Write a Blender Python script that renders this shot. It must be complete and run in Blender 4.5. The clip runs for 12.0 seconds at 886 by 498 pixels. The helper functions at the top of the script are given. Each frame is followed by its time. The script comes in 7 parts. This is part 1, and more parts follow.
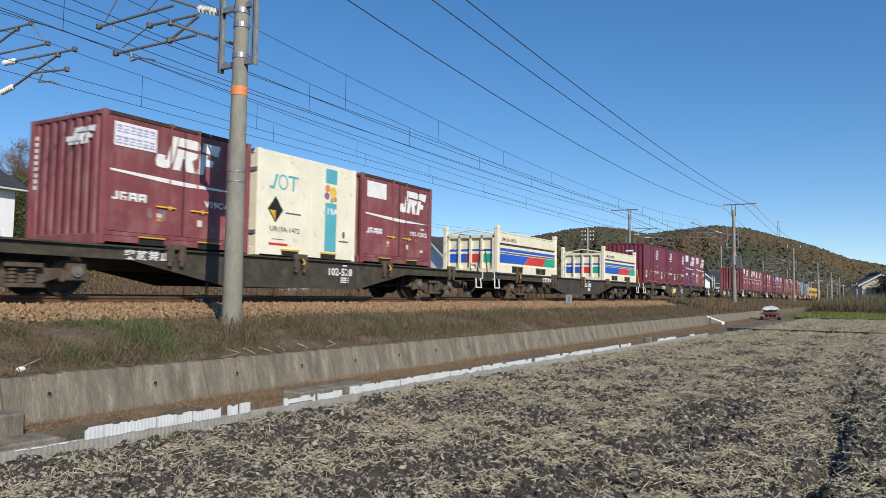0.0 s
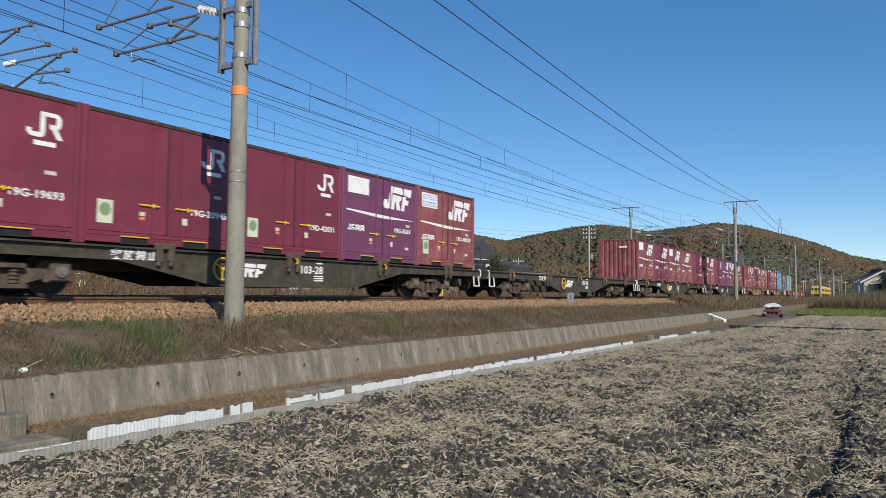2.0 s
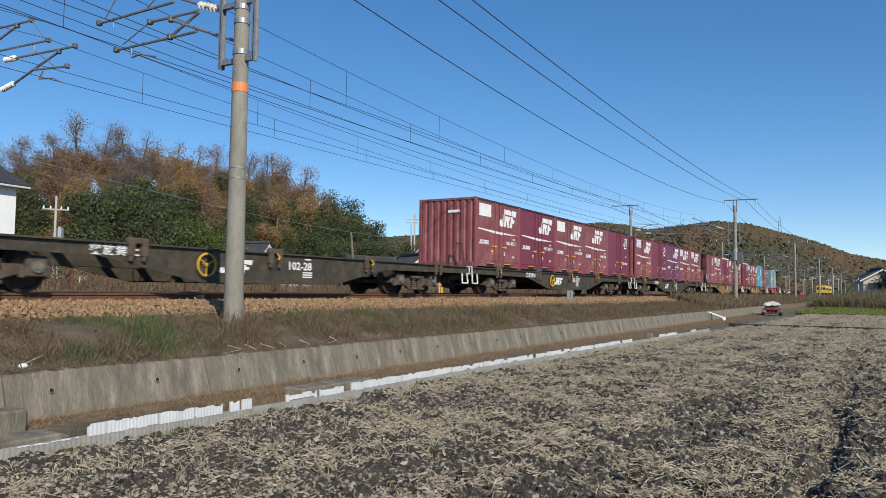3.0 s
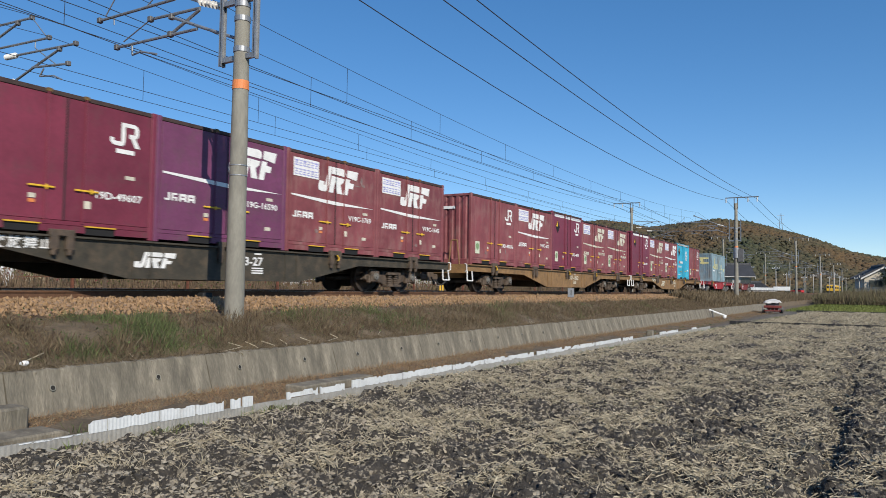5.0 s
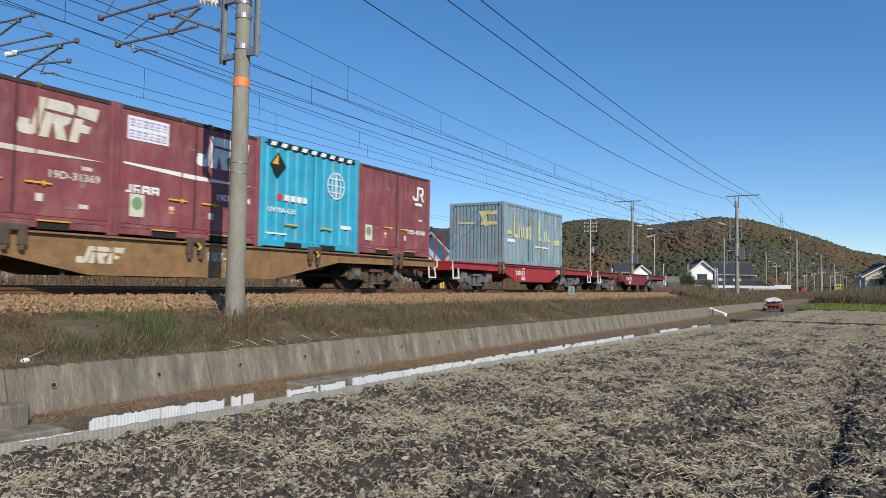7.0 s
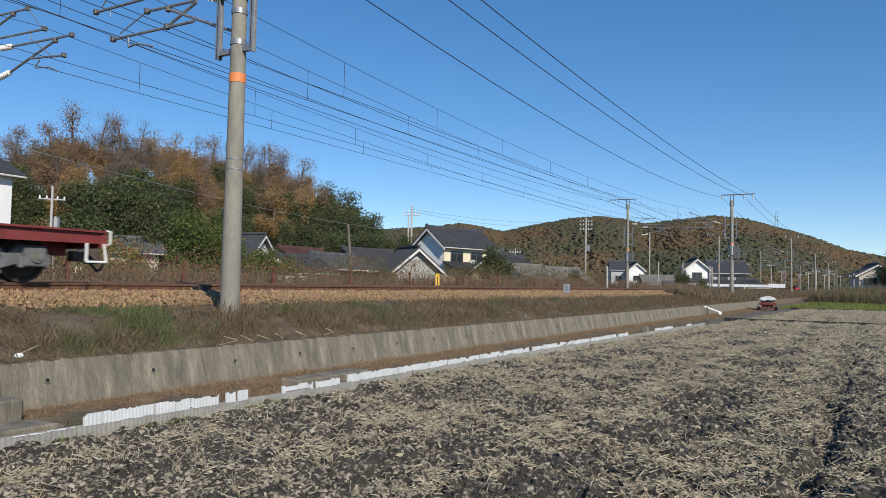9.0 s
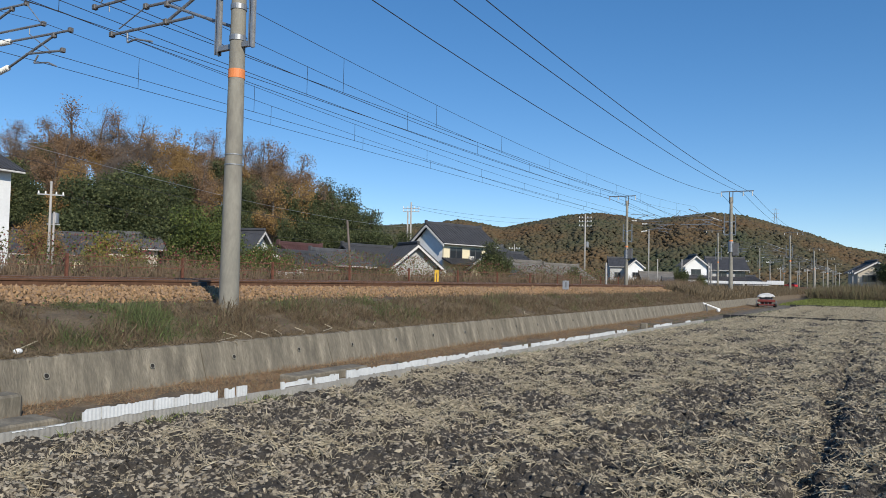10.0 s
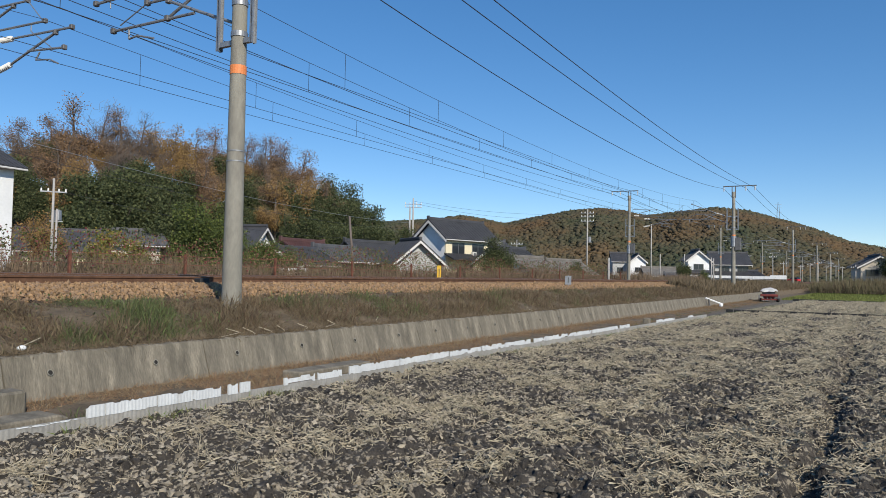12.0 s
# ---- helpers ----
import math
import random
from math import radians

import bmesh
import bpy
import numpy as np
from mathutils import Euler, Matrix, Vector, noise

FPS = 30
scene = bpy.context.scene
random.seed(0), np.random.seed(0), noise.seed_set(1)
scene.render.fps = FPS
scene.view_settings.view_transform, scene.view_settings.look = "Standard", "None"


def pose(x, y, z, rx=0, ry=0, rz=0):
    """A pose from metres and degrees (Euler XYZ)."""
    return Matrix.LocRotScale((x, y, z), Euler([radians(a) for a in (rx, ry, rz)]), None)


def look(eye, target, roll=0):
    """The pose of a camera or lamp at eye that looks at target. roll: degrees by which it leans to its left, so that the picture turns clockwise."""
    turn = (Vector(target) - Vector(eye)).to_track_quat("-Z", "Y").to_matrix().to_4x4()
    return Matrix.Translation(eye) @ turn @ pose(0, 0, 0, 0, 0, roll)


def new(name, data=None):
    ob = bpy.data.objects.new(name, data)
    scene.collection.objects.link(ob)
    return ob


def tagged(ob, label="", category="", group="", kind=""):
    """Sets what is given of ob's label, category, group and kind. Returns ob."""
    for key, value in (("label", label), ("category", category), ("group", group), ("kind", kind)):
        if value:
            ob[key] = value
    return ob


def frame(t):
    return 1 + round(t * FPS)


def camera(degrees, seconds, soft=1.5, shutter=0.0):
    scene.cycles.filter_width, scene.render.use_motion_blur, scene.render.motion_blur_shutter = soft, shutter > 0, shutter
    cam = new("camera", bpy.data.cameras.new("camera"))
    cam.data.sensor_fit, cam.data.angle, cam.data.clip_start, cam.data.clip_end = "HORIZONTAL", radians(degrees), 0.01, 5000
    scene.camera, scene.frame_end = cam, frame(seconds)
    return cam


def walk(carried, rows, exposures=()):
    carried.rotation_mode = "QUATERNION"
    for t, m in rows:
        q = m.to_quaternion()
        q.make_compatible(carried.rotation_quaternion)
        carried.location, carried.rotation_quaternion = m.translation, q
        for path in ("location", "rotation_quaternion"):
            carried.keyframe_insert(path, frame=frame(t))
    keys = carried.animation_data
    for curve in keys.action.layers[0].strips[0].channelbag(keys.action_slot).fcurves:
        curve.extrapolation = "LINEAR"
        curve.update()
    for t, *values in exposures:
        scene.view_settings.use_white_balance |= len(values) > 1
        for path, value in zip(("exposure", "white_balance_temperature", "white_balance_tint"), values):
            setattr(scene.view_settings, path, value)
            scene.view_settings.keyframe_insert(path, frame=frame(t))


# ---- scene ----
EYE = Vector((0, 0, 1.55))
cam = camera(62.96, 12.0, soft=0.7, shutter=0.1)
# seconds, bearing from the track's direction, upward tilt, lean, in degrees
TURNS = [
    (0, 30.882, 3.523, 0.911),
    (0.5, 30.830, 3.500, 0.965),
    (1, 30.872, 3.468, 0.862),
    (1.5, 30.931, 3.463, 0.674),
    (2, 30.988, 3.432, 0.602),
    (2.5, 30.993, 3.322, 0.602),
    (3, 30.969, 3.216, 0.802),
    (5, 31.029, 3.022, 0.810),
    (5.5, 31.094, 3.004, 0.692),
    (6, 31.127, 3.028, 0.694),
    (6.5, 31.132, 2.979, 0.758),
    (7, 31.075, 2.854, 0.895),
    (9, 30.719, 2.633, 1.188),
    (9.5, 30.659, 2.495, 1.376),
    (10, 30.649, 2.344, 1.295),
    (10.5, 30.650, 2.217, 1.251),
    (11, 30.645, 2.090, 1.222),
    (11.5, 30.699, 2.006, 1.142),
    (12, 30.824, 1.996, 1.111),
]


def gaze(bearing, tilt, lean):
    b, p = radians(bearing), radians(tilt)
    return look(EYE, EYE + Vector((math.cos(p) * math.cos(b), math.cos(p) * math.sin(b), math.sin(p))), lean)


walk(cam, [(t, gaze(b, p, r)) for t, b, p, r in TURNS])
scene.view_settings.exposure = 0.0

# light: a clear late-autumn sky, the sun behind the camera
SUN_EL = radians(33)
SUN_WAY = Vector((0.576 * math.cos(SUN_EL), 0.817 * math.cos(SUN_EL), -math.sin(SUN_EL)))
world = bpy.data.worlds.new("sky")
scene.world = world
world.use_nodes = True
wn = world.node_tree
sky = wn.nodes.new("ShaderNodeTexSky")
sky.sky_type = "NISHITA"
sky.sun_disc = False
sky.sun_elevation = SUN_EL
sky.sun_rotation = math.atan2(-SUN_WAY.x, -SUN_WAY.y)
sky.altitude = 1200
sky.air_density, sky.dust_density, sky.ozone_density = 0.85, 0.02, 3.0
deep = wn.nodes.new("ShaderNodeHueSaturation")
deep.inputs["Saturation"].default_value = 1.40
deep.inputs["Hue"].default_value = 0.503
even = wn.nodes.new("ShaderNodeGamma")
even.inputs["Gamma"].default_value = 0.76
wn.links.new(sky.outputs[0], even.inputs["Color"])
wn.links.new(even.outputs[0], deep.inputs["Color"])
wn.links.new(deep.outputs[0], wn.nodes["Background"].inputs[0])
wn.nodes["Background"].inputs[1].default_value = 0.2
sun_data = bpy.data.lights.new("sun", "SUN")
sun_data.energy, sun_data.angle, sun_data.color = 4.7, radians(0.5), (1.0, 0.93, 0.82)
sun = new("sun", sun_data)
sun.matrix_world = look((-30, -40, 40), Vector((-30, -40, 40)) + SUN_WAY)


# ---- building helpers ----
class Shape:
    """Vertices and faces gathered for one mesh."""

    def __init__(self):
        self.v, self.f = [], []

    def add(self, verts, faces):
        n = len(self.v)
        self.v += [tuple(p) for p in verts]
        self.f += [tuple(n + i for i in q) for q in faces]
        return self

    def box(self, x0, x1, y0, y1, z0, z1):
        return self.add([(x, y, z) for x in (x0, x1) for y in (y0, y1) for z in (z0, z1)],
                        [(0, 1, 3, 2), (4, 6, 7, 5), (0, 4, 5, 1), (2, 3, 7, 6), (0, 2, 6, 4), (1, 5, 7, 3)])

    def prism(self, outline, y0, y1):
        """An outline in x and z, drawn out along y."""
        n = len(outline)
        a = [(x, y0, z) for x, z in outline] + [(x, y1, z) for x, z in outline]
        return self.add(a, [tuple(range(n)), tuple(range(2 * n - 1, n - 1, -1))] +
                        [(i, n + i, n + (i + 1) % n, (i + 1) % n) for i in range(n)])

    def tube(self, a, b, r0, r1=None, n=8, caps=True):
        a, b = Vector(a), Vector(b)
        r1 = r0 if r1 is None else r1
        d = (b - a).normalized()
        u = d.orthogonal().normalized()
        w = d.cross(u)
        ring = [(math.cos(2 * math.pi * i / n) * u + math.sin(2 * math.pi * i / n) * w) for i in range(n)]
        faces = [(i, (i + 1) % n, n + (i + 1) % n, n + i) for i in range(n)]
        if caps:
            faces += [tuple(range(n - 1, -1, -1)), tuple(range(n, 2 * n))]
        return self.add([a + r0 * q for q in ring] + [b + r1 * q for q in ring], faces)

    def pipe(self, points, r, n=6):
        for a, b in zip(points, points[1:]):
            self.tube(a, b, r, r, n)
        return self

    def ball(self, c, r, n=6, m=4, sx=1, sy=1, sz=1):
        vs, fs = [], []
        for j in range(m + 1):
            th = math.pi * j / m
            for i in range(n):
                ph = 2 * math.pi * i / n
                vs.append((c[0] + sx * r * math.sin(th) * math.cos(ph), c[1] + sy * r * math.sin(th) * math.sin(ph), c[2] + sz * r * math.cos(th)))
        for j in range(m):
            for i in range(n):
                fs.append((j * n + i, (j + 1) * n + i, (j + 1) * n + (i + 1) % n, j * n + (i + 1) % n))
        return self.add(vs, fs)

    def flat(self, points, y, thick=0.004):
        """A thin raised shape in x and z on the plane y, facing -y."""
        return self.prism(points, y - thick, y)

    def mesh(self, name, material, bevel=0.0, smooth=False):
        me = bpy.data.meshes.new(name)
        me.from_pydata(self.v, [], self.f)
        bm = bmesh.new()
        bm.from_mesh(me)
        bmesh.ops.recalc_face_normals(bm, faces=bm.faces)
        if bevel:
            bmesh.ops.bevel(bm, geom=bm.edges[:], offset=bevel, segments=1, affect="EDGES", clamp_overlap=True)
        bm.to_mesh(me)
        bm.free()
        for p in me.polygons:
            p.use_smooth = smooth
        me.materials.append(material)
        return me


def part(name, shape, material, parent, label="", bevel=0.0, smooth=False):
    """One mesh object under a thing or a part; shape is a Shape or a ready mesh."""
    me = shape if isinstance(shape, bpy.types.Mesh) else shape.mesh(name, material, bevel, smooth)
    ob = new(name, me)
    ob.parent = parent
    if parent is not None and parent.type == "MESH":
        ob.matrix_parent_inverse = Matrix()
    return tagged(ob, label)


def thing(name, label, category, at=None, group="", kind=""):
    ob = new(name)
    ob.empty_display_size = 0.2
    if at is not None:
        ob.matrix_world = at
    return tagged(ob, label, category, group, kind)


def solid(name, shape, material, label="", category="", group="", kind="", bevel=0.0, smooth=False):
    return tagged(new(name, shape.mesh(name, material, bevel, smooth)), label, category, group, kind)


def letters(text, size, material, name="lettering", spacing=1.0):
    """Flat letters in x and z facing -y, their lower left corner at the origin."""
    cu = bpy.data.curves.new(name, "FONT")
    cu.body, cu.size, cu.space_character, cu.extrude, cu.offset = text, size, spacing, 0.002, 0.02 * size
    cu.resolution_u = 2
    ob = bpy.data.objects.new(name, cu)
    scene.collection.objects.link(ob)
    me = bpy.data.meshes.new_from_object(ob.evaluated_get(bpy.context.evaluated_depsgraph_get()))
    bpy.data.objects.remove(ob)
    bpy.data.curves.remove(cu)
    me.transform(Matrix.Diagonal((1.16, 1, 1, 1)))
    me.transform(Matrix.Rotation(radians(90), 4, "X"))
    me.materials.clear()
    me.materials.append(material)
    return me


# ---- materials ----
def material(name, color, rough=0.6, metal=0.0, vary=0.15, scale=3.0, bump=0.0, bump_scale=40.0, dirt=None, dirt_amount=0.0, stretch=(1, 1, 1),
             per_object=0.0, per_island=0.0, island_to=None, spec=0.5, dirt_full=0.78):
    """A surface with a coarse and a fine variation of its colour, optional dirt and fine relief."""
    m = bpy.data.materials.new(name)
    m.use_nodes = True
    nt = m.node_tree
    bs = nt.nodes["Principled BSDF"]
    bs.inputs["Roughness"].default_value, bs.inputs["Metallic"].default_value = rough, metal
    bs.inputs["Specular IOR Level"].default_value = spec
    geo = nt.nodes.new("ShaderNodeTexCoord")
    mp = nt.nodes.new("ShaderNodeMapping")
    mp.inputs["Scale"].default_value = stretch
    nt.links.new(geo.outputs["Object"], mp.inputs[0])

    def tex(sc, detail):
        n = nt.nodes.new("ShaderNodeTexNoise")
        n.inputs["Scale"].default_value, n.inputs["Detail"].default_value, n.inputs["Roughness"].default_value = sc, detail, 0.65
        nt.links.new(mp.outputs[0], n.inputs["Vector"])
        return n.outputs["Fac"]

    def mix(fac, a, b, kind="MIX"):
        n = nt.nodes.new("ShaderNodeMix")
        n.data_type, n.blend_type = "RGBA", kind
        for i, v in ((0, fac), (6, a), (7, b)):
            if isinstance(v, bpy.types.NodeSocket):
                nt.links.new(v, n.inputs[i])
            else:
                n.inputs[i].default_value = v if i == 0 else (*v, 1)
        return n.outputs[2]

    def ramp(fac, lo, hi, a=0.0, b=1.0):
        n = nt.nodes.new("ShaderNodeMapRange")
        nt.links.new(fac, n.inputs[0])
        n.inputs[1].default_value, n.inputs[2].default_value, n.inputs[3].default_value, n.inputs[4].default_value = lo, hi, a, b
        return n.outputs[0]

    dark = tuple(c * (1 - vary * 1.4) for c in color)
    light = tuple(min(1, c * (1 + vary)) for c in color)
    col = mix(ramp(tex(scale, 4), 0.3, 0.7), dark, light)
    fine = ramp(tex(scale * 11, 3), 0.3, 0.7, 1 - vary * 0.8, 1 + vary * 0.5)
    grey = nt.nodes.new("ShaderNodeCombineColor")
    for i in range(3):
        nt.links.new(fine, grey.inputs[i])
    col = mix(1.0, col, grey.outputs[0], "MULTIPLY")
    if island_to:
        g = nt.nodes.new("ShaderNodeNewGeometry")
        col = mix(ramp(g.outputs["Random Per Island"], 0.25, 0.9), col, island_to)
    if per_island:
        g = nt.nodes.new("ShaderNodeNewGeometry")
        h = nt.nodes.new("ShaderNodeHueSaturation")
        nt.links.new(ramp(g.outputs["Random Per Island"], 0, 1, 1 - per_island, 1 + per_island), h.inputs["Value"])
        nt.links.new(col, h.inputs["Color"])
        col = h.outputs[0]
    if per_object:
        o = nt.nodes.new("ShaderNodeObjectInfo")
        h = nt.nodes.new("ShaderNodeHueSaturation")
        nt.links.new(ramp(o.outputs["Random"], 0, 1, 1 - per_object, 1 + per_object), h.inputs["Value"])
        nt.links.new(col, h.inputs["Color"])
        col = h.outputs[0]
    if dirt:
        col = mix(ramp(tex(scale * 1.9, 8), 0.62 - dirt_amount * 0.4, dirt_full), col, dirt)
    nt.links.new(col, bs.inputs["Base Color"])
    if bump:
        b = nt.nodes.new("ShaderNodeBump")
        b.inputs["Strength"].default_value, b.inputs["Distance"].default_value = 1.0, bump
        nt.links.new(tex(bump_scale, 5), b.inputs["Height"])
        nt.links.new(b.outputs[0], bs.inputs["Normal"])
    return m

SOIL = material("soil", (0.125, 0.108, 0.084), 0.95, vary=0.35, scale=1.6, bump=0.05, bump_scale=14, dirt=(0.17, 0.145, 0.105), dirt_amount=0.45)
CLOD = material("clod_soil", (0.045, 0.039, 0.032), 0.95, vary=0.3, scale=5, bump=0.02, bump_scale=50, per_island=0.3, island_to=(0.36, 0.305, 0.22))
# dark soil with paler patches spread at random
TILTH = material("dark_and_pale_tilth", (0.055, 0.047, 0.038), 0.97, vary=0.4, scale=9, bump=0.02, bump_scale=60, dirt=(0.31, 0.265, 0.195), dirt_amount=0.22, dirt_full=0.62)
STRAW = material("straw", (0.56, 0.485, 0.34), 0.8, vary=0.2, scale=8, per_island=0.45, island_to=(0.25, 0.215, 0.155))
BANK = material("bank_soil", (0.15, 0.112, 0.07), 0.95, vary=0.35, scale=2.5, bump=0.03, bump_scale=25)
GRASS_DRY = material("dry_grass", (0.215, 0.155, 0.085), 0.85, vary=0.3, scale=3, per_island=0.5, island_to=(0.095, 0.075, 0.045))
GRASS_GREEN = material("green_grass", (0.085, 0.108, 0.033), 0.8, vary=0.25, scale=3, per_island=0.4)
# bed far darker than its stones: the gaps' shade put into the colour
BALLAST = material("ballast_bed", (0.11, 0.065, 0.04), 0.95, vary=0.4, scale=9, bump=0.05, bump_scale=22)
STONE = material("ballast_stone", (0.46, 0.28, 0.135), 0.9, vary=0.25, scale=9, per_island=0.6, island_to=(0.14, 0.095, 0.062))
CONCRETE = material("old_concrete", (0.255, 0.222, 0.165), 0.92, vary=0.34, scale=3.4, bump=0.014, bump_scale=45, dirt=(0.10, 0.088, 0.066), dirt_amount=0.7, stretch=(1.3, 0.5, 0.3))
POLE_CONCRETE = material("pole_concrete", (0.265, 0.25, 0.205), 0.85, vary=0.13, scale=2.2, bump=0.004, bump_scale=80, dirt=(0.17, 0.155, 0.13), dirt_amount=0.4, stretch=(1, 1, 0.35))
RAIL_RUST = material("rusty_rail", (0.15, 0.075, 0.04), 0.75, 0.3, vary=0.25, scale=6)
RAIL_TOP = material("rail_head", (0.45, 0.43, 0.41), 0.3, 1.0, vary=0.1)
STEEL = material("galvanised_steel", (0.32, 0.33, 0.34), 0.5, 0.6, vary=0.15, scale=6)
STEEL_DARK = material("weathered_steel", (0.16, 0.155, 0.15), 0.6, 0.4, vary=0.2, scale=6)
WIRE = material("wire", (0.035, 0.035, 0.04), 0.6, 0.3, vary=0.1)
INSULATOR = material("porcelain", (0.78, 0.76, 0.70), 0.25, vary=0.05)
ORANGE = material("orange_band", (0.72, 0.23, 0.07), 0.6, vary=0.1)
FLUME_MAT = material("flume_sheet", (0.31, 0.30, 0.27), 0.7, vary=0.15, scale=4, dirt=(0.24, 0.22, 0.18), dirt_amount=0.3)
FLUME_WHITE = material("flume_white", (0.58, 0.59, 0.58), 0.6, vary=0.08, scale=4, dirt=(0.40, 0.37, 0.32), dirt_amount=0.15)
SLEEPER = material("sleeper_concrete", (0.30, 0.27, 0.23), 0.9, vary=0.2, scale=4)

ZR = 1.39          # top of the rails
YC = 13.55         # middle of the near track
YF = 17.25         # middle of the far track
HALF = 0.5335 + 0.0325


# ---- ground: one sheet from the field over the railway bank to the horizon ----
def smooth(a, b, t):
    t = min(1, max(0, (t - a) / (b - a)))
    return t * t * (3 - 2 * t)


PROFILE = [(-2500, -0.05), (-300, 0), (-60, 0), (-20, 0), (-8, 0), (-3, 0), (0, 0), (2, 0), (4, 0), (5.0, 0), (5.6, 0), (6.0, 0.0), (6.2, 0.0), (6.45, -0.02), (6.8, -0.02), (7.4, 0.0),
           (7.7, 0.02), (8.12, 0.03), (8.36, 0.1), (8.42, 0.50), (8.5, 0.56), (8.9, 0.68), (9.3, 0.81), (9.7, 0.91), (10.1, 0.98), (10.4, 1.03), (10.9, 1.10), (11.6, 1.17), (12.2, 1.205),
           (15.2, 1.205), (18.8, 1.205), (20.2, 1.0), (22, 0.82), (25, 0.7), (32, 0.7), (60, 0.6), (140, 0.6), (300, 0.6), (700, 0.6), (2500, 0.6)]


def ground_z(x, y):
    for (y0, z0), (y1, z1) in zip(PROFILE, PROFILE[1:]):
        if y0 <= y <= y1:
            z = z0 + (z1 - z0) * (y - y0) / (y1 - y0)
            break
    else:
        z = 0.0
    if -60 < y < 6.0:
        z += -0.06 + 0.035 * noise.noise((x * 0.9, y * 0.9, 0)) + 0.02 * noise.noise((x * 2.9, y * 2.9, 4))
    elif 8.4 < y < 11:
        z += 0.05 * noise.noise((x * 0.8, y * 1.1, 7))
    return z


def build_ground():
    xs = [-2500, -600, -150, -50, -20, -8] + [i * 0.5 - 4 for i in range(60)] + [26 + i * 2.0 for i in range(45)] + [120, 150, 200, 300, 500, 900, 1600, 3000]
    ys = []
    for (a, _), (b, _) in zip(PROFILE, PROFILE[1:]):
        n = 3 if -10 < a < 7 else 1
        ys += [a + (b - a) * i / n for i in range(n)]
    ys.append(2500)
    s = Shape()
    vs = [(x, y, ground_z(x, y)) for x in xs for y in ys]
    n = len(ys)
    s.add(vs, [(i * n + j, (i + 1) * n + j, (i + 1) * n + j + 1, i * n + j + 1) for i in range(len(xs) - 1) for j in range(n - 1)])
    ob = solid("ground", s, SOIL, "ploughed grey-brown field with a bank up to the railway", "ground", kind="structure", smooth=True)
    ob.data.materials.append(BANK)
    ob.data.materials.append(BALLAST)
    for p in ob.data.polygons:
        y = sum(ob.data.vertices[v].co.y for v in p.vertices) / 4
        p.material_index = 0 if y < 6.35 else 2 if 10.5 < y < 19.5 else 1
    return ob


build_ground()


def build_wall():
    """The long retaining wall of cast concrete bays, with joints and weep holes."""
    wall = thing("retaining_wall", "low grey concrete retaining wall with weep holes and stains", "wall", kind="structure")
    me = None
    span = 2.8
    for i in range(28):
        if me is None:
            s = Shape()
            # leaning face, worn coping
            out = [(-0.06, -0.2), (0.0, 0.0), (0.077, 0.22), (0.155, 0.44), (0.17, 0.452), (0.2, 0.46), (0.4, 0.46), (0.42, 0.445), (0.42, -0.2)]
            n = len(out)
            cols = 22
            for c in range(cols + 1):
                chip = 0.022 * noise.noise((c * 0.9, 0, 3)) + 0.012 * noise.noise((c * 2.3, 0, 9))
                s.v += [(0.008 + c * (span - 0.016) / cols, y + 0.008 * noise.noise((c * 0.5, z * 3, 0)), z + chip * (z > 0.4)) for y, z in out]
            s.f += [(c * n + k, (c + 1) * n + k, (c + 1) * n + (k + 1) % n, c * n + (k + 1) % n) for c in range(cols) for k in range(n)]
            s.f += [tuple(range(n)), tuple(range(cols * n + n - 1, cols * n - 1, -1))]
            me = s.mesh("panel", CONCRETE)
        p = part("panel", me, CONCRETE, wall)
        p.location = (-6.8 + i * span, 8.13, 0.08)
    hole, rim = Shape(), Shape()
    ring = [(math.cos(2 * math.pi * k / 12), math.sin(2 * math.pi * k / 12)) for k in range(12)]
    hole.add([(0.029 * a, -0.002, 0.029 * b) for a, b in ring], [tuple(range(12))])
    rim.add([(0.038 * a, 0, 0.038 * b) for a, b in ring] + [(0.036 * a, -0.008, 0.036 * b) for a, b in ring] + [(0.029 * a, -0.008, 0.029 * b) for a, b in ring] + [(0.029 * a, 0.0, 0.029 * b) for a, b in ring],
            [(r * 12 + k, r * 12 + (k + 1) % 12, r * 12 + 12 + (k + 1) % 12, r * 12 + 12 + k) for r in range(3) for k in range(12)])
    # near-black disc: the shade inside the pipe put into its colour
    hm = hole.mesh("weep_hole", material("pipe_inner_shade", (0.02, 0.018, 0.015), 0.9))
    rm = rim.mesh("pipe_rim", POLE_CONCRETE)
    for i in range(34):
        up = 0.232 + 0.008 * math.sin(i * 2.1)
        h = part("weep_hole", hm, None, wall)
        h.location = (3.49 + i * 1.43, 8.13 + 0.155 * up / 0.44 - 0.016, 0.08 + up + 0.004)
        h.rotation_euler = (-math.atan2(0.155, 0.44), 0, 0)
        part("pipe_rim", rm, None, h)


build_wall()


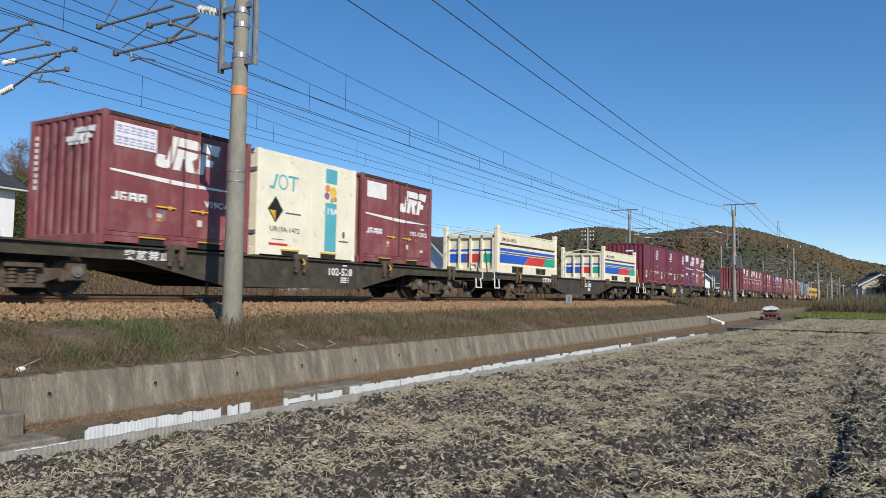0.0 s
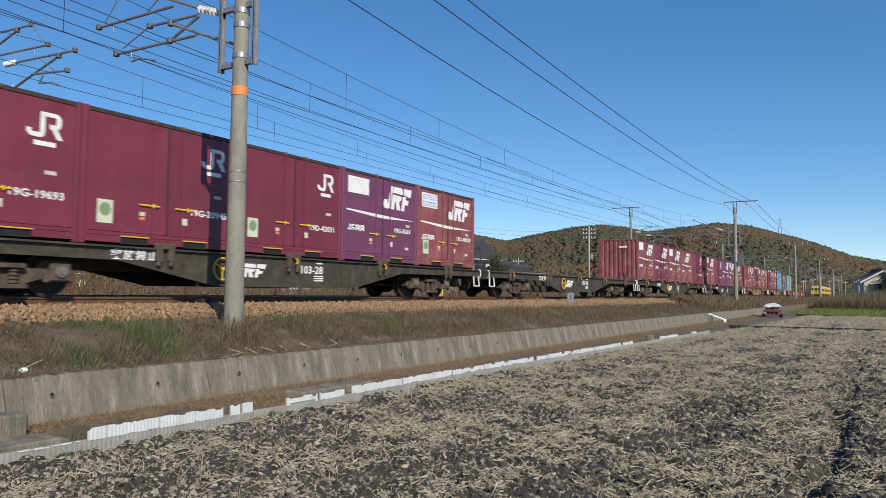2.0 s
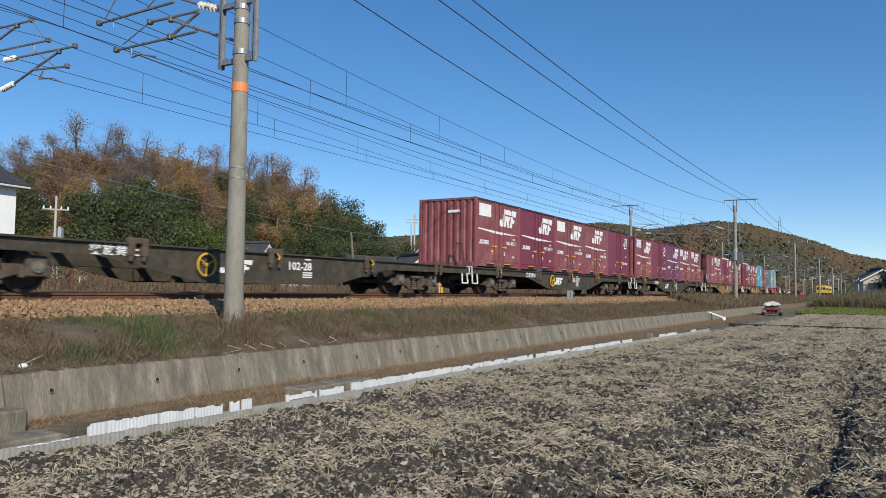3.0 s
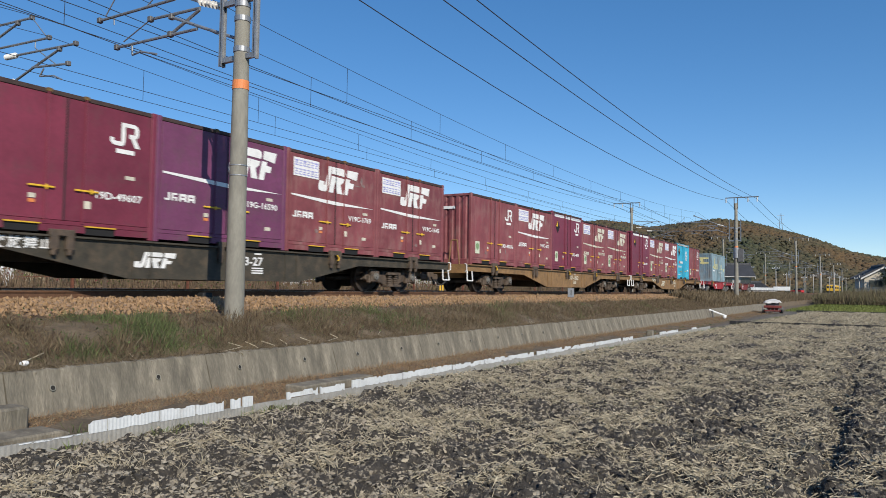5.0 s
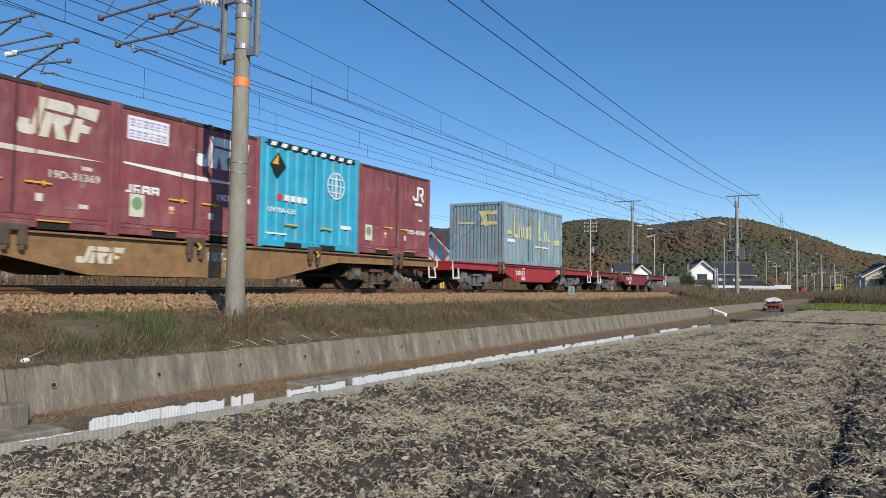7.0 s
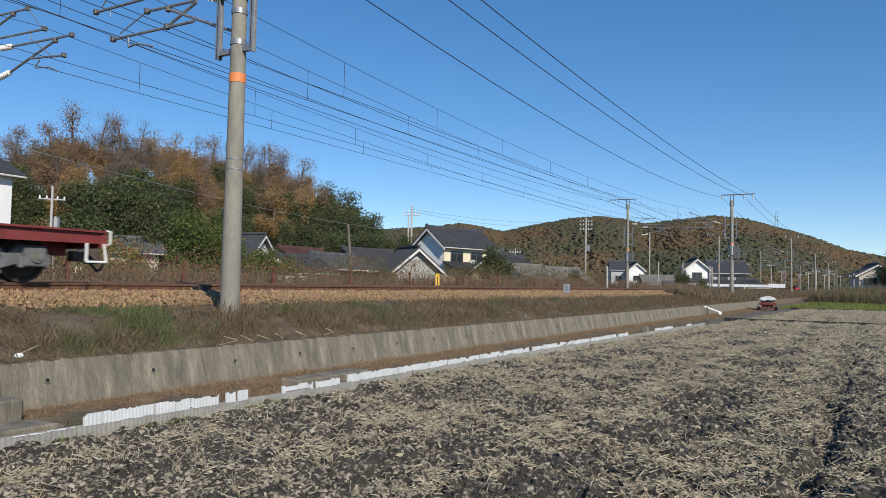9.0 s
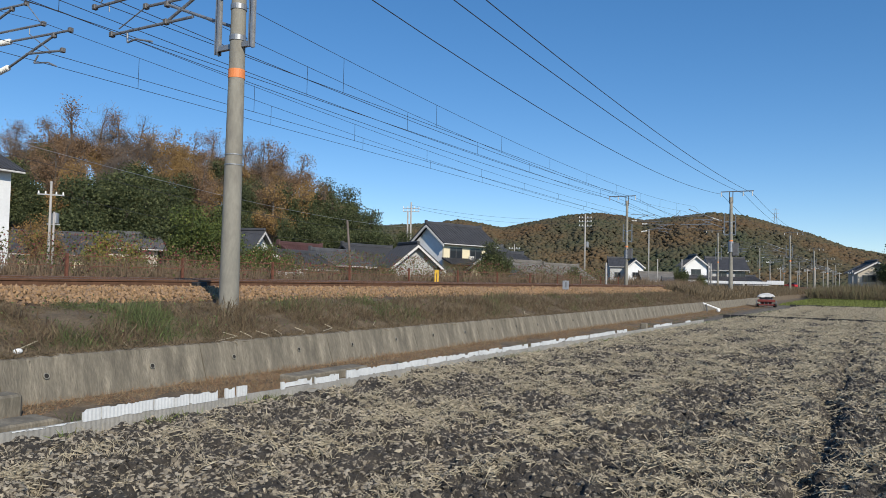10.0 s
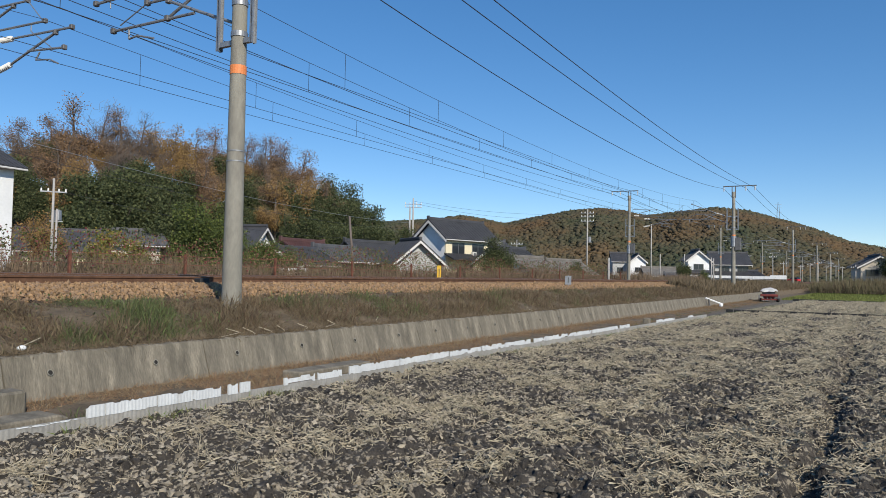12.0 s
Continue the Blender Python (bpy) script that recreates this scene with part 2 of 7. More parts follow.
def build_flume():
    """The drain of thin ribbed sheets along the field, its white paint flaking."""
    fl = thing("drain_flume", "ribbed field drain edge with flaking white paint", "drain", kind="structure")
    rnd = random.Random(4)
    fy = lambda x: 6.4 - 0.027 * (x - 5)
    for y, top0 in ((0.08, 0.115), (0.42, 0.02)):
        s = Shape()
        n = 1300
        for i in range(n + 1):
            x = -2 + i * 0.025
            w = 0.0018 * (1 if i % 2 else -1)
            top = top0 + 0.01 * noise.noise((x * 1.5, y, 0)) + (0.03 * smooth(7, 12, x) if y < 0.1 else 0)
            b = fy(x) + y + w
            s.v += [(x, b, -0.12), (x, b, top), (x, b + 0.02, top), (x, b + 0.02, -0.12)]
        s.f += [(4 * i + k, 4 * i + 4 + k, 4 * i + 5 + k, 4 * i + 1 + k) for i in range(n) for k in range(3)]
        part("side_sheet", s, FLUME_MAT, fl)
    # white-painted upper sheets, chipped along both edges
    runs = [(3.62, 4.22, 0.115, 0.02), (4.27, 4.46, 0.222, 0.03), (4.468, 5.05, 0.218, 0.012), (5.06, 5.50, 0.22, 0.022), (5.505, 5.90, 0.215, 0.025), (6.00, 6.15, 0.218, 0.02), (6.18, 6.34, 0.222, 0.02)]
    x = 6.9
    while x < 20.2:
        ln = rnd.uniform(0.35, 1.3)
        runs.append((x, x + ln, 0.205 + 0.02 * smooth(7, 9, x) + rnd.uniform(-0.012, 0.006), rnd.choice((0.02, 0.035, 0.05))))
        x += ln + rnd.choice((0.008, 0.008, 0.02, 0.05, 0.16))
    runs += [(23.4, 25.6, 0.22, 0.04), (27.5, 28.3, 0.2, 0.05)]
    for x, x1, high, chip in runs:
        s = Shape()
        ln = x1 - x
        k = max(3, int(ln / 0.02))
        drop, lift, rows = 0.0, 0.0, []
        for _ in range(k + 1):
            if rnd.random() < 0.4:
                drop = rnd.choice((0, 0, 0.2, 0.5, 1.0)) * chip
            if rnd.random() < 0.3:
                lift = rnd.choice((0, 0, 0, 0.3, 0.7)) * chip
            rows.append((high - drop, lift))
        for i, (top, up) in enumerate(rows):
            xx = x + ln * i / k
            w = 0.0014 * (1 if i % 2 else -1)
            b = fy(xx) + 0.074 + w
            low = 0.1 + up + 0.03 * smooth(7, 12, xx)
            s.v += [(xx, b, low), (xx, b + 0.004, top), (xx, b + 0.016, top), (xx, b + 0.012, low)]
        s.f += [(4 * i + q, 4 * i + 4 + q, 4 * i + 5 + q, 4 * i + 1 + q) for i in range(k) for q in range(3)]
        part("white_sheet", s, FLUME_WHITE, fl, "ribbed sheet with flaking white paint")


build_flume()


def build_rails():
    prof = [(-0.0725, 0), (0.0725, 0), (0.0725, 0.012), (0.012, 0.035), (0.0085, 0.125), (0.0325, 0.138), (0.0325, 0.172), (0.028, 0.176), (-0.028, 0.176), (-0.0325, 0.172), (-0.0325, 0.138), (-0.0085, 0.125), (-0.012, 0.035), (-0.0725, 0.012)]
    n = len(prof)
    for yc in (YC, YF):
        tr = thing("railway_track", "rusty rails on concrete sleepers in brown ballast", "track", kind="structure")
        for sgn in (-1, 1):
            s = Shape()
            for x in (-60, 900):
                s.v += [(x, yc + sgn * HALF + a, ZR - 0.176 + b) for a, b in prof]
            s.f += [(k, n + k, n + (k + 1) % n, (k + 1) % n) for k in range(n)]
            part("rail", s, RAIL_RUST, tr)
            part("rail_head", Shape().box(-60, 900, yc + sgn * HALF - 0.026, yc + sgn * HALF + 0.026, ZR, ZR + 0.002), RAIL_TOP, tr, "polished rail head")
        sm = Shape().box(-0.12, 0.12, -1.0, 1.0, -0.14, 0).mesh("sleeper", SLEEPER, bevel=0.02)
        for i in range(120):
            part("sleeper", sm, SLEEPER, tr).location = (-8 + i * 0.62, yc, ZR - 0.178)
        # rail fastenings beside the near rail
        cm = Shape().box(-0.05, 0.05, -0.13, -0.04, 0, 0.05).mesh("clip", RAIL_RUST, bevel=0.01)
        if yc == YC:
            for i in range(70):
                part("rail_clip", cm, RAIL_RUST, tr).location = (-2 + i * 0.62, yc - HALF, ZR - 0.178)


build_rails()

# ---- the goods train ----
V = 20.5          # metres a second, towards -x
MOVERS = []        # (thing, place along the train)
PAINT = {
    "wine": material("wine_paint", (0.18, 0.028, 0.05), 0.5, vary=0.14, scale=1.3, dirt=(0.13, 0.045, 0.05), dirt_amount=0.25, per_object=0.12, bump=0.002, bump_scale=12),
    "faded": material("faded_wine_paint", (0.235, 0.062, 0.068), 0.6, vary=0.2, scale=1.6, dirt=(0.27, 0.15, 0.13), dirt_amount=0.32, stretch=(1, 1, 0.45), per_object=0.12, bump=0.002, bump_scale=12),
    "violet": material("violet_paint", (0.165, 0.045, 0.105), 0.55, vary=0.16, scale=1.6, dirt=(0.12, 0.06, 0.075), dirt_amount=0.35, bump=0.002, bump_scale=12),
    "sky_blue": material("sky_blue_paint", (0.03, 0.36, 0.52), 0.5, vary=0.12, scale=2, dirt=(0.12, 0.25, 0.28), dirt_amount=0.25),
    "cream": material("cream_paint", (0.80, 0.73, 0.54), 0.5, vary=0.06, scale=2, dirt=(0.5, 0.42, 0.28), dirt_amount=0.12),
    "pale_cream": material("pale_cream_paint", (0.82, 0.77, 0.60), 0.5, vary=0.06, scale=2, dirt=(0.5, 0.42, 0.28), dirt_amount=0.1),
    "grey_blue": material("worn_grey_blue_paint", (0.22, 0.33, 0.38), 0.65, vary=0.25, scale=1.8, dirt=(0.20, 0.15, 0.10), dirt_amount=0.4, stretch=(1, 1, 0.25)),
}
WHITE = material("white_lettering", (0.78, 0.77, 0.74), 0.6, vary=0.08, scale=6)
OFFWHITE = material("worn_lettering", (0.62, 0.58, 0.46), 0.6, vary=0.12, scale=6)
BLUE_INK = material("blue_print", (0.34, 0.34, 0.62), 0.6)
YELLOW = material("yellow_paint", (0.70, 0.42, 0.03), 0.55, vary=0.15, scale=8)
DULL_YELLOW = material("grimy_yellow_paint", (0.17, 0.10, 0.03), 0.7, vary=0.3, scale=12)
SCUFF = material("scuffed_primer", (0.25, 0.17, 0.155), 0.75, vary=0.25, scale=9)
# black for printed marks, and for the shade that fills the fork pockets
BLACK = material("black_gap", (0.012, 0.011, 0.011), 0.8)
STICKER = material("sticker", (0.62, 0.64, 0.48), 0.5, vary=0.12, scale=20)
STICKER_GREEN = material("sticker_green", (0.22, 0.33, 0.16), 0.5, vary=0.3, scale=30)
BLUE = material("blue_stripe", (0.015, 0.10, 0.52), 0.5, vary=0.08)
RED = material("red_stripe", (0.62, 0.04, 0.035), 0.5, vary=0.08)
GREEN = material("green_stripe", (0.02, 0.36, 0.24), 0.5, vary=0.08)
TURQ = material("turquoise_panel", (0.10, 0.40, 0.46), 0.5, vary=0.06)
FRAME = {
    "olive": material("olive_underframe", (0.052, 0.044, 0.030), 0.65, vary=0.25, scale=2.5, dirt=(0.11, 0.08, 0.05), dirt_amount=0.35),
    "ochre": material("ochre_underframe", (0.27, 0.155, 0.062), 0.6, vary=0.2, scale=2.2, dirt=(0.13, 0.075, 0.04), dirt_amount=0.35),
    "red": material("red_underframe", (0.36, 0.025, 0.028), 0.5, vary=0.15, scale=2.2, dirt=(0.2, 0.05, 0.04), dirt_amount=0.25),
    "dark_red": material("dark_red_underframe", (0.20, 0.03, 0.028), 0.6, vary=0.2, scale=2.2, dirt=(0.15, 0.06, 0.04), dirt_amount=0.3),
}
GRIME = material("grimy_roof_edge", (0.055, 0.032, 0.028), 0.8, vary=0.3, scale=4)
BOGIE = material("bogie_brown", (0.085, 0.062, 0.045), 0.75, vary=0.3, scale=4, dirt=(0.14, 0.095, 0.06), dirt_amount=0.4)
BOGIE_GREY = material("bogie_grey", (0.14, 0.145, 0.15), 0.65, vary=0.25, scale=4, dirt=(0.12, 0.09, 0.06), dirt_amount=0.3)
WHEEL = material("wheel_steel", (0.06, 0.045, 0.036), 0.6, 0.4, vary=0.25, scale=6)
HUB = material("axle_cap", (0.24, 0.22, 0.19), 0.5, 0.5, vary=0.2)
GREY_RUBBER = material("rubber", (0.02, 0.02, 0.02), 0.7)
DECK_Z = 0.98      # deck above the rails
CACHE = {}


def shared(key, make):
    if key not in CACHE:
        CACHE[key] = make()
    return CACHE[key]


def wheel_mesh():
    s = Shape()
    n = 28
    ring = [(0.43, -0.065), (0.43, 0.06), (0.455, 0.065), (0.455, 0.09), (0.38, 0.09), (0.36, 0.03), (0.16, 0.0), (0.15, 0.05), (0.0, 0.05)]
    ring2 = [(0.0, -0.12), (0.14, -0.12), (0.15, -0.05), (0.35, -0.03), (0.37, -0.065)]
    prof = ring2 + ring
    m = len(prof)
    for i in range(n):
        a = 2 * math.pi * i / n
        s.v += [(r * math.cos(a), y, r * math.sin(a)) for r, y in prof]
    s.f += [(i * m + k, i * m + k + 1, ((i + 1) % n) * m + k + 1, ((i + 1) % n) * m + k) for i in range(n) for k in range(m - 1)]
    return s.mesh("wheel", WHEEL, smooth=False)


def bogie(parent, x, color):
    """A two-axle bogie: cast side frames, axle boxes, springs, four wheels and brake gear."""
    mat = BOGIE_GREY if color in ("red", "dark_red") else BOGIE
    key = "grey" if mat is BOGIE_GREY else "brown"

    def frame_mesh():
        s = Shape()
        for y in (-1, 1):
            a, b = sorted((y * 0.80, y * 0.93))
            s.prism([(-1.28, 0.36), (-1.24, 0.56), (-1.05, 0.66), (-0.72, 0.66), (-0.52, 0.50), (-0.42, 0.60), (0.42, 0.60), (0.52, 0.50), (0.72, 0.66), (1.05, 0.66), (1.24, 0.56), (1.28, 0.36),
                     (1.16, 0.30), (0.72, 0.32), (0.44, 0.24), (0.32, 0.17), (-0.32, 0.17), (-0.44, 0.24), (-0.72, 0.32), (-1.16, 0.30)], a, b)
        s.box(-0.22, 0.22, -0.86, 0.86, 0.38, 0.62)
        s.box(-1.3, -1.24, -0.8, 0.8, 0.34, 0.44).box(1.24, 1.3, -0.8, 0.8, 0.34, 0.44)
        return s.mesh("bogie_frame", mat, bevel=0.02)

    def springs_mesh():
        s = Shape()
        for y in (-0.97,):
            for xx in (-0.16, 0.16):
                for k in range(4):
                    s.tube((xx, y, 0.24 + k * 0.065), (xx, y, 0.275 + k * 0.065), 0.085, 0.085, 10)
                s.tube((xx, y, 0.2), (xx, y, 0.5), 0.06, 0.06, 8)
            s.box(-0.32, 0.32, y - 0.1, y + 0.1, 0.5, 0.58).box(-0.36, 0.36, y - 0.1, y + 0.1, 0.15, 0.22)
        return s.mesh("springs", mat, bevel=0.008)

    b = part("bogie", shared("bogie_frame" + key, frame_mesh), mat, parent, "weathered two-axle bogie")
    b.location = (x, 0, 0)
    for turned in (0, 180):
        part("spring_set", shared("springs" + key, springs_mesh), mat, b).matrix_basis = pose(0, 0, 0, 0, 0, turned)
    for wx in (-0.95, 0.95):
        for sgn in (-1, 1):
            w = part("wheel", shared("wheel", wheel_mesh), WHEEL, b)
            w.matrix_basis = pose(wx, sgn * 0.566, 0.43, 0, 0, 0 if sgn < 0 else 180)
            bx = part("axle_box", shared("axle_box" + key, lambda: Shape().box(-0.19, 0.19, -0.13, 0.06, -0.17, 0.17).box(-0.23, 0.23, -0.06, 0.04, 0.1, 0.2).box(-0.26, -0.17, -0.1, 0.03, -0.2, 0.02).box(0.17, 0.26, -0.1, 0.03, -0.2, 0.02).mesh("axle_box", mat, bevel=0.025)), mat, b)
            bx.matrix_basis = pose(wx, sgn * 0.93, 0.45, 0, 0, 0 if sgn < 0 else 180)
            cp = part("axle_cap", shared("cap", lambda: Shape().tube((0, -0.13, 0), (0, -0.17, 0), 0.11, 0.10, 14).tube((0, -0.17, 0), (0, -0.19, 0), 0.06, 0.05, 10).mesh("axle_cap", HUB)), HUB, b, "dull steel axle cap")
            cp.matrix_basis = pose(wx, sgn * 0.93, 0.45, 0, 0, 0 if sgn < 0 else 180)
        part("axle", shared("axle", lambda: Shape().tube((0, -0.85, 0), (0, 0.85, 0), 0.075, 0.075, 10).mesh("axle", WHEEL)), WHEEL, b).location = (wx, 0, 0.43)
        sg = 1 if wx > 0 else -1
        for sgn in (-1, 1):
            part("brake_shoe", Shape().prism([(wx - sg * 0.47, 0.28), (wx - sg * 0.45, 0.58), (wx - sg * 0.53, 0.58), (wx - sg * 0.56, 0.28)], sgn * 0.566 - 0.05, sgn * 0.566 + 0.05), mat, b)
    return b


def wagon(name, u0, length, color, number, word=False, wheel_at=None, logo=None, number_at=10.7):
    """A flat container wagon: fish-bellied side sills, cross members, deck, bogies, couplers, steps and rails."""
    mat = FRAME[color]
    label = {"olive": "grimy olive-grey flat container wagon with fish-bellied sills", "ochre": "dusty ochre flat container wagon with fish-bellied sills",
             "red": "bright red flat container wagon on grey bogies", "dark_red": "dull red empty flat container wagon"}[color]
    w = thing("container_wagon", label, "railway wagon", group="wagons of the goods train")
    L = length
    t0, t1 = (4.9, 7.3) if L > 16 else (4.0, 5.2)
    zb = 0.24 if L > 16 else 0.34

    def sills():
        me = []
        out = [(0.1, DECK_Z), (L - 0.1, DECK_Z), (L - 0.1, 0.74), (L - t0, 0.71), (L - t1, zb), (t1, zb), (t0, 0.71), (0.1, 0.74)]
        s = Shape().prism(out, -1.20, -1.17)
        s.box(0.1, L - 0.1, -1.27, -1.17, DECK_Z - 0.035, DECK_Z)
        # lower lip of the belly
        s.prism([(t1 - 0.02, zb), (L - t1 + 0.02, zb), (L - t1 + 0.02, zb + 0.025), (t1 - 0.02, zb + 0.025)], -1.235, -1.17)
        for x in (t1 + 0.1, L / 2 - 1.9, L / 2 + 1.9, L - t1 - 0.1):
            s.box(x - 0.015, x + 0.015, -1.215, -1.17, zb + 0.02, DECK_Z - 0.03)
        return s

    a = part("side_sill", sills().mesh("side_sill", mat), mat, w)
    b = part("side_sill", a.data, mat, w)
    b.matrix_basis = pose(L, 0, 0, 0, 0, 180)
    part("centre_sill", Shape().box(0.2, L - 0.2, -0.22, 0.22, 0.52, DECK_Z - 0.02), mat, w)
    deck = Shape()
    n = int(L / 0.9)
    for i in range(n + 1):
        x = 0.15 + i * (L - 0.3) / n
        deck.box(x - 0.06, x + 0.06, -1.17, 1.17, DECK_Z - 0.16, DECK_Z - 0.01)
    deck.box(0.1, 3.6, -1.16, 1.16, DECK_Z - 0.03, DECK_Z - 0.006).box(L - 3.6, L - 0.1, -1.16, 1.16, DECK_Z - 0.03, DECK_Z - 0.006)
    part("cross_members", deck, mat, w)
    for x in (0.06, L - 0.1):
        part("end_beam", Shape().box(x - 0.04, x + 0.08, -1.22, 1.22, 0.66, DECK_Z + 0.005), mat, w, bevel=0.01)
    for x in (2.95, L - 2.95) if L > 16 else (2.2, L - 2.2):
        bogie(w, x, color)
    for sg, x in ((-1, 0.0), (1, L)):
        part("coupler", Shape().box(*sorted((x, x + sg * 0.42)), -0.11, 0.11, 0.42, 0.62).box(*sorted((x + sg * 0.36, x + sg * 0.58)), -0.17, 0.15, 0.38, 0.68), BOGIE, w, bevel=0.03)
        hose = [(x + sg * 0.04, -0.5, 0.5), (x + sg * 0.16, -0.5, 0.34), (x + sg * 0.30, -0.45, 0.24), (x + sg * 0.44, -0.38, 0.28), (x + sg * 0.52, -0.32, 0.42)]
        part("brake_hose", Shape().pipe(hose, 0.028), GREY_RUBBER, w)
        for y in (-1, 1):
            x0 = x - sg * 0.1
            pts = [(x0, y * 1.24, 0.74), (x0 + sg * 0.04, y * 1.27, 0.40), (x0 - sg * 0.36, y * 1.27, 0.40), (x0 - sg * 0.34, y * 1.24, 0.74)]
            part("step", Shape().pipe(pts, 0.022), WHITE, w, "white tubular step")
            pts = [(x0 + sg * 0.08, y * 1.2, 0.72), (x0 + sg * 0.1, y * 1.28, 0.74), (x0 + sg * 0.1, y * 1.28, 0.97), (x0 + sg * 0.08, y * 1.2, 0.99)]
            part("grab_bar", Shape().pipe(pts, 0.018), WHITE, w)
    for y in (-0.75, -0.2):
        hr = Shape().pipe([(0.02, y - 0.22, DECK_Z), (0.02, y - 0.12, DECK_Z + 0.85), (0.02, y + 0.12, DECK_Z + 0.85), (0.02, y + 0.22, DECK_Z)], 0.022)
        if color != "dark_red" and y < -0.5:
            part("hand_rail", hr, YELLOW if number == "103-28" else mat, w, "painted end hand rail")
    # container clamps hanging below the deck edge
    for i in range(5 if L > 16 else 2):
        x = L / 2 + (i - 2) * 3.743 if L > 16 else L / 2 + (i - 0.5) * 6.2
        for y in (-1, 1):
            c = Shape()
            a, b = sorted((y * 1.2, y * 1.30))
            for dx in (-0.17, 0.12):
                c.box(x + dx - 0.07, x + dx + 0.07, a, b, 0.72, DECK_Z + 0.02)
                c.tube((x + dx, y * 1.25, 0.62), (x + dx, y * 1.25, 0.73), 0.05, 0.06, 8)
            c.box(x - 0.26, x + 0.2, a, b, DECK_Z - 0.02, DECK_Z + 0.10)
            part("container_clamp", c, BOGIE, w, bevel=0.012)
            if y < 0 and i in (0, 2, 3):
                part("clamp_lever", Shape().pipe([(x - 0.02, -1.32, DECK_Z - 0.02), (x + 0.05, -1.33, DECK_Z - 0.1), (x, -1.33, DECK_Z - 0.17)], 0.02), YELLOW, w, "yellow lever")
    # gear under the belly
    if L > 16:
        part("air_tank", Shape().tube((L / 2 - 1.2, -0.6, 0.42), (L / 2 - 0.1, -0.6, 0.42), 0.2, 0.2, 14), BOGIE, w)
        part("brake_cylinder", Shape().tube((L / 2 + 0.6, 0.5, 0.42), (L / 2 + 1.2, 0.5, 0.42), 0.17, 0.17, 12), BOGIE, w)
        for x in (L / 2 - 2.8, L / 2 + 2.6):
            part("hanger", Shape().box(x - 0.02, x + 0.02, -1.1, -1.06, 0.05, 0.4), BOGIE, w)
    if wheel_at:
        s = Shape()
        n, r = 16, 0.24
        for i in range(n):
            p, q = 2 * math.pi * i / n, 2 * math.pi * (i + 1) / n
            s.tube((r * math.cos(p), 0, r * math.sin(p)), (r * math.cos(q), 0, r * math.sin(q)), 0.02, 0.02, 6)
        for i in range(3):
            p = 2 * math.pi * i / 3 + 0.5
            s.tube((0, 0, 0), (r * math.cos(p), 0, r * math.sin(p)), 0.014, 0.014, 6)
        s.tube((0, -0.03, 0), (0, 0.1, 0), 0.04, 0.04, 8)
        part("hand_brake_wheel", s, YELLOW, w, "yellow hand brake wheel").location = (wheel_at, -1.29, 0.62)
    ink = OFFWHITE if color == "ochre" else WHITE
    nx = number_at if L > 16 else L / 2 - 1.0
    if number:
        part("number", letters(number, 0.27, ink), ink, w, "white stencilled number").location = (nx - 0.75, -1.207, 0.60)
        bars = Shape()
        for i in range(3):
            bars.box(nx - 0.2, nx + 0.15, -1.206, -1.202, 0.52 - i * 0.055, 0.55 - i * 0.055)
        bars.box(nx - 0.12, nx + 0.1, -1.206, -1.202, 0.85, 0.885)
        tagged(part("small_print", bars, ink, w), kind="stuff")
    if word:
        part("warning_words", letters("\u7a81\u653e\u7981\u6b62", 0.22, ink, spacing=1.1), ink, w, "white warning words").location = (4.75 if L > 16 else L - 4.4, -1.207, 0.745)
    if logo:
        s = emblem_slanted(logo, 0.46, 0.4, 1.5, -1.202)
        part("emblem", s, WHITE if color != "ochre" else OFFWHITE, w, "pale slanted emblem")
    MOVERS.append((w, u0, ZR))
    return w


def emblem_slanted(x, z, s=1.0, wide=1.0, y=-1.226):
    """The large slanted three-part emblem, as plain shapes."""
    e = Shape()

    def P(*pts):
        e.flat([(x + s * wide * (a + 0.22 * b), z + s * b) for a, b in pts], y)

    P((0.0, 0.14), (0.04, 0.03), (0.14, 0.0), (0.30, 0.0), (0.38, 0.06), (0.40, 0.16), (0.40, 0.78), (0.26, 0.78), (0.25, 0.20), (0.20, 0.19), (0.19, 0.30), (0.0, 0.30))
    P((0.44, 0.0), (0.62, 0.0), (0.62, 0.50), (0.44, 0.51))
    P((0.42, 0.57), (0.98, 0.55), (1.0, 0.64), (0.95, 0.74), (0.86, 0.78), (0.42, 0.78))
    P((0.63, 0.30), (0.66, 0.30), (0.78, 0.0), (1.0, 0.0), (0.86, 0.28), (0.96, 0.36), (0.98, 0.48), (0.63, 0.50))
    P((1.04, 0.0), (1.22, 0.0), (1.22, 0.22), (1.40, 0.22), (1.42, 0.38), (1.22, 0.40), (1.22, 0.50), (1.04, 0.50))
    P((1.06, 0.56), (1.50, 0.50), (1.50, 0.78), (1.04, 0.78))
    return e


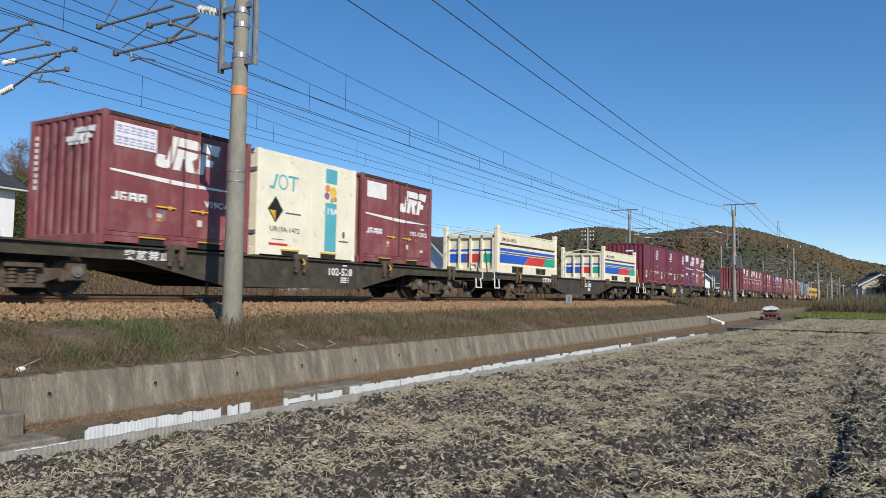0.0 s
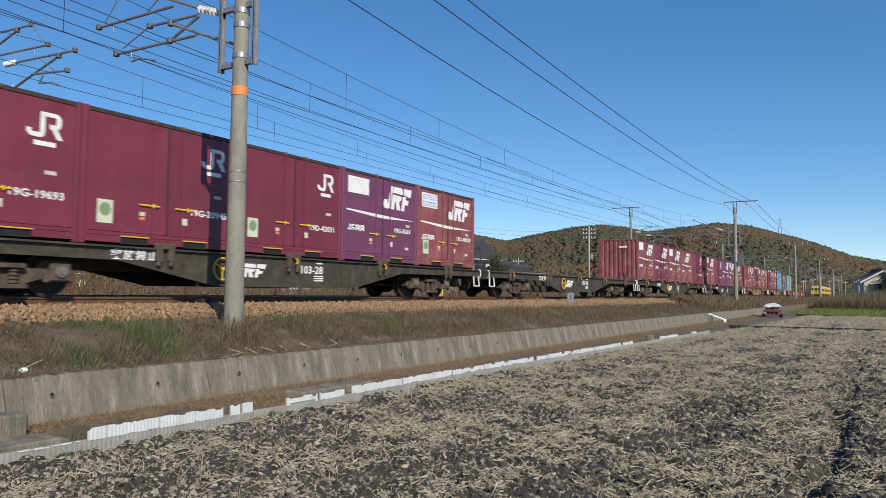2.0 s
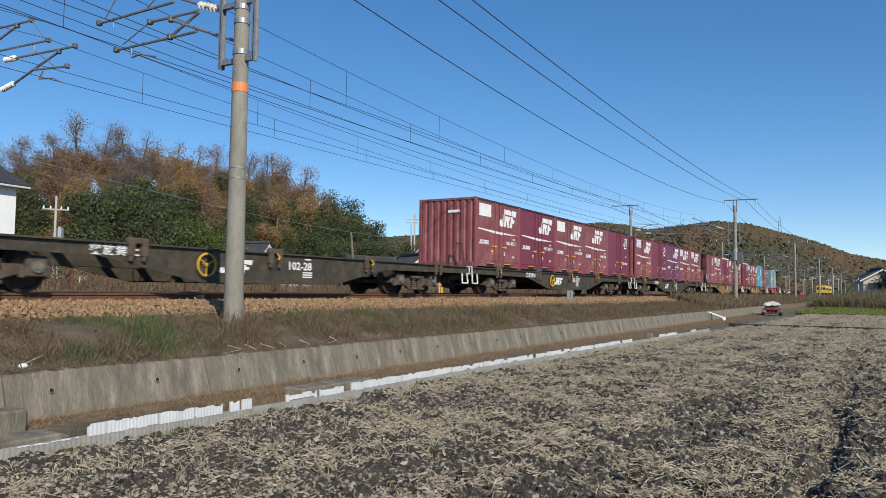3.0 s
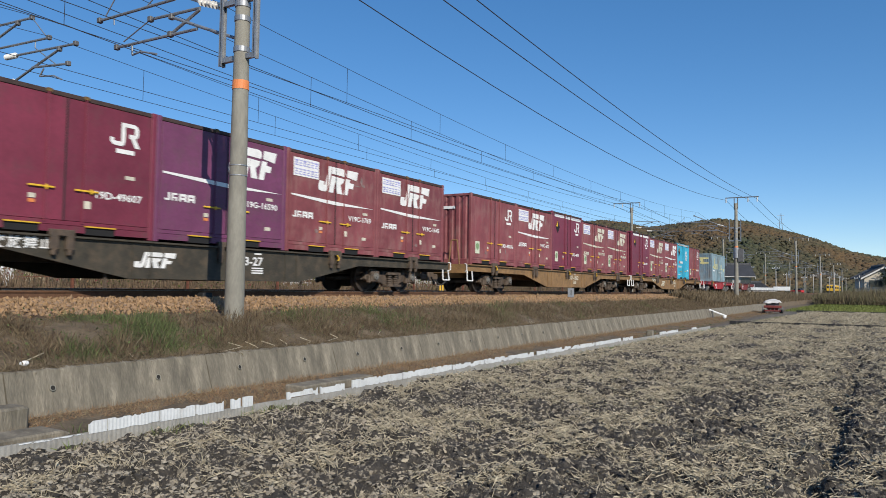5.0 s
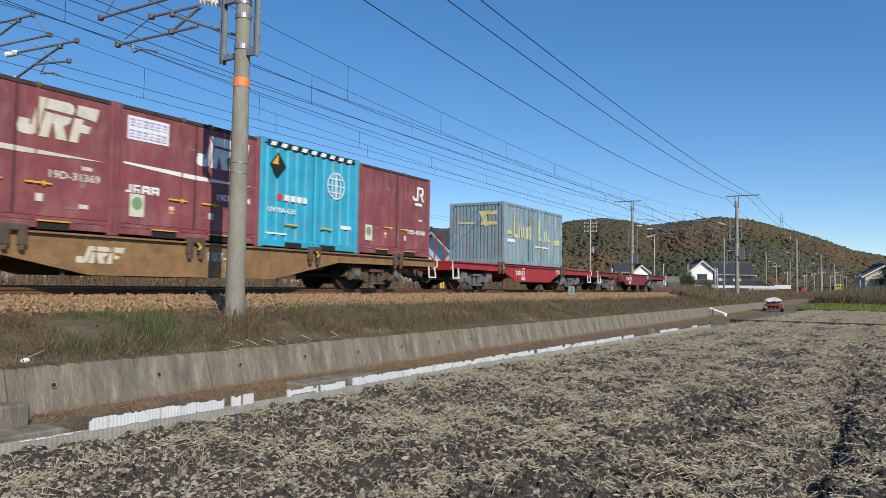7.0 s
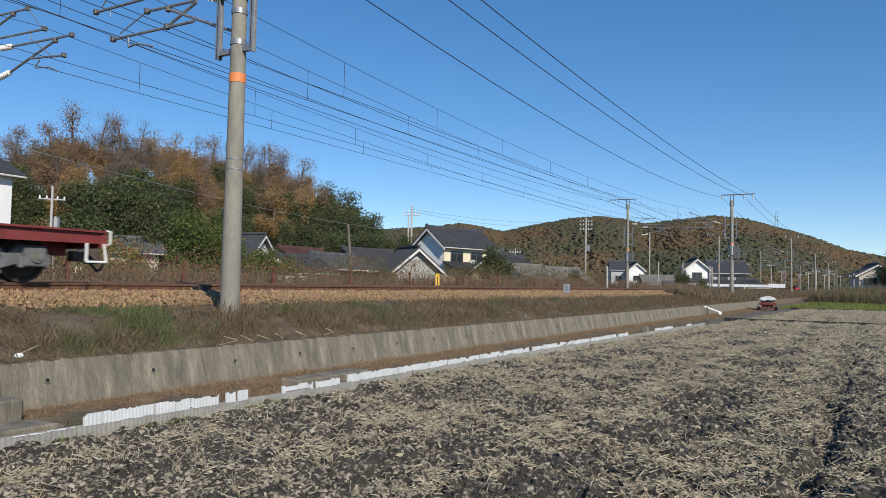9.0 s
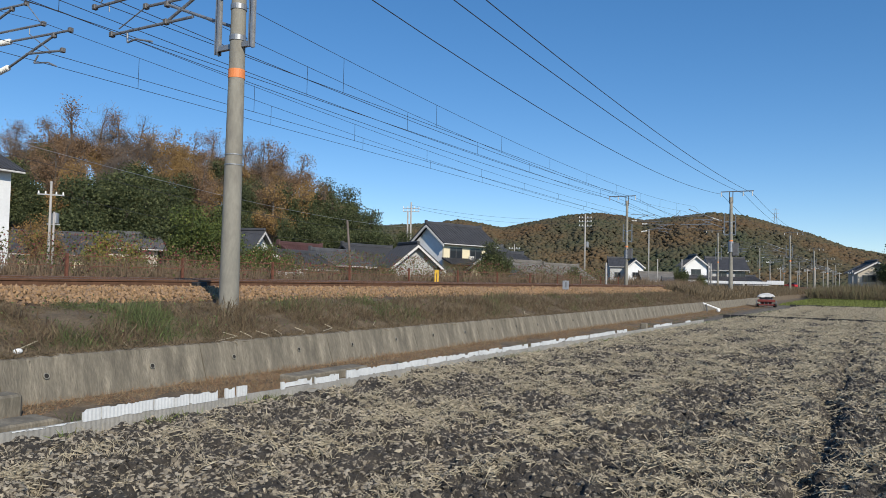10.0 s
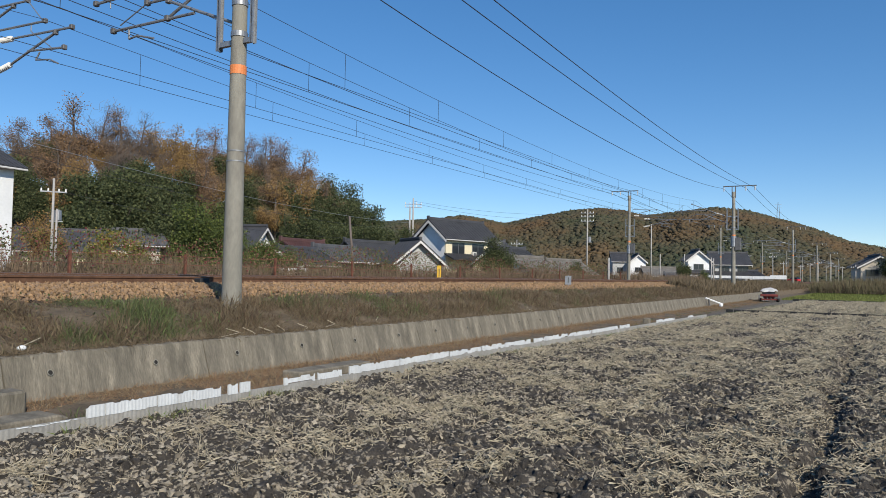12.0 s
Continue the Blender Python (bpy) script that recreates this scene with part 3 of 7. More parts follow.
def emblem_round(x, z, s=1.0):
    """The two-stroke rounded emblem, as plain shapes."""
    e = Shape()
    y = -1.226

    def P(*pts):
        e.flat([(x + s * a, z + s * b) for a, b in pts], y)

    P((0.0, 0.08), (0.06, 0.02), (0.14, 0.0), (0.30, 0.0), (0.36, 0.04), (0.38, 0.12), (0.38, 0.54), (0.28, 0.54), (0.28, 0.10), (0.10, 0.10), (0.10, 0.17), (0.0, 0.17))
    P((0.33, 0.54), (0.33, 0.45), (0.62, 0.45), (0.62, 0.30), (0.48, 0.30), (0.48, 0.20), (0.64, 0.20), (0.71, 0.26), (0.73, 0.32), (0.73, 0.44), (0.69, 0.51), (0.62, 0.54))
    P((0.52, 0.21), (0.64, 0.0), (0.77, 0.0), (0.65, 0.21))
    e.box(x + s * 0.16, x + s * 0.62, y - 0.004, y, z - s * 0.17, z - s * 0.07)
    return e


def body_meshes(L, H, end_ribs=8, side_ribs=0):
    """Shell of a box container in local x 0..L, y -1.225..1.225, z 0..H."""
    W = 1.225
    body = Shape().box(0.05, L - 0.05, -W + 0.035, W - 0.035, 0.18, H - 0.05)
    post = Shape().box(0, 0.11, 0, 0.11, 0.0, H).mesh("corner_post", BLACK, bevel=0.012)
    sill = Shape().box(0.11, L - 0.11, 0, 0.07, 0.17, 0.25).mesh("bottom_rail", BLACK, bevel=0.01)
    head = Shape().box(0.11, L - 0.11, 0, 0.07, H - 0.10, H - 0.015).mesh("top_rail", GRIME, bevel=0.01)
    low = Shape().box(0, 0.08, -W + 0.11, W - 0.11, 0.0, 0.2).mesh("end_rail", BLACK, bevel=0.01)
    high = Shape().box(0, 0.08, -W + 0.11, W - 0.11, H - 0.1, H - 0.01).mesh("end_rail", BLACK, bevel=0.01)
    outer = Shape().box(0, L / 2 - 1.13, 0, 0.06, 0.05, 0.17).mesh("skirt", BLACK)
    inner = Shape().box(0, 0.84, 0, 0.06, 0.05, 0.17).mesh("skirt", BLACK)
    bits = [("corner_post", post, (x, y)) for x in (0.0, L - 0.11) for y in (-W, W - 0.11)]
    for y in (-W, W - 0.07):
        bits += [("bottom_rail", sill, (0, y)), ("top_rail", head, (0, y))]
        yy = y + (0.004 if y < 0 else 0.006)
        bits += [("skirt", outer, (0.11, yy)), ("skirt", inner, (L / 2 - 0.42, yy)), ("skirt", outer, (L / 2 + 1.02, yy))]
    for x in (0.0, L - 0.08):
        bits += [("end_rail", low, (x, 0)), ("end_rail", high, (x, 0))]
    body = body.mesh("body", BLACK, bevel=0.012)
    e = Shape()
    n = end_ribs
    step = (2 * W - 0.24) / n
    for i in range(n):
        y0 = -W + 0.12 + i * step
        ys = (y0, y0 + step * 0.3, y0 + step * 0.42, y0 + step * 0.88, y0 + step)
        dx = (0.05, 0.05, 0.015, 0.015, 0.05)
        for k in range(4):
            e.add([(dx[k], ys[k], 0.2), (dx[k + 1], ys[k + 1], 0.2), (dx[k + 1], ys[k + 1], H - 0.1), (dx[k], ys[k], H - 0.1)], [(0, 1, 2, 3)])
    ends = e.mesh("end_panel", BLACK)
    d = Shape()
    d.box(0.0, L / 2 - 0.135, -0.012, 0.012, 0.255, H - 0.105)
    door = d.mesh("door", BLACK, bevel=0.006)
    return body, ends, door, bits


def container(u0, style, color, number="", L=3.715, H=2.55, sticker=False, banner=True, emblem_worn=False, roof_bar=False, lamp="", label=""):
    key = ("shell", L, H)
    body, ends, door, bits = shared(key, lambda: body_meshes(L, H))
    mat = PAINT[color]

    def coloured(me, tag):
        def make():
            c = me.copy()
            c.materials.clear()
            c.materials.append(mat)
            return c
        return shared((tag, color, L, H), make)

    c = thing("freight_container", label or {"wine": "wine-red steel freight container with white emblem", "faded": "faded wine-red steel freight container with white markings", "violet": "violet-tinged worn freight container with white markings",
              "sky_blue": "bright blue steel freight container with globe emblem", "cream": "cream-coloured refrigerated freight container"}[color], "freight container", group="containers on the goods train")
    part("body", coloured(body, "body"), mat, c)
    for nm, me, (bx, by) in bits:
        part(nm, me if nm == "top_rail" else coloured(me, me.name), mat, c).location = (bx, by, 0)
    part("end_panel", coloured(ends, "end"), mat, c)
    e2 = part("end_panel", coloured(ends, "end"), mat, c)
    e2.matrix_basis = pose(L, 0, 0, 0, 0, 180)
    W = 1.225
    for sg in (-1, 1):
        for x in (0.125, L / 2 + 0.01):
            p = part("door", coloured(door, "door"), mat, c)
            p.location = (x, sg * (W - 0.017), 0)
    rod = shared(("rod", color, H), lambda: Shape().tube((0, 0, 0.22), (0, 0, H - 0.06), 0.017, 0.017, 6).mesh("lock_rod", mat))
    for dx in (-0.35, 0.35):
        part("lock_rod", rod, mat, c).location = (L / 2 + dx, -W - 0.012, 0)
    part("door_seam", Shape().box(L / 2 - 0.012, L / 2 + 0.012, -W - 0.006, -W + 0.02, 0.26, H - 0.11), GREY_RUBBER, c)
    for dx in (-0.35, 0.35):
        part("rod_guide", shared("guide", lambda: Shape().box(-0.05, 0.05, -0.03, 0.02, 0, 0.07).mesh("rod_guide", DULL_YELLOW, bevel=0.008)), DULL_YELLOW, c).location = (L / 2 + dx, -W, H - 0.075)
    for dx in (-0.66, 0.18):
        part("handle", shared("handle", lambda: Shape().box(0, 0.46, -0.035, -0.015, 0, 0.035).box(0.3, 0.34, -0.04, 0.0, -0.03, 0.06).mesh("handle", YELLOW, bevel=0.006)), YELLOW, c, "yellow door handle").location = (L / 2 + dx, -W, 0.80)
    for dx in (-0.72, 0.72):
        for sg in (-1, 1):
            # solid block, the hollow's shade put into its black
            p = part("fork_pocket", shared("pocket", lambda: Shape().box(-0.30, 0.30, 0.0, 0.5, 0.03, 0.165).mesh("fork_pocket", BLACK)), BLACK, c)
            p.matrix_basis = pose(L / 2 + dx, sg * (W - 0.02), 0, 0, 0, 0 if sg < 0 else 180)
        part("pocket_trim", shared("trim", lambda: Shape().box(-0.31, 0.31, -0.012, 0.02, 0.165, 0.188).mesh("pocket_trim", YELLOW)), YELLOW, c, "worn yellow fork pocket edge").location = (L / 2 + dx, -W, 0)
    ink = OFFWHITE if emblem_worn else WHITE
    y = -W - 0.001
    if style == "slant":
        part("emblem", emblem_slanted(1.12 if number[0] == "V" else 1.85, H - 0.93, 0.88, 1.14 if number[0] == "V" else 1.02), ink, c, "white slanted emblem")
        s = Shape().flat([(0.16, H - 1.11), (L - 0.16, H - 1.20), (L * 0.52, H - 1.25), (L * 0.4, H - 1.235), (0.16, H - 1.15)], y)
        part("stripe", s, ink, c, "white tapering stripe")
        if banner:
            part("banner", Shape().box(0.22, 1.16, y - 0.004, y, H - 0.66, H - 0.2), WHITE, c)
            if banner == "print":
                b = Shape()
                rnd = random.Random(int(u0 * 10))
                for r in range(2):
                    for k in range(6):
                        xx, zz = 0.26 + k * 0.148, H - 0.40 - r * 0.22
                        b.box(xx, xx + 0.115, y - 0.007, y - 0.004, zz + rnd.uniform(0.10, 0.13), zz + 0.15).box(xx + 0.01, xx + 0.11, y - 0.007, y - 0.004, zz + 0.06, zz + 0.08).box(xx, xx + 0.115, y - 0.007, y - 0.004, zz, zz + rnd.uniform(0.02, 0.035))
                        b.box(xx + 0.01, xx + 0.03, y - 0.0068, y - 0.004, zz + 0.036, zz + 0.059).box(xx + 0.075, xx + rnd.uniform(0.09, 0.105), y - 0.0068, y - 0.004, zz + 0.081, zz + 0.099)
                tagged(part("banner_print", b, BLUE_INK, c), "faded blue printing in bars", kind="stuff")
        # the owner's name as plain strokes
        glyphs = [Shape().box(0.30, 0.35, y - 0.004, y, 0.86, 1.02).box(0.22, 0.30, y - 0.004, y, 0.86, 0.90),
                  Shape().box(0.39, 0.43, y - 0.004, y, 0.86, 1.02).box(0.43, 0.53, y - 0.004, y, 0.98, 1.02).box(0.43, 0.53, y - 0.004, y, 0.91, 0.94).box(0.49, 0.53, y - 0.004, y, 0.86, 0.91)]
        for a in (0.58, 0.79):
            glyphs.append(Shape().box(a, a + 0.05, y - 0.004, y, 0.86, 1.02).box(a + 0.13, a + 0.18, y - 0.004, y, 0.86, 1.02).box(a + 0.05, a + 0.13, y - 0.004, y, 0.97, 1.02).box(a + 0.05, a + 0.13, y - 0.004, y, 0.90, 0.94))
        for o in glyphs:
            part("owner_mark", o, ink, c)
        if number[0] == "V":
            part("end_emblem", emblem_slanted(0.08, H - 0.62, 0.42, 1.25), ink, c, "white slanted emblem").matrix_basis = pose(1.236, 0, 0, 0, 0, -90)
            v = Shape()
            for k in range(9):
                v.box(0.006, 0.012, 0.93, 1.03, H - 0.42 - k * 0.125, H - 0.34 - k * 0.125)
            part("end_number", v, ink, c, "white upright number in bars")
    elif style == "round":
        part("emblem", emblem_round(2.70, H - 0.78, 0.84), WHITE, c, "white rounded emblem")
    if roof_bar:
        part("roof_bar", Shape().box(0.25, 1.40, y - 0.004, y, H - 0.24, H - 0.12).box(1.52, 1.82, y - 0.004, y, H - 0.24, H - 0.12).box(1.88, 2.14, y - 0.004, y, H - 0.24, H - 0.12).box(2.28, L - 0.2, y - 0.004, y, H - 0.24, H - 0.12), WHITE, c, "white bar along the top")
    if lamp:
        cx, cz, r = (0.62, H - 0.68, 0.30)
        part("hazard_diamond", Shape().flat([(cx - r * 0.8, cz), (cx, cz - r), (cx + r * 0.8, cz), (cx, cz + r)], y), BLACK, c, "black and yellow diamond sign")
        pts = [(cx - r * 0.7, cz + 0.01), (cx, cz + 0.01), (cx, cz + r * 0.86)] if lamp == "top" else [(cx - r * 0.7, cz - 0.01), (cx, cz - 0.01), (cx, cz - r * 0.86)]
        part("diamond_field", Shape().flat(pts, y - 0.004), YELLOW, c)
    if sticker:
        part("sticker", Shape().box(0.32, 0.64, y - 0.003, y, 0.40, 0.84), STICKER, c, "pale green round-tree sticker")
        part("sticker_mark", Shape().prism([(0.48 + 0.12 * math.cos(k * 0.628), 0.66 + 0.13 * math.sin(k * 0.628)) for k in range(10)], y - 0.006, y - 0.003), STICKER_GREEN, c)
    # small labels on the doors
    small = lambda *b: part("small_label", Shape().box(*b), OFFWHITE, c)
    small(1.22, 1.34, y - 0.003, y, 0.60, 0.68), small(2.22, 2.36, y - 0.003, y, 0.50, 0.64)
    part("orange_label", Shape().box(1.22, 1.34, y - 0.003, y, 0.52, 0.58), ORANGE, c, "faded orange label")
    if style == "slant":
        small(3.02, 3.2, y - 0.003, y, 0.44, 0.52)
    if number:
        small(3.05, 3.25, y - 0.003, y, 1.14, 1.21)
    if number:
        part("number", letters(number, 0.19, ink), ink, c, "white container number").location = (L - 1.3, y - 0.002, 0.94 if style == "slant" else 0.72)
        part("end_mark", Shape().box(-0.008, 0.008, -0.55, -0.05, H - 0.55, H - 0.45), ink, c)
    if color == "faded":
        wear = random.Random(int(u0 * 100))
        for _ in range(4):
            x0, z0 = wear.uniform(0.3, L - 0.6), wear.choice((0.4, 0.5, 0.75, 1.9))
            w0, h0 = wear.choice(((0.35, 0.05), (0.13, 0.32), (0.4, 0.06), (0.2, 0.12)))
            pts = [(x0 + w0 * (0.5 + 0.5 * math.cos(a * 0.7854) * wear.uniform(0.5, 1)), z0 + h0 * (0.5 + 0.5 * math.sin(a * 0.7854) * wear.uniform(0.5, 1))) for a in range(8)]
            part("scuff", Shape().flat(pts, y - 0.0005, 0.0015), SCUFF, c, "grey scuffed paint")
    MOVERS.append((c, u0, ZR + DECK_Z + 0.01))
    return c


def special(u0, name, label, L, H, color, end_ribs=8, side_ribs=0):
    mat = PAINT[color]
    c = thing(name, label, "freight container", group="containers on the goods train")
    W = 1.225
    part("body", Shape().box(0.05, L - 0.05, -W + 0.04, W - 0.04, 0.18, H - 0.05), mat, c, bevel=0.012)
    for x in (0.0, L - 0.12):
        for y in (-W, W - 0.12):
            part("corner_post", Shape().box(x, x + 0.12, y, y + 0.12, 0.0, H), mat, c, bevel=0.012)
    for y in (-W, W - 0.07):
        part("bottom_rail", Shape().box(0.12, L - 0.12, y, y + 0.07, 0.03, 0.2), mat, c, bevel=0.01)
        part("top_rail", Shape().box(0.12, L - 0.12, y, y + 0.07, H - 0.12, H - 0.015), mat, c, bevel=0.01)
    for x in (0.0, L - 0.08):
        part("end_rail", Shape().box(x, x + 0.08, -W + 0.12, W - 0.12, 0.0, 0.2), mat, c, bevel=0.01)
        part("end_rail", Shape().box(x, x + 0.08, -W + 0.12, W - 0.12, H - 0.12, H - 0.01), mat, c, bevel=0.01)
    for sg, m in ((0, Matrix()), (1, pose(L, 0, 0, 0, 0, 180))):
        if not end_ribs:
            part("end_door", Shape().box(0.012, 0.05, -W + 0.12, -0.01, 0.2, H - 0.12).box(0.012, 0.05, 0.01, W - 0.12, 0.2, H - 0.12), mat, c).matrix_basis = m
            for z in (0.5, H - 0.55):
                for a, b in ((-W + 0.02, -W + 0.28), (W - 0.28, W - 0.02)):
                    part("hinge", Shape().box(-0.02, 0.02, a, b, z, z + 0.09), STEEL, c).matrix_basis = m
            continue
        e = Shape()
        step = (2 * W - 0.24) / end_ribs
        for i in range(end_ribs):
            y0 = -W + 0.12 + i * step
            e.prism([(0.015, 0.2), (0.05, 0.2), (0.05, H - 0.12), (0.015, H - 0.12)], y0 + step * 0.2, y0 + step * 0.75)
        part("end_panel", e, mat, c).matrix_basis = m
    for i in range(side_ribs):
        step = (L - 0.3) / side_ribs
        x = 0.15 + i * step
        for sg in (-1, 1):
            a, b = sorted((sg * (W - 0.012), sg * (W - 0.042)))
            part("side_rib", Shape().add([(x + step * 0.15, sg * (W - 0.042), 0.2), (x + step * 0.3, sg * (W - 0.008), 0.2), (x + step * 0.7, sg * (W - 0.008), 0.2), (x + step * 0.85, sg * (W - 0.042), 0.2),
                                          (x + step * 0.15, sg * (W - 0.042), H - 0.12), (x + step * 0.3, sg * (W - 0.008), H - 0.12), (x + step * 0.7, sg * (W - 0.008), H - 0.12), (x + step * 0.85, sg * (W - 0.042), H - 0.12)],
                                         [(0, 1, 5, 4), (1, 2, 6, 5), (2, 3, 7, 6)]), mat, c)
    MOVERS.append((c, u0, ZR + DECK_Z + 0.01))
    return c


Y0 = -1.226


def cream_box(u0):
    c = special(u0, "refrigerated_container", "cream refrigerated freight container with turquoise panel and hinged end doors", 3.715, 2.53, "pale_cream", end_ribs=0)
    for a, b in ((0.1, 0.98), (0.99, 1.86), (1.87, 2.76), (2.77, 3.6)):
        part("side_panel", Shape().box(a, b, Y0, Y0 + 0.03, 0.18, 2.42), PAINT["pale_cream"], c, bevel=0.006)
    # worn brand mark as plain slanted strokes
    b = Shape()
    x, z = 0.38, 1.62
    b.flat([(x, z), (x + 0.16, z - 0.01), (x + 0.28, z + 0.36), (x + 0.2, z + 0.36), (x + 0.12, z + 0.06), (x, z + 0.06)], Y0)
    for k in range(12):
        p, q = 2 * math.pi * k / 12, 2 * math.pi * (k + 1) / 12
        b.flat([(x + 0.46 + 0.17 * math.cos(p), z + 0.19 + 0.19 * math.sin(p)), (x + 0.46 + 0.17 * math.cos(q), z + 0.19 + 0.19 * math.sin(q)), (x + 0.46 + 0.13 * math.cos(q), z + 0.19 + 0.15 * math.sin(q)), (x + 0.46 + 0.13 * math.cos(p), z + 0.19 + 0.15 * math.sin(p))], Y0)
    b.flat([(x + 0.62, z + 0.38), (x + 0.62, z + 0.33), (x + 1.0, z + 0.33), (x + 1.0, z + 0.38)], Y0).flat([(x + 0.78, z + 0.01), (x + 0.84, z + 0.01), (x + 0.86, z + 0.34), (x + 0.8, z + 0.34)], Y0)
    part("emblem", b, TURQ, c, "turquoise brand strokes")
    t = Shape().box(2.42, 2.88, Y0 - 0.004, Y0, 2.02, 2.40).box(2.42, 2.88, Y0 - 0.004, Y0, 0.22, 1.5)
    part("turquoise_panel", t, TURQ, c, "turquoise vertical panel")
    part("model_mark", letters("19A", 0.24, WHITE), WHITE, c, "white lettering").location = (2.46, Y0 - 0.007, 1.20)
    for k, (dx, dz, r, col) in enumerate(((0.08, 1.88, 0.10, (0.7, 0.25, 0.08)), (0.30, 1.8, 0.15, (0.8, 0.55, 0.08)), (0.06, 1.68, 0.10, (0.3, 0.12, 0.3)), (0.26, 1.58, 0.08, (0.3, 0.5, 0.2)), (0.40, 1.62, 0.07, (0.7, 0.2, 0.2)))):
        part("fruit_spot", Shape().prism([(2.42 + dx + r * math.cos(a * 0.628), dz + r * math.sin(a * 0.628)) for a in range(10)], Y0 - 0.005 - k * 0.001, Y0), material("fruit_print", col, 0.5), c)
    part("hazard_diamond", Shape().flat([(0.34, 1.12), (0.60, 0.80), (0.86, 1.12), (0.60, 1.44)], Y0), BLACK, c, "black and yellow diamond sign")
    part("diamond_field", Shape().flat([(0.40, 1.10), (0.60, 1.10), (0.60, 0.86)], Y0 - 0.004), YELLOW, c)
    part("number", letters("UR19A-1472", 0.17, BOGIE_GREY), BOGIE_GREY, c, "grey container number").location = (0.42, Y0 - 0.003, 0.60)
    part("small_labels", Shape().box(0.95, 1.5, Y0 - 0.003, Y0, 1.05, 1.09).box(0.5, 0.9, Y0 - 0.003, Y0, 0.40, 0.42).box(3.0, 3.4, Y0 - 0.003, Y0, 0.5, 0.54).box(3.15, 3.25, Y0 - 0.003, Y0, 0.62, 0.78), BOGIE_GREY, c)
    part("red_print", Shape().box(0.4, 1.05, Y0 - 0.003, Y0, 0.26, 0.32), RED, c)
    for dx in (-0.72, 0.72):
        part("fork_pocket", Shape().box(3.715 / 2 + dx - 0.3, 3.715 / 2 + dx + 0.3, Y0 - 0.006, Y0 + 0.02, 0.02, 0.15), BLACK, c)
        part("pocket_trim", Shape().box(3.715 / 2 + dx - 0.33, 3.715 / 2 + dx + 0.33, Y0 - 0.012, Y0 + 0.02, 0.15, 0.19), YELLOW, c)


def bulk_box(u0, number):
    """The open-topped cream bulk container with tall corner posts and three-colour stripes."""
    L, H, W = 5.95, 1.55, 1.225
    c = thing("bulk_container", "cream open-top bulk container striped blue, red and green", "freight container", group="containers on the goods train")
    mat = PAINT["cream"]
    for nm, b in (("side_wall", (0.08, L - 0.08, -W + 0.05, -W + 0.09, 0.16, H)), ("side_wall", (0.08, L - 0.08, W - 0.09, W - 0.05, 0.16, H)), ("floor_pan", (0.08, L - 0.08, -W + 0.1, W - 0.1, 0.1, 0.16)),
                  ("end_wall", (0.10, 0.14, -W + 0.1, W - 0.1, 0.16, H - 0.1)), ("end_wall", (L - 0.14, L - 0.10, -W + 0.1, W - 0.1, 0.16, H - 0.1)),
                  ("bottom_rail", (0.17, L - 0.17, -W, -W + 0.1, 0.0, 0.32)), ("bottom_rail", (0.17, L - 0.17, W - 0.1, W, 0.0, 0.32)),
                  ("top_rail", (0.17, L - 0.17, -W + 0.005, -W + 0.1, 1.15, H - 0.02)), ("top_rail", (0.17, L - 0.17, W - 0.1, W - 0.005, 1.15, H - 0.02))):
        part(nm, Shape().box(*b), mat, c, bevel=0.01)
    for x in (0.0, L - 0.17):
        for y in (-W, W - 0.17):
            p = part("corner_post", Shape().box(x, x + 0.17, y, y + 0.17, 0.0, H + 0.26).box(x - 0.01, x + 0.18, y - 0.01, y + 0.18, H + 0.12, H + 0.27), mat, c, bevel=0.02)
    for x in (0.06, L - 0.06):
        e = Shape()
        for i in range(5):
            y = -W + 0.22 + i * 0.5
            e.box(x - 0.05, x + 0.05, y - 0.04, y + 0.04, 0.15, H - 0.1)
        e.box(x - 0.05, x + 0.05, -W + 0.17, W - 0.17, H - 0.2, H - 0.08).box(x - 0.05, x + 0.05, -W + 0.17, W - 0.17, 0.02, 0.16)
        part("end_frame", e, mat, c)
        part("end_ridge", Shape().pipe([(x, -W + 0.17, H - 0.05), (x, 0, H + 0.12), (x, W - 0.17, H - 0.05)], 0.03), mat, c)
    part("tarpaulin_rail", Shape().pipe([(0.25, -W + 0.05, H + 0.025), (L - 0.25, -W + 0.05, H + 0.025)], 0.03).pipe([(0.25, W - 0.05, H + 0.025), (L - 0.25, W - 0.05, H + 0.025)], 0.03), mat, c)
    pg = Shape()
    for i in range(9):
        x = 0.35 + i * 0.65
        pg.box(x - 0.02, x + 0.02, -W + 0.03, -W + 0.07, H - 0.03, H + 0.03)
    part("rail_pegs", pg, mat, c)
    part("side_groove", Shape().box(0.2, L - 0.2, -W + 0.045, -W + 0.05, 1.08, 1.15), BOGIE, c)
    y = -W + 0.044
    part("blue_stripe", Shape().box(0.18, L - 0.18, y - 0.004, y, 0.86, 0.97), BLUE, c, "blue line")
    part("groove", Shape().box(0.18, L - 0.18, y - 0.006, y, 0.77, 0.82), BOGIE_GREY, c)
    part("blue_field", Shape().flat([(0.18, 0.40), (2.45, 0.40), (2.95, 0.74), (0.18, 0.74)], y), BLUE, c, "blue stripe field")
    part("red_field", Shape().flat([(2.47, 0.40), (4.42, 0.40), (4.75, 0.74), (2.97, 0.74)], y), RED, c, "red stripe field")
    part("green_field", Shape().flat([(4.44, 0.40), (5.77, 0.40), (5.77, 0.74), (4.77, 0.74)], y), GREEN, c, "green stripe field")
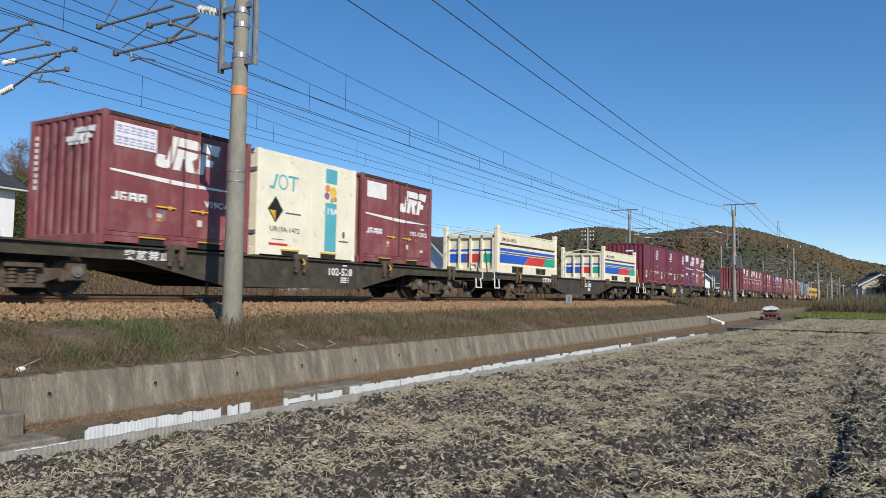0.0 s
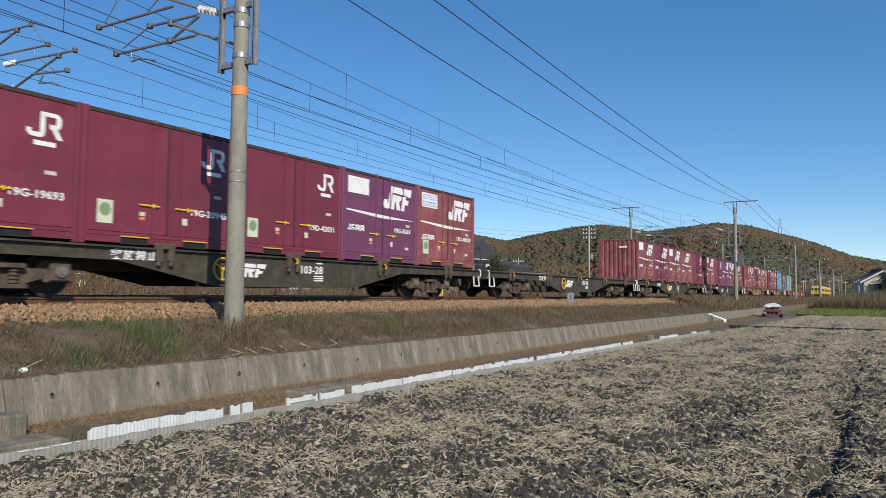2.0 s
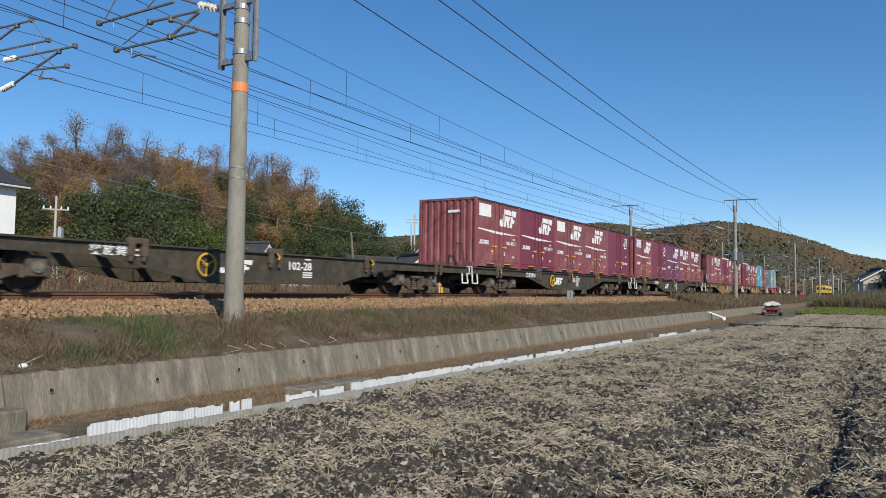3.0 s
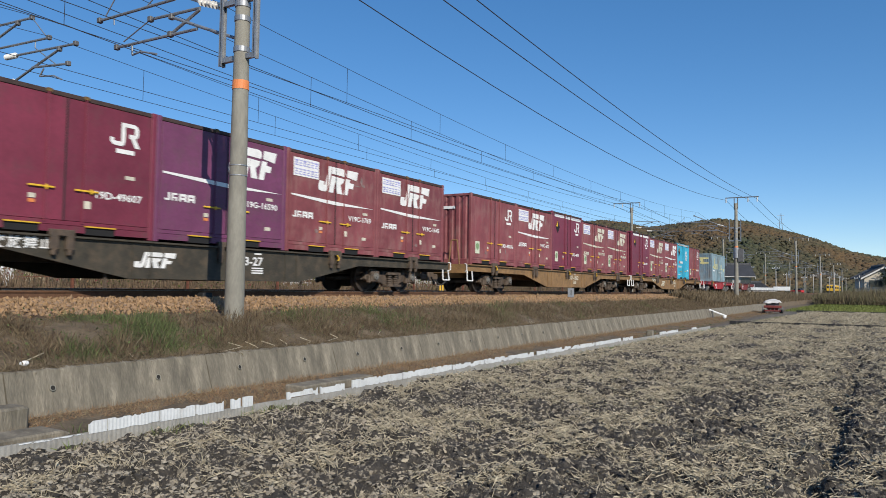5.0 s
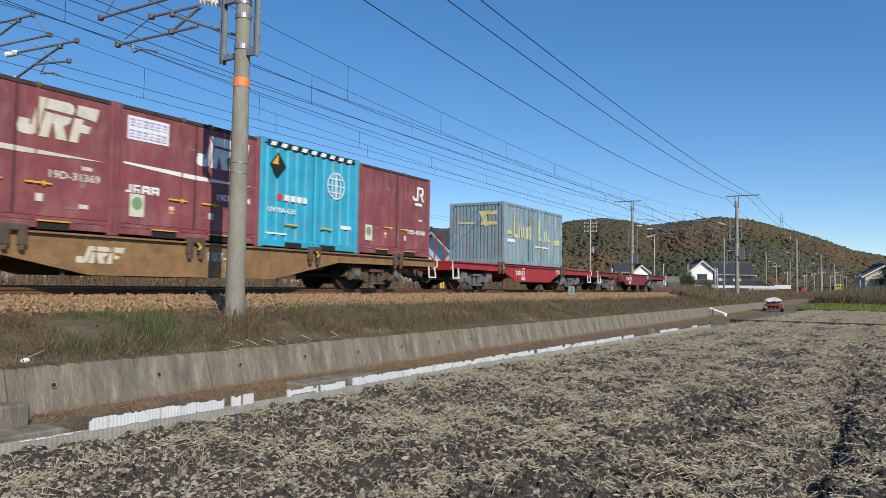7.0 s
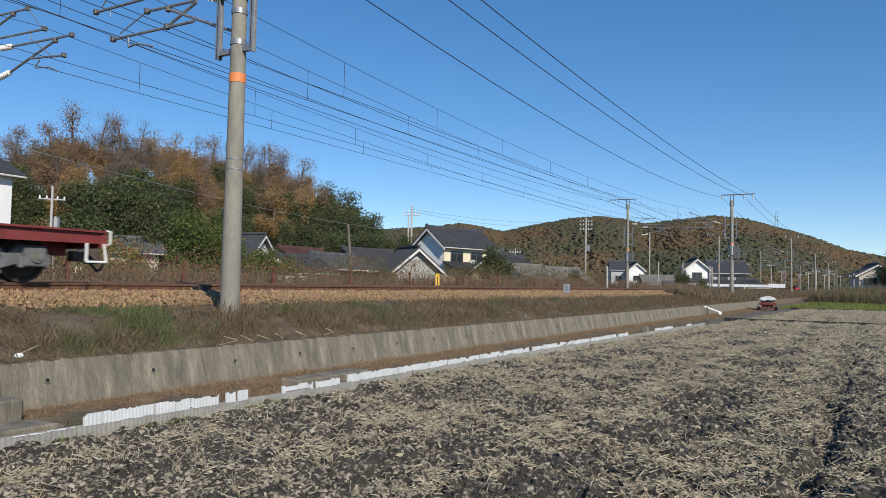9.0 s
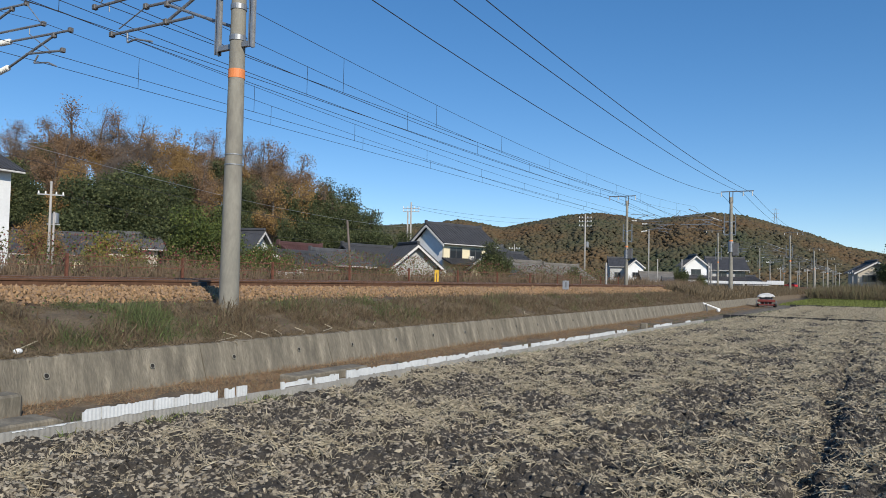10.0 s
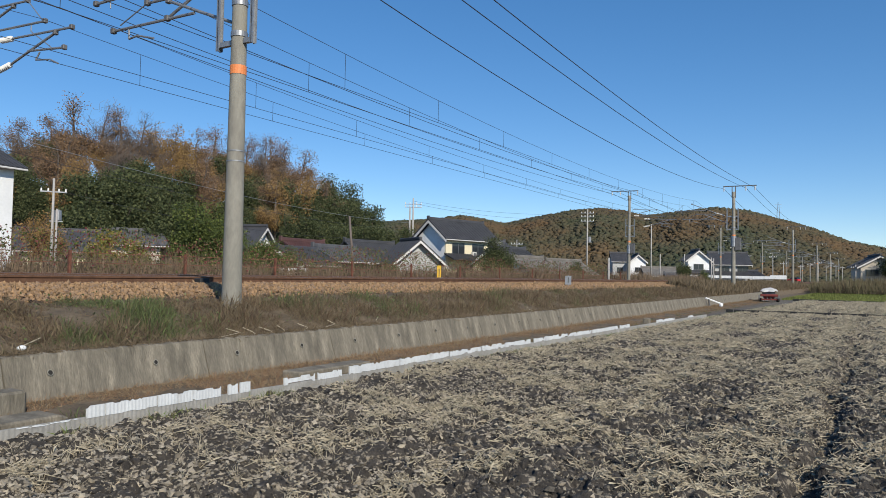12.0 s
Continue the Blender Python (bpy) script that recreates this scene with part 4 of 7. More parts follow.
    # stripes on the end
    for col, a, b in ((BLUE, 0.2, 1.0), (RED, -0.45, 0.2), (GREEN, -1.0, -0.45)):
        part("end_stripe", Shape().box(0.094, 0.1, a, b, 0.40, 0.74), col, c)
    part("end_line", Shape().box(0.094, 0.1, -1.0, 1.0, 0.84, 0.92), BLUE, c)
    part("number", letters(number, 0.19, BOGIE_GREY), BOGIE_GREY, c, "dark container number").location = (0.3, -W - 0.002, 1.24)
    for x in (1.75, 4.1):
        part("fork_pocket", Shape().box(x - 0.5, x + 0.5, -W - 0.006, -W + 0.3, 0.04, 0.26), BLACK, c)
        part("pocket_trim", Shape().box(x - 0.53, x + 0.53, -W - 0.012, -W + 0.02, 0.26, 0.30).box(x - 0.06, x + 0.06, -W - 0.012, -W + 0.02, 0.04, 0.26), DULL_YELLOW, c, "rusty fork pocket edge")
    MOVERS.append((c, u0, ZR + DECK_Z + 0.01))


def blue_box(u0):
    c = special(u0, "freight_container", "bright blue ribbed freight container with white globe emblem", 3.715, 2.6, "sky_blue", side_ribs=10)
    g = Shape()
    x, z, r = 2.75, 1.75, 0.36
    for k in range(20):
        p, q = 2 * math.pi * k / 20, 2 * math.pi * (k + 1) / 20
        for a in (1.0, 0.55, 0.12):
            g.flat([(x + r * a * math.cos(p), z + r * math.sin(p)), (x + r * a * math.cos(q), z + r * math.sin(q)), (x + (r * a - 0.03) * math.cos(q), z + (r - 0.03 * (a == 1)) * math.sin(q)), (x + (r * a - 0.03) * math.cos(p), z + (r - 0.03 * (a == 1)) * math.sin(p))], Y0 + 0.005)
    for dz in (-0.18, 0, 0.18):
        w = math.sqrt(r * r - dz * dz)
        g.box(x - w, x + w, Y0, Y0 + 0.005, z + dz - 0.012, z + dz + 0.012)
    part("globe_emblem", g, WHITE, c, "white globe emblem")
    part("roof_bar", Shape().box(0.2, 3.5, Y0 - 0.004, Y0, 2.42, 2.56), BLACK, c, "black and white edge marks")
    for i in range(9):
        xx = 0.28 + i * 0.36
        part("edge_mark", Shape().flat([(xx, 2.44), (xx + 0.18, 2.44), (xx + 0.24, 2.54), (xx + 0.06, 2.54)], Y0 - 0.004), WHITE, c)
    part("hazard_diamond", Shape().flat([(0.28, 1.98), (0.56, 1.66), (0.84, 1.98), (0.56, 2.3)], Y0), BLACK, c, "black and yellow diamond sign")
    part("diamond_field", Shape().flat([(0.36, 2.0), (0.56, 2.0), (0.56, 2.24)], Y0 - 0.004), YELLOW, c)
    part("name_bars", Shape().box(0.8, 0.98, Y0 - 0.003, Y0, 1.15, 1.30).box(1.02, 1.2, Y0 - 0.003, Y0, 1.15, 1.30).box(1.24, 1.42, Y0 - 0.003, Y0, 1.15, 1.30).box(1.46, 1.62, Y0 - 0.003, Y0, 1.15, 1.30).box(2.95, 3.4, Y0 - 0.003, Y0, 0.62, 0.72).box(0.2, 0.9, Y0 - 0.003, Y0, 0.32, 0.36), WHITE, c)
    part("red_mark", Shape().box(0.56, 0.72, Y0 - 0.003, Y0, 1.14, 1.31), RED, c)
    part("number", letters("UV19A-630", 0.17, WHITE), WHITE, c, "white container number").location = (0.25, Y0 - 0.003, 0.85)
    for x in (1.62, 1.86, 2.1):
        part("lock_rod", Shape().tube((x, Y0 - 0.015, 0.15), (x, Y0 - 0.015, 2.45), 0.02, 0.02, 6), PAINT["sky_blue"], c)
    for x in (1.05, 2.35):
        part("handle", Shape().box(x - 0.22, x + 0.22, Y0 - 0.04, Y0 - 0.02, 0.56, 0.6), YELLOW, c, "yellow door handle")
        part("fork_pocket", Shape().box(x - 0.2, x + 0.4, Y0 - 0.006, Y0 + 0.02, 0.02, 0.15), BLACK, c)


def grey_box(u0):
    c = special(u0, "long_container", "worn grey-blue ribbed steel container with pale yellow lettering", 5.95, 2.45, "grey_blue", end_ribs=14, side_ribs=16)
    gold = material("faded_gold_print", (0.62, 0.57, 0.26), 0.6, vary=0.2)
    e = Shape()
    for x, w, h in ((0.85, 0.10, 0.95), (1.0, 0.22, 0.14), (1.34, 0.08, 0.5), (1.52, 0.08, 0.45), (1.7, 0.2, 0.1), (1.74, 0.08, 0.5), (2.05, 0.2, 0.5), (2.4, 0.08, 0.55), (3.3, 0.12, 0.9), (3.42, 0.3, 0.12), (3.9, 0.08, 0.45), (4.1, 0.08, 0.45), (4.3, 0.22, 0.12)):
        e.box(x, x + w, Y0 + 0.002, Y0 + 0.014, 1.1, 1.1 + h)
    part("name_strokes", e, gold, c, "faded gold brand strokes")
    part("yellow_label", Shape().box(4.95, 5.6, Y0, Y0 + 0.012, 1.0, 1.22).box(0.3, 0.7, Y0, Y0 + 0.012, 1.2, 1.35), gold, c)
    part("white_print", Shape().box(0.3, 0.95, Y0, Y0 + 0.012, 0.9, 1.02).box(2.9, 4.3, Y0, Y0 + 0.012, 0.8, 0.86), WHITE, c)
    part("end_emblem", Shape().add([(0.012, -0.5, 1.5), (0.012, -0.35, 1.5), (0.012, -0.1, 2.1), (0.012, -0.9, 2.1), (0.012, -0.9, 1.95), (0.012, -0.45, 1.95)], [(0, 1, 2, 3, 4, 5)]).box(0.006, 0.012, -0.9, -0.2, 1.55, 1.68).box(0.006, 0.012, 0.1, 0.85, 1.6, 1.68), gold, c)
    for x in (2.3, 2.7, 3.2, 3.6):
        part("lock_rod", Shape().tube((x, Y0 - 0.012, 0.1), (x, Y0 - 0.012, 2.35), 0.018, 0.018, 6), PAINT["grey_blue"], c)


P = 3.73
wagon("w", 4.0, 19.35, "olive", "102-528", word=True, number_at=11.5)
container(8.2, "slant", "faded", "V19C-8585", banner="print", emblem_worn=False)
cream_box(12.15)
container(16.15, "slant", "faded", "19D-12812", sticker=False)
wagon("w", 24.3, 19.4, "olive", "103-208", word=True)
bulk_box(24.7, "UM12A-105121")
bulk_box(37.3, "UM12A-105753")
wagon("w", 44.67, 19.4, "olive", "103-28", word=True, wheel_at=7.4, logo=7.8)
for i, (st, co, no, sk) in enumerate((("round", "wine", "19G-19693", True), ("round", "wine", "19G-20945", True), ("round", "wine", "19D-42031", True), ("slant", "violet", "19G-8269", False), ("slant", "faded", "19D-48029", True))):
    container(45.05 + i * P, st, co, no, sticker=sk, banner="print" if i == 4 else True)
wagon("w", 64.75, 19.0, "olive", "102-28", word=True, wheel_at=7.4, logo=7.8)
wagon("w", 83.95, 19.4, "olive", "103-527", word=True, wheel_at=7.4, logo=7.8)
for i, (st, co, no, sk) in enumerate((("slant", "faded", "19G-4511", False), ("slant", "wine", "19D-28711", False), ("slant", "faded", "19G-16590", False), ("slant", "faded", "V19C-704", False), ("round", "wine", "19D-49607", False))):
    container(84.33 + i * P, st, co, no, sticker=sk, banner=i in (0, 2))
wagon("w", 104.0, 19.4, "olive", "103-27", word=True, logo=7.4)
for i, (st, co, no, sk) in enumerate((("slant", "faded", "19D-3305", False), ("round", "wine", "19D-49607", False), ("slant", "violet", "19G-16590", False), ("slant", "faded", "V19C-1769", False), ("slant", "faded", "V19C-1645", False))):
    container(104.37 + i * P, st, co, no, sticker=sk, banner=False if i == 2 else "print")
wagon("w", 124.52, 19.4, "ochre", "107-1362")
for i, (st, co, no, sk) in enumerate((("round", "faded", "19D-49036", True), ("slant", "faded", "V19C-632", False), ("round", "wine", "20D-4695", True), ("slant", "faded", "19D-37903", True), ("slant", "faded", "19G-18334", True))):
    container(124.9 + i * P, st, co, no, sticker=sk, banner="print", H=2.64 if i == 2 else 2.55, roof_bar=i == 2, lamp="top" if i == 2 else "", emblem_worn=i > 2)
wagon("w", 144.2, 19.3, "ochre", "107-415", word=True, logo=7.0)
for i, st, co, no, sk in ((0, "round", "wine", "20D-5949", False), (1, "slant", "faded", "19D-31369", True), (2, "slant", "faded", "19D-31374", True), (4, "round", "faded", "19D-45548", True)):
    container(144.47 + i * P, st, co, no, sticker=sk, banner="print", H=2.64 if i == 0 else 2.55, roof_bar=i == 0, lamp="top" if i == 0 else "", emblem_worn=i == 1)
blue_box(144.47 + 3 * P)
wagon("w", 164.5, 13.7, "red", "200-51", word=True)
grey_box(168.5)
wagon("w", 179.2, 13.75, "dark_red", "200-150", word=True)

# ---- masts and overhead line ----
def wire(pts, r=0.012):
    return Shape().pipe(pts, r, 4)


def ribbed(p, q, n=7, r=0.075):
    p, q = Vector(p), Vector(q)
    s = Shape().tube(p, q, 0.03, 0.03, 8)
    for i in range(n):
        c = p.lerp(q, (i + 0.7) / (n + 0.4))
        d = (q - p).normalized() * 0.014
        s.tube(c - d, c + d, r, r * 0.75, 12)
    return s


# cantilever tubes, as reach from the mast towards the track and height
NEAR_ARMS = [((0.4, 6.09), (1.46, 6.51), (2.27, 6.84)), ((1.49, 7.01), (2.69, 7.5), (3.3, 7.75)), ((1.45, 6.87), (2.92, 6.91)), ((3.99, 6.5), (1.51, 6.47)), ((4.62, 7.19), (2.19, 7.19)), ((2.29, 6.49), (1.45, 6.84))]
NEAR_RODS = [((3.77, 6.59), (2.92, 6.91)), ((4.13, 7.16), (4.12, 7.01)), ((3.11, 7.18), (2.63, 7.45)), ((4.43, 7.25), (4.03, 7.67))]
NEAR_STEADY = [((3.49, 6.5), (3.47, 6.26), (3.2, 6.29), (2.69, 6.16))]
NEAR_INS = [((0.72, 6.74), (1.49, 7.0))]
FAR_ARMS = [((0.3, 8.24), (2.55, 8.14)), ((0.9, 7.85), (1.91, 8.11)), ((0.9, 7.6), (3.33, 7.5)), ((1.94, 7.28), (4.45, 7.17)), ((1.92, 6.63), (2.78, 6.87), (3.79, 7.14)), ((2.66, 6.86), (4.17, 6.73))]
FAR_RODS = [((2.74, 7.34), (3.7, 6.77)), ((2.55, 8.14), (3.21, 7.55)), ((2.74, 7.52), (2.74, 7.34))]
FAR_STEADY = [((3.16, 6.76), (3.0, 6.59), (3.6, 6.52), (3.94, 6.38))]
FAR_INS = [((1.41, 7.3), (1.94, 7.28)), ((1.33, 6.53), (1.92, 6.63)), ((0.4, 7.65), (0.9, 7.6))]


def mast(x, y, base, top, r0, r1, side, arm_x=0.26, cross=(1.0, -1.0), hang=(), collar=None):
    """A concrete mast with hinged cantilevers over the track (side +1: towards +y)."""
    m = thing("catenary_mast", "round grey concrete railway mast with galvanised cantilever arms", "railway mast", pose(x, y, 0), group="masts along the railway")
    s = Shape()
    n, k = 20, 6
    for j in range(k + 1):
        z = base - 0.3 + (top - base + 0.3) * j / k
        r = r0 + (r1 - r0) * j / k
        s.v += [(r * math.cos(2 * math.pi * i / n), r * math.sin(2 * math.pi * i / n), z) for i in range(n)]
    s.f += [(j * n + i, j * n + (i + 1) % n, (j + 1) * n + (i + 1) % n, (j + 1) * n + i) for j in range(k) for i in range(n)]
    s.f.append(tuple(k * n + i for i in range(n)))
    part("pole", s, POLE_CONCRETE, m, smooth=True)

    def rad(z):
        return r0 + (r1 - r0) * (z - base) / (top - base)

    part("orange_band", Shape().tube((0, 0, 5.01), (0, 0, 5.17), rad(5.1) + 0.006, rad(5.3) + 0.006, 20, caps=False), ORANGE, m, "orange marker band")
    for z in (3.46, 3.64):
        part("wire_tie", Shape().tube((0, 0, z), (0, 0, z + 0.018), rad(z) + 0.006, rad(z) + 0.006, 20, caps=False), STEEL, m)
    for z in (5.68, 6.24, 6.5):
        part("pole_band", Shape().tube((0, 0, z), (0, 0, z + 0.10), rad(z) + 0.012, rad(z) + 0.012, 20), STEEL, m, bevel=0.004)
    for dy, z0 in ((0.50, 5.5), (-0.34, 5.54)):
        q = Shape()
        q.box(-0.05, 0.05, side * dy - 0.006, side * dy + 0.006, z0, 7.3).box(-0.05, -0.038, side * dy - 0.04, side * dy + 0.04, z0, 7.3).box(0.038, 0.05, side * dy - 0.04, side * dy + 0.04, z0, 7.3)
        part("channel_iron", q, STEEL, m)
        a, b = sorted((0.0, side * dy))
        for z in (5.56, 6.6):
            part("bracket", Shape().box(-0.04, 0.04, a, b, z, z + 0.09), STEEL, m)
    arms, rods, steady, ins = (NEAR_ARMS, NEAR_RODS, NEAR_STEADY, NEAR_INS) if side > 0 else (FAR_ARMS, FAR_RODS, FAR_STEADY, FAR_INS)
    for group, r, nm in ((arms, 0.03, "cantilever_tube"), (rods, 0.013, "tie_rod"), (steady, 0.02, "steady_arm")):
        for pts in group:
            part(nm, Shape().pipe([(arm_x, side * a, z) for a, z in pts], r, 8), STEEL, m)
            if r == 0.03:
                a, z = pts[0] if pts[0][0] > pts[-1][0] else pts[-1]
                part("clamp", Shape().box(arm_x - 0.05, arm_x + 0.05, side * a - 0.05, side * a + 0.05, z - 0.05, z + 0.06), STEEL_DARK, m, bevel=0.01)
    for p, q in ins:
        part("insulator", ribbed((arm_x, side * p[0], p[1]), (arm_x, side * q[0], q[1])), INSULATOR, m, "white ribbed porcelain insulator")
    c = Shape().box(-0.04, 0.04, cross[1], cross[0], top + 0.42, top + 0.49)
    part("cross_arm", c, STEEL_DARK, m)
    for dy in (-0.13, 0.13):
        part("mast_head", Shape().box(-0.03, 0.03, dy - 0.03, dy + 0.03, top - 0.5, top + 0.45), STEEL_DARK, m)
    for yy in hang:
        part("hanging_insulator", ribbed((0, yy, top + 0.42), (0, yy, top + 0.05), 4, 0.06), INSULATOR, m)
    if collar:
        part("wrapped_collar", Shape().tube((0, 0, collar), (0, 0, collar + 0.85), r1 + 0.11, r1 + 0.09, 14), STEEL, m, "grey wrapped collar", bevel=0.02)
        part("cable_box", Shape().box(-0.18, 0.18, -r1 - 0.45, -r1 - 0.02, 3.9, 4.9), STEEL_DARK, m, bevel=0.02)
    return m


NEAR_Y, FAR_Y = 9.7, 20.6
NEAR_X = [-43, 9.04, 61.7, 111, 160, 210, 260]
FAR_X = [-42, 9.64, 70, 119, 168, 218, 268]
NEAR_HANG, FAR_HANG = (0.75, -0.9, -1.58), (1.75, 0.9, -0.8)
near_top = lambda i: 8.25 if i < 2 else 8.62
far_top = lambda i: 9.6
for i, x in enumerate(NEAR_X):
    mast(x, NEAR_Y, 0.92, near_top(i), 0.176, 0.115, 1, cross=(0.8, -1.7), hang=NEAR_HANG, collar=4.2 if i == 2 else None)
for i, x in enumerate(FAR_X):
    mast(x, FAR_Y, 0.9, far_top(i), 0.17, 0.115, -1, cross=(1.85, -0.85), hang=FAR_HANG, collar=3.9 if i == 2 else None)


def sag(a, b, drop, n=14):
    a, b = Vector(a), Vector(b)
    return [a.lerp(b, i / n) - Vector((0, 0, drop * 4 * (i / n) * (1 - i / n))) for i in range(n + 1)]


def overhead(xs, y, zc, zm, drop, ph):
    line = thing("overhead_line", "dark overhead contact line with droppers above the track", "overhead wire", kind="structure")
    for x0, x1 in zip(xs, xs[1:]):
        part("contact_wire", wire([(x0, y, zc), (x1, y, zc)], 0.008), WIRE, line)
        part("messenger_wire", wire(sag((x0, y, zm), (x1, y, zm), drop), 0.007), WIRE, line)
        k = x0 + 2.0 + ph
        while k < x1 - 1:
            t = (k - x0) / (x1 - x0)
            part("dropper", Shape().tube((k, y, zc), (k, y, zm - drop * 4 * t * (1 - t)), 0.006, 0.006, 4), WIRE, line)
            k += 5.0


overhead(NEAR_X, 13.3, 6.46, 7.58, 0.78, 3.9)
overhead(NEAR_X, 12.6, 6.64, 7.97, 0.85, 4.6)
overhead(FAR_X, 16.95, 6.46, 7.42, 0.75, 0.7)
overhead(FAR_X, 16.2, 6.50, 7.55, 0.75, 4.2)
feeders = thing("feeder_wires", "dark feeder wires strung between the mast heads", "overhead wire", kind="structure")
for xs, ym, tops, offs, drops in ((NEAR_X, NEAR_Y, near_top, NEAR_HANG, (1.0, 0.62, 0.55)), (FAR_X, FAR_Y, far_top, FAR_HANG, (0.6, 0.5, 0.6))):
    for o, d in zip(offs, drops):
        for i, (x0, x1) in enumerate(zip(xs, xs[1:])):
            z0, z1 = tops(i) + (0.35 if i < 2 else 0.28), tops(i + 1) + (0.35 if i + 1 < 2 else 0.28)
            part("feeder_wire", wire(sag((x0, ym + o, z0), (x1, ym + o, z1), d), 0.013), WIRE, feeders)


# ---- scattered stuff ----
def scatter(name, verts, faces, pos, size, rnd, mat, label, category, squash=(1, 1, 1), jitter=0.25, tilt=0.6, kind="stuff", smooth=False):
    """Many small pieces of one rough form in one mesh, each turned, scaled and dented by chance."""
    tv, n = np.array(verts, float), len(pos)
    m = len(tv)
    ang = rnd.uniform(0, 2 * np.pi, n)
    ta, tb = rnd.normal(0, tilt, n), rnd.normal(0, tilt, n)
    v = np.repeat(tv[None], n, 0) * np.array(squash)
    v = v * (1 + rnd.uniform(-jitter, jitter, (n, m, 1)))
    v = v * (np.asarray(size).reshape(n, -1)[:, None, :])

    def turn(v, a, i, j):
        c, s = np.cos(a)[:, None], np.sin(a)[:, None]
        p, q = v[:, :, i] * c - v[:, :, j] * s, v[:, :, i] * s + v[:, :, j] * c
        v[:, :, i], v[:, :, j] = p, q

    turn(v, ta, 1, 2), turn(v, tb, 0, 2), turn(v, ang, 0, 1)
    v += np.asarray(pos)[:, None, :]
    f = (np.array(faces)[None] + (np.arange(n) * m)[:, None, None]).reshape(-1, len(faces[0]))
    me = bpy.data.meshes.new(name)
    me.vertices.add(n * m)
    me.vertices.foreach_set("co", v.reshape(-1))
    k = f.shape[1]
    me.loops.add(f.size)
    me.loops.foreach_set("vertex_index", f.reshape(-1).astype(np.int32))
    me.polygons.add(len(f))
    me.polygons.foreach_set("loop_start", np.arange(0, f.size, k, dtype=np.int32))
    me.update(calc_edges=True)
    me.materials.append(mat)
    me.polygons.foreach_set("use_smooth", np.full(len(f), smooth))
    if label is None:
        return me
    return tagged(new(name, me), label, category, kind=kind)


OCTA = ([(1, 0, 0), (-1, 0, 0), (0, 1, 0), (0, -1, 0), (0, 0, 1), (0, 0, -1)], [(0, 2, 4), (2, 1, 4), (1, 3, 4), (3, 0, 4), (2, 0, 5), (1, 2, 5), (3, 1, 5), (0, 3, 5)])
BLADE = ([(-0.5, 0, 0), (0.5, 0, 0), (0.32, 0.12, 0.55), (-0.28, 0.1, 0.55), (0.05, 0.34, 1.0)], [(0, 1, 2), (0, 2, 3), (3, 2, 4)])
STALK = ([(-0.5, 0, -0.5), (0.5, 0, -0.5), (0.5, 0, 0.5), (-0.5, 0, 0.5)], [(0, 1, 2), (0, 2, 3)])
rs = np.random.RandomState(7)
PY, PZ = np.array([p[0] for p in PROFILE]), np.array([p[1] for p in PROFILE])


def strip(n, x0, x1, y0, y1, power=1.6):
    """Places on the ground in a stretch of the plan, thinning out along the track."""
    x = x0 + (x1 - x0) * rs.uniform(0, 1, n) ** power
    y = rs.uniform(y0, y1, n)
    return np.stack([x, y, np.interp(y, PY, PZ)], 1)


def patch(p, scale, seed):
    return np.array([noise.noise((a * scale, b * scale, seed)) for a, b, _ in p])


# field: a broken tilled surface, loose clods, and straw in windrows along the field
def lumps(x, y, cell, seed):
    """Rounded lumps, one to a cell of the plan, each of its own size and place."""
    gx, gy = np.floor(x / cell), np.floor(y / cell)
    out = np.zeros_like(x)
    for dx in (-1, 0, 1):
        for dy in (-1, 0, 1):
            cx, cy = gx + dx, gy + dy

            def chance(k):
                v = np.sin(cx * 127.1 + cy * 311.7 + (seed + k) * 74.7) * 43758.5453
                return v - np.floor(v)

            px, py, r = (cx + chance(1)) * cell, (cy + chance(2)) * cell, cell * (0.30 + 0.5 * chance(3))
            d2 = ((x - px) ** 2 * (0.6 + 0.8 * chance(4)) + (y - py) ** 2 * (0.6 + 0.8 * chance(5))) / (r * r)
            out = np.maximum(out, np.sqrt(np.clip(1 - d2, 0, 1)) * r * (0.35 + 0.5 * chance(6)))
    return out


FURROWS = ((0.42, 0.15, 0.10), (1.75, 0.035, 0.2), (3.3, 0.03, 0.22), (4.8, 0.03, 0.2))


def field_z(x, y):
    z = 0.5 * lumps(x, y, 0.31, 3) + 0.9 * lumps(x, y, 0.12, 11) + 1.0 * lumps(x + 0.3 * y, y, 0.055, 29)
    for fy, depth, wide in FURROWS:
        z = z - depth * np.exp(-((y - fy - 0.05 * np.sin(x * 1.3) - 0.04 * np.sin(x * 4.1)) / wide) ** 2)
    return (z + 0.01) * np.clip(1.25 - x / 45, 0.45, 1) - 0.06 * np.clip((y + 0.027 * (x - 5) - 6.0) / 0.35, 0, 1)


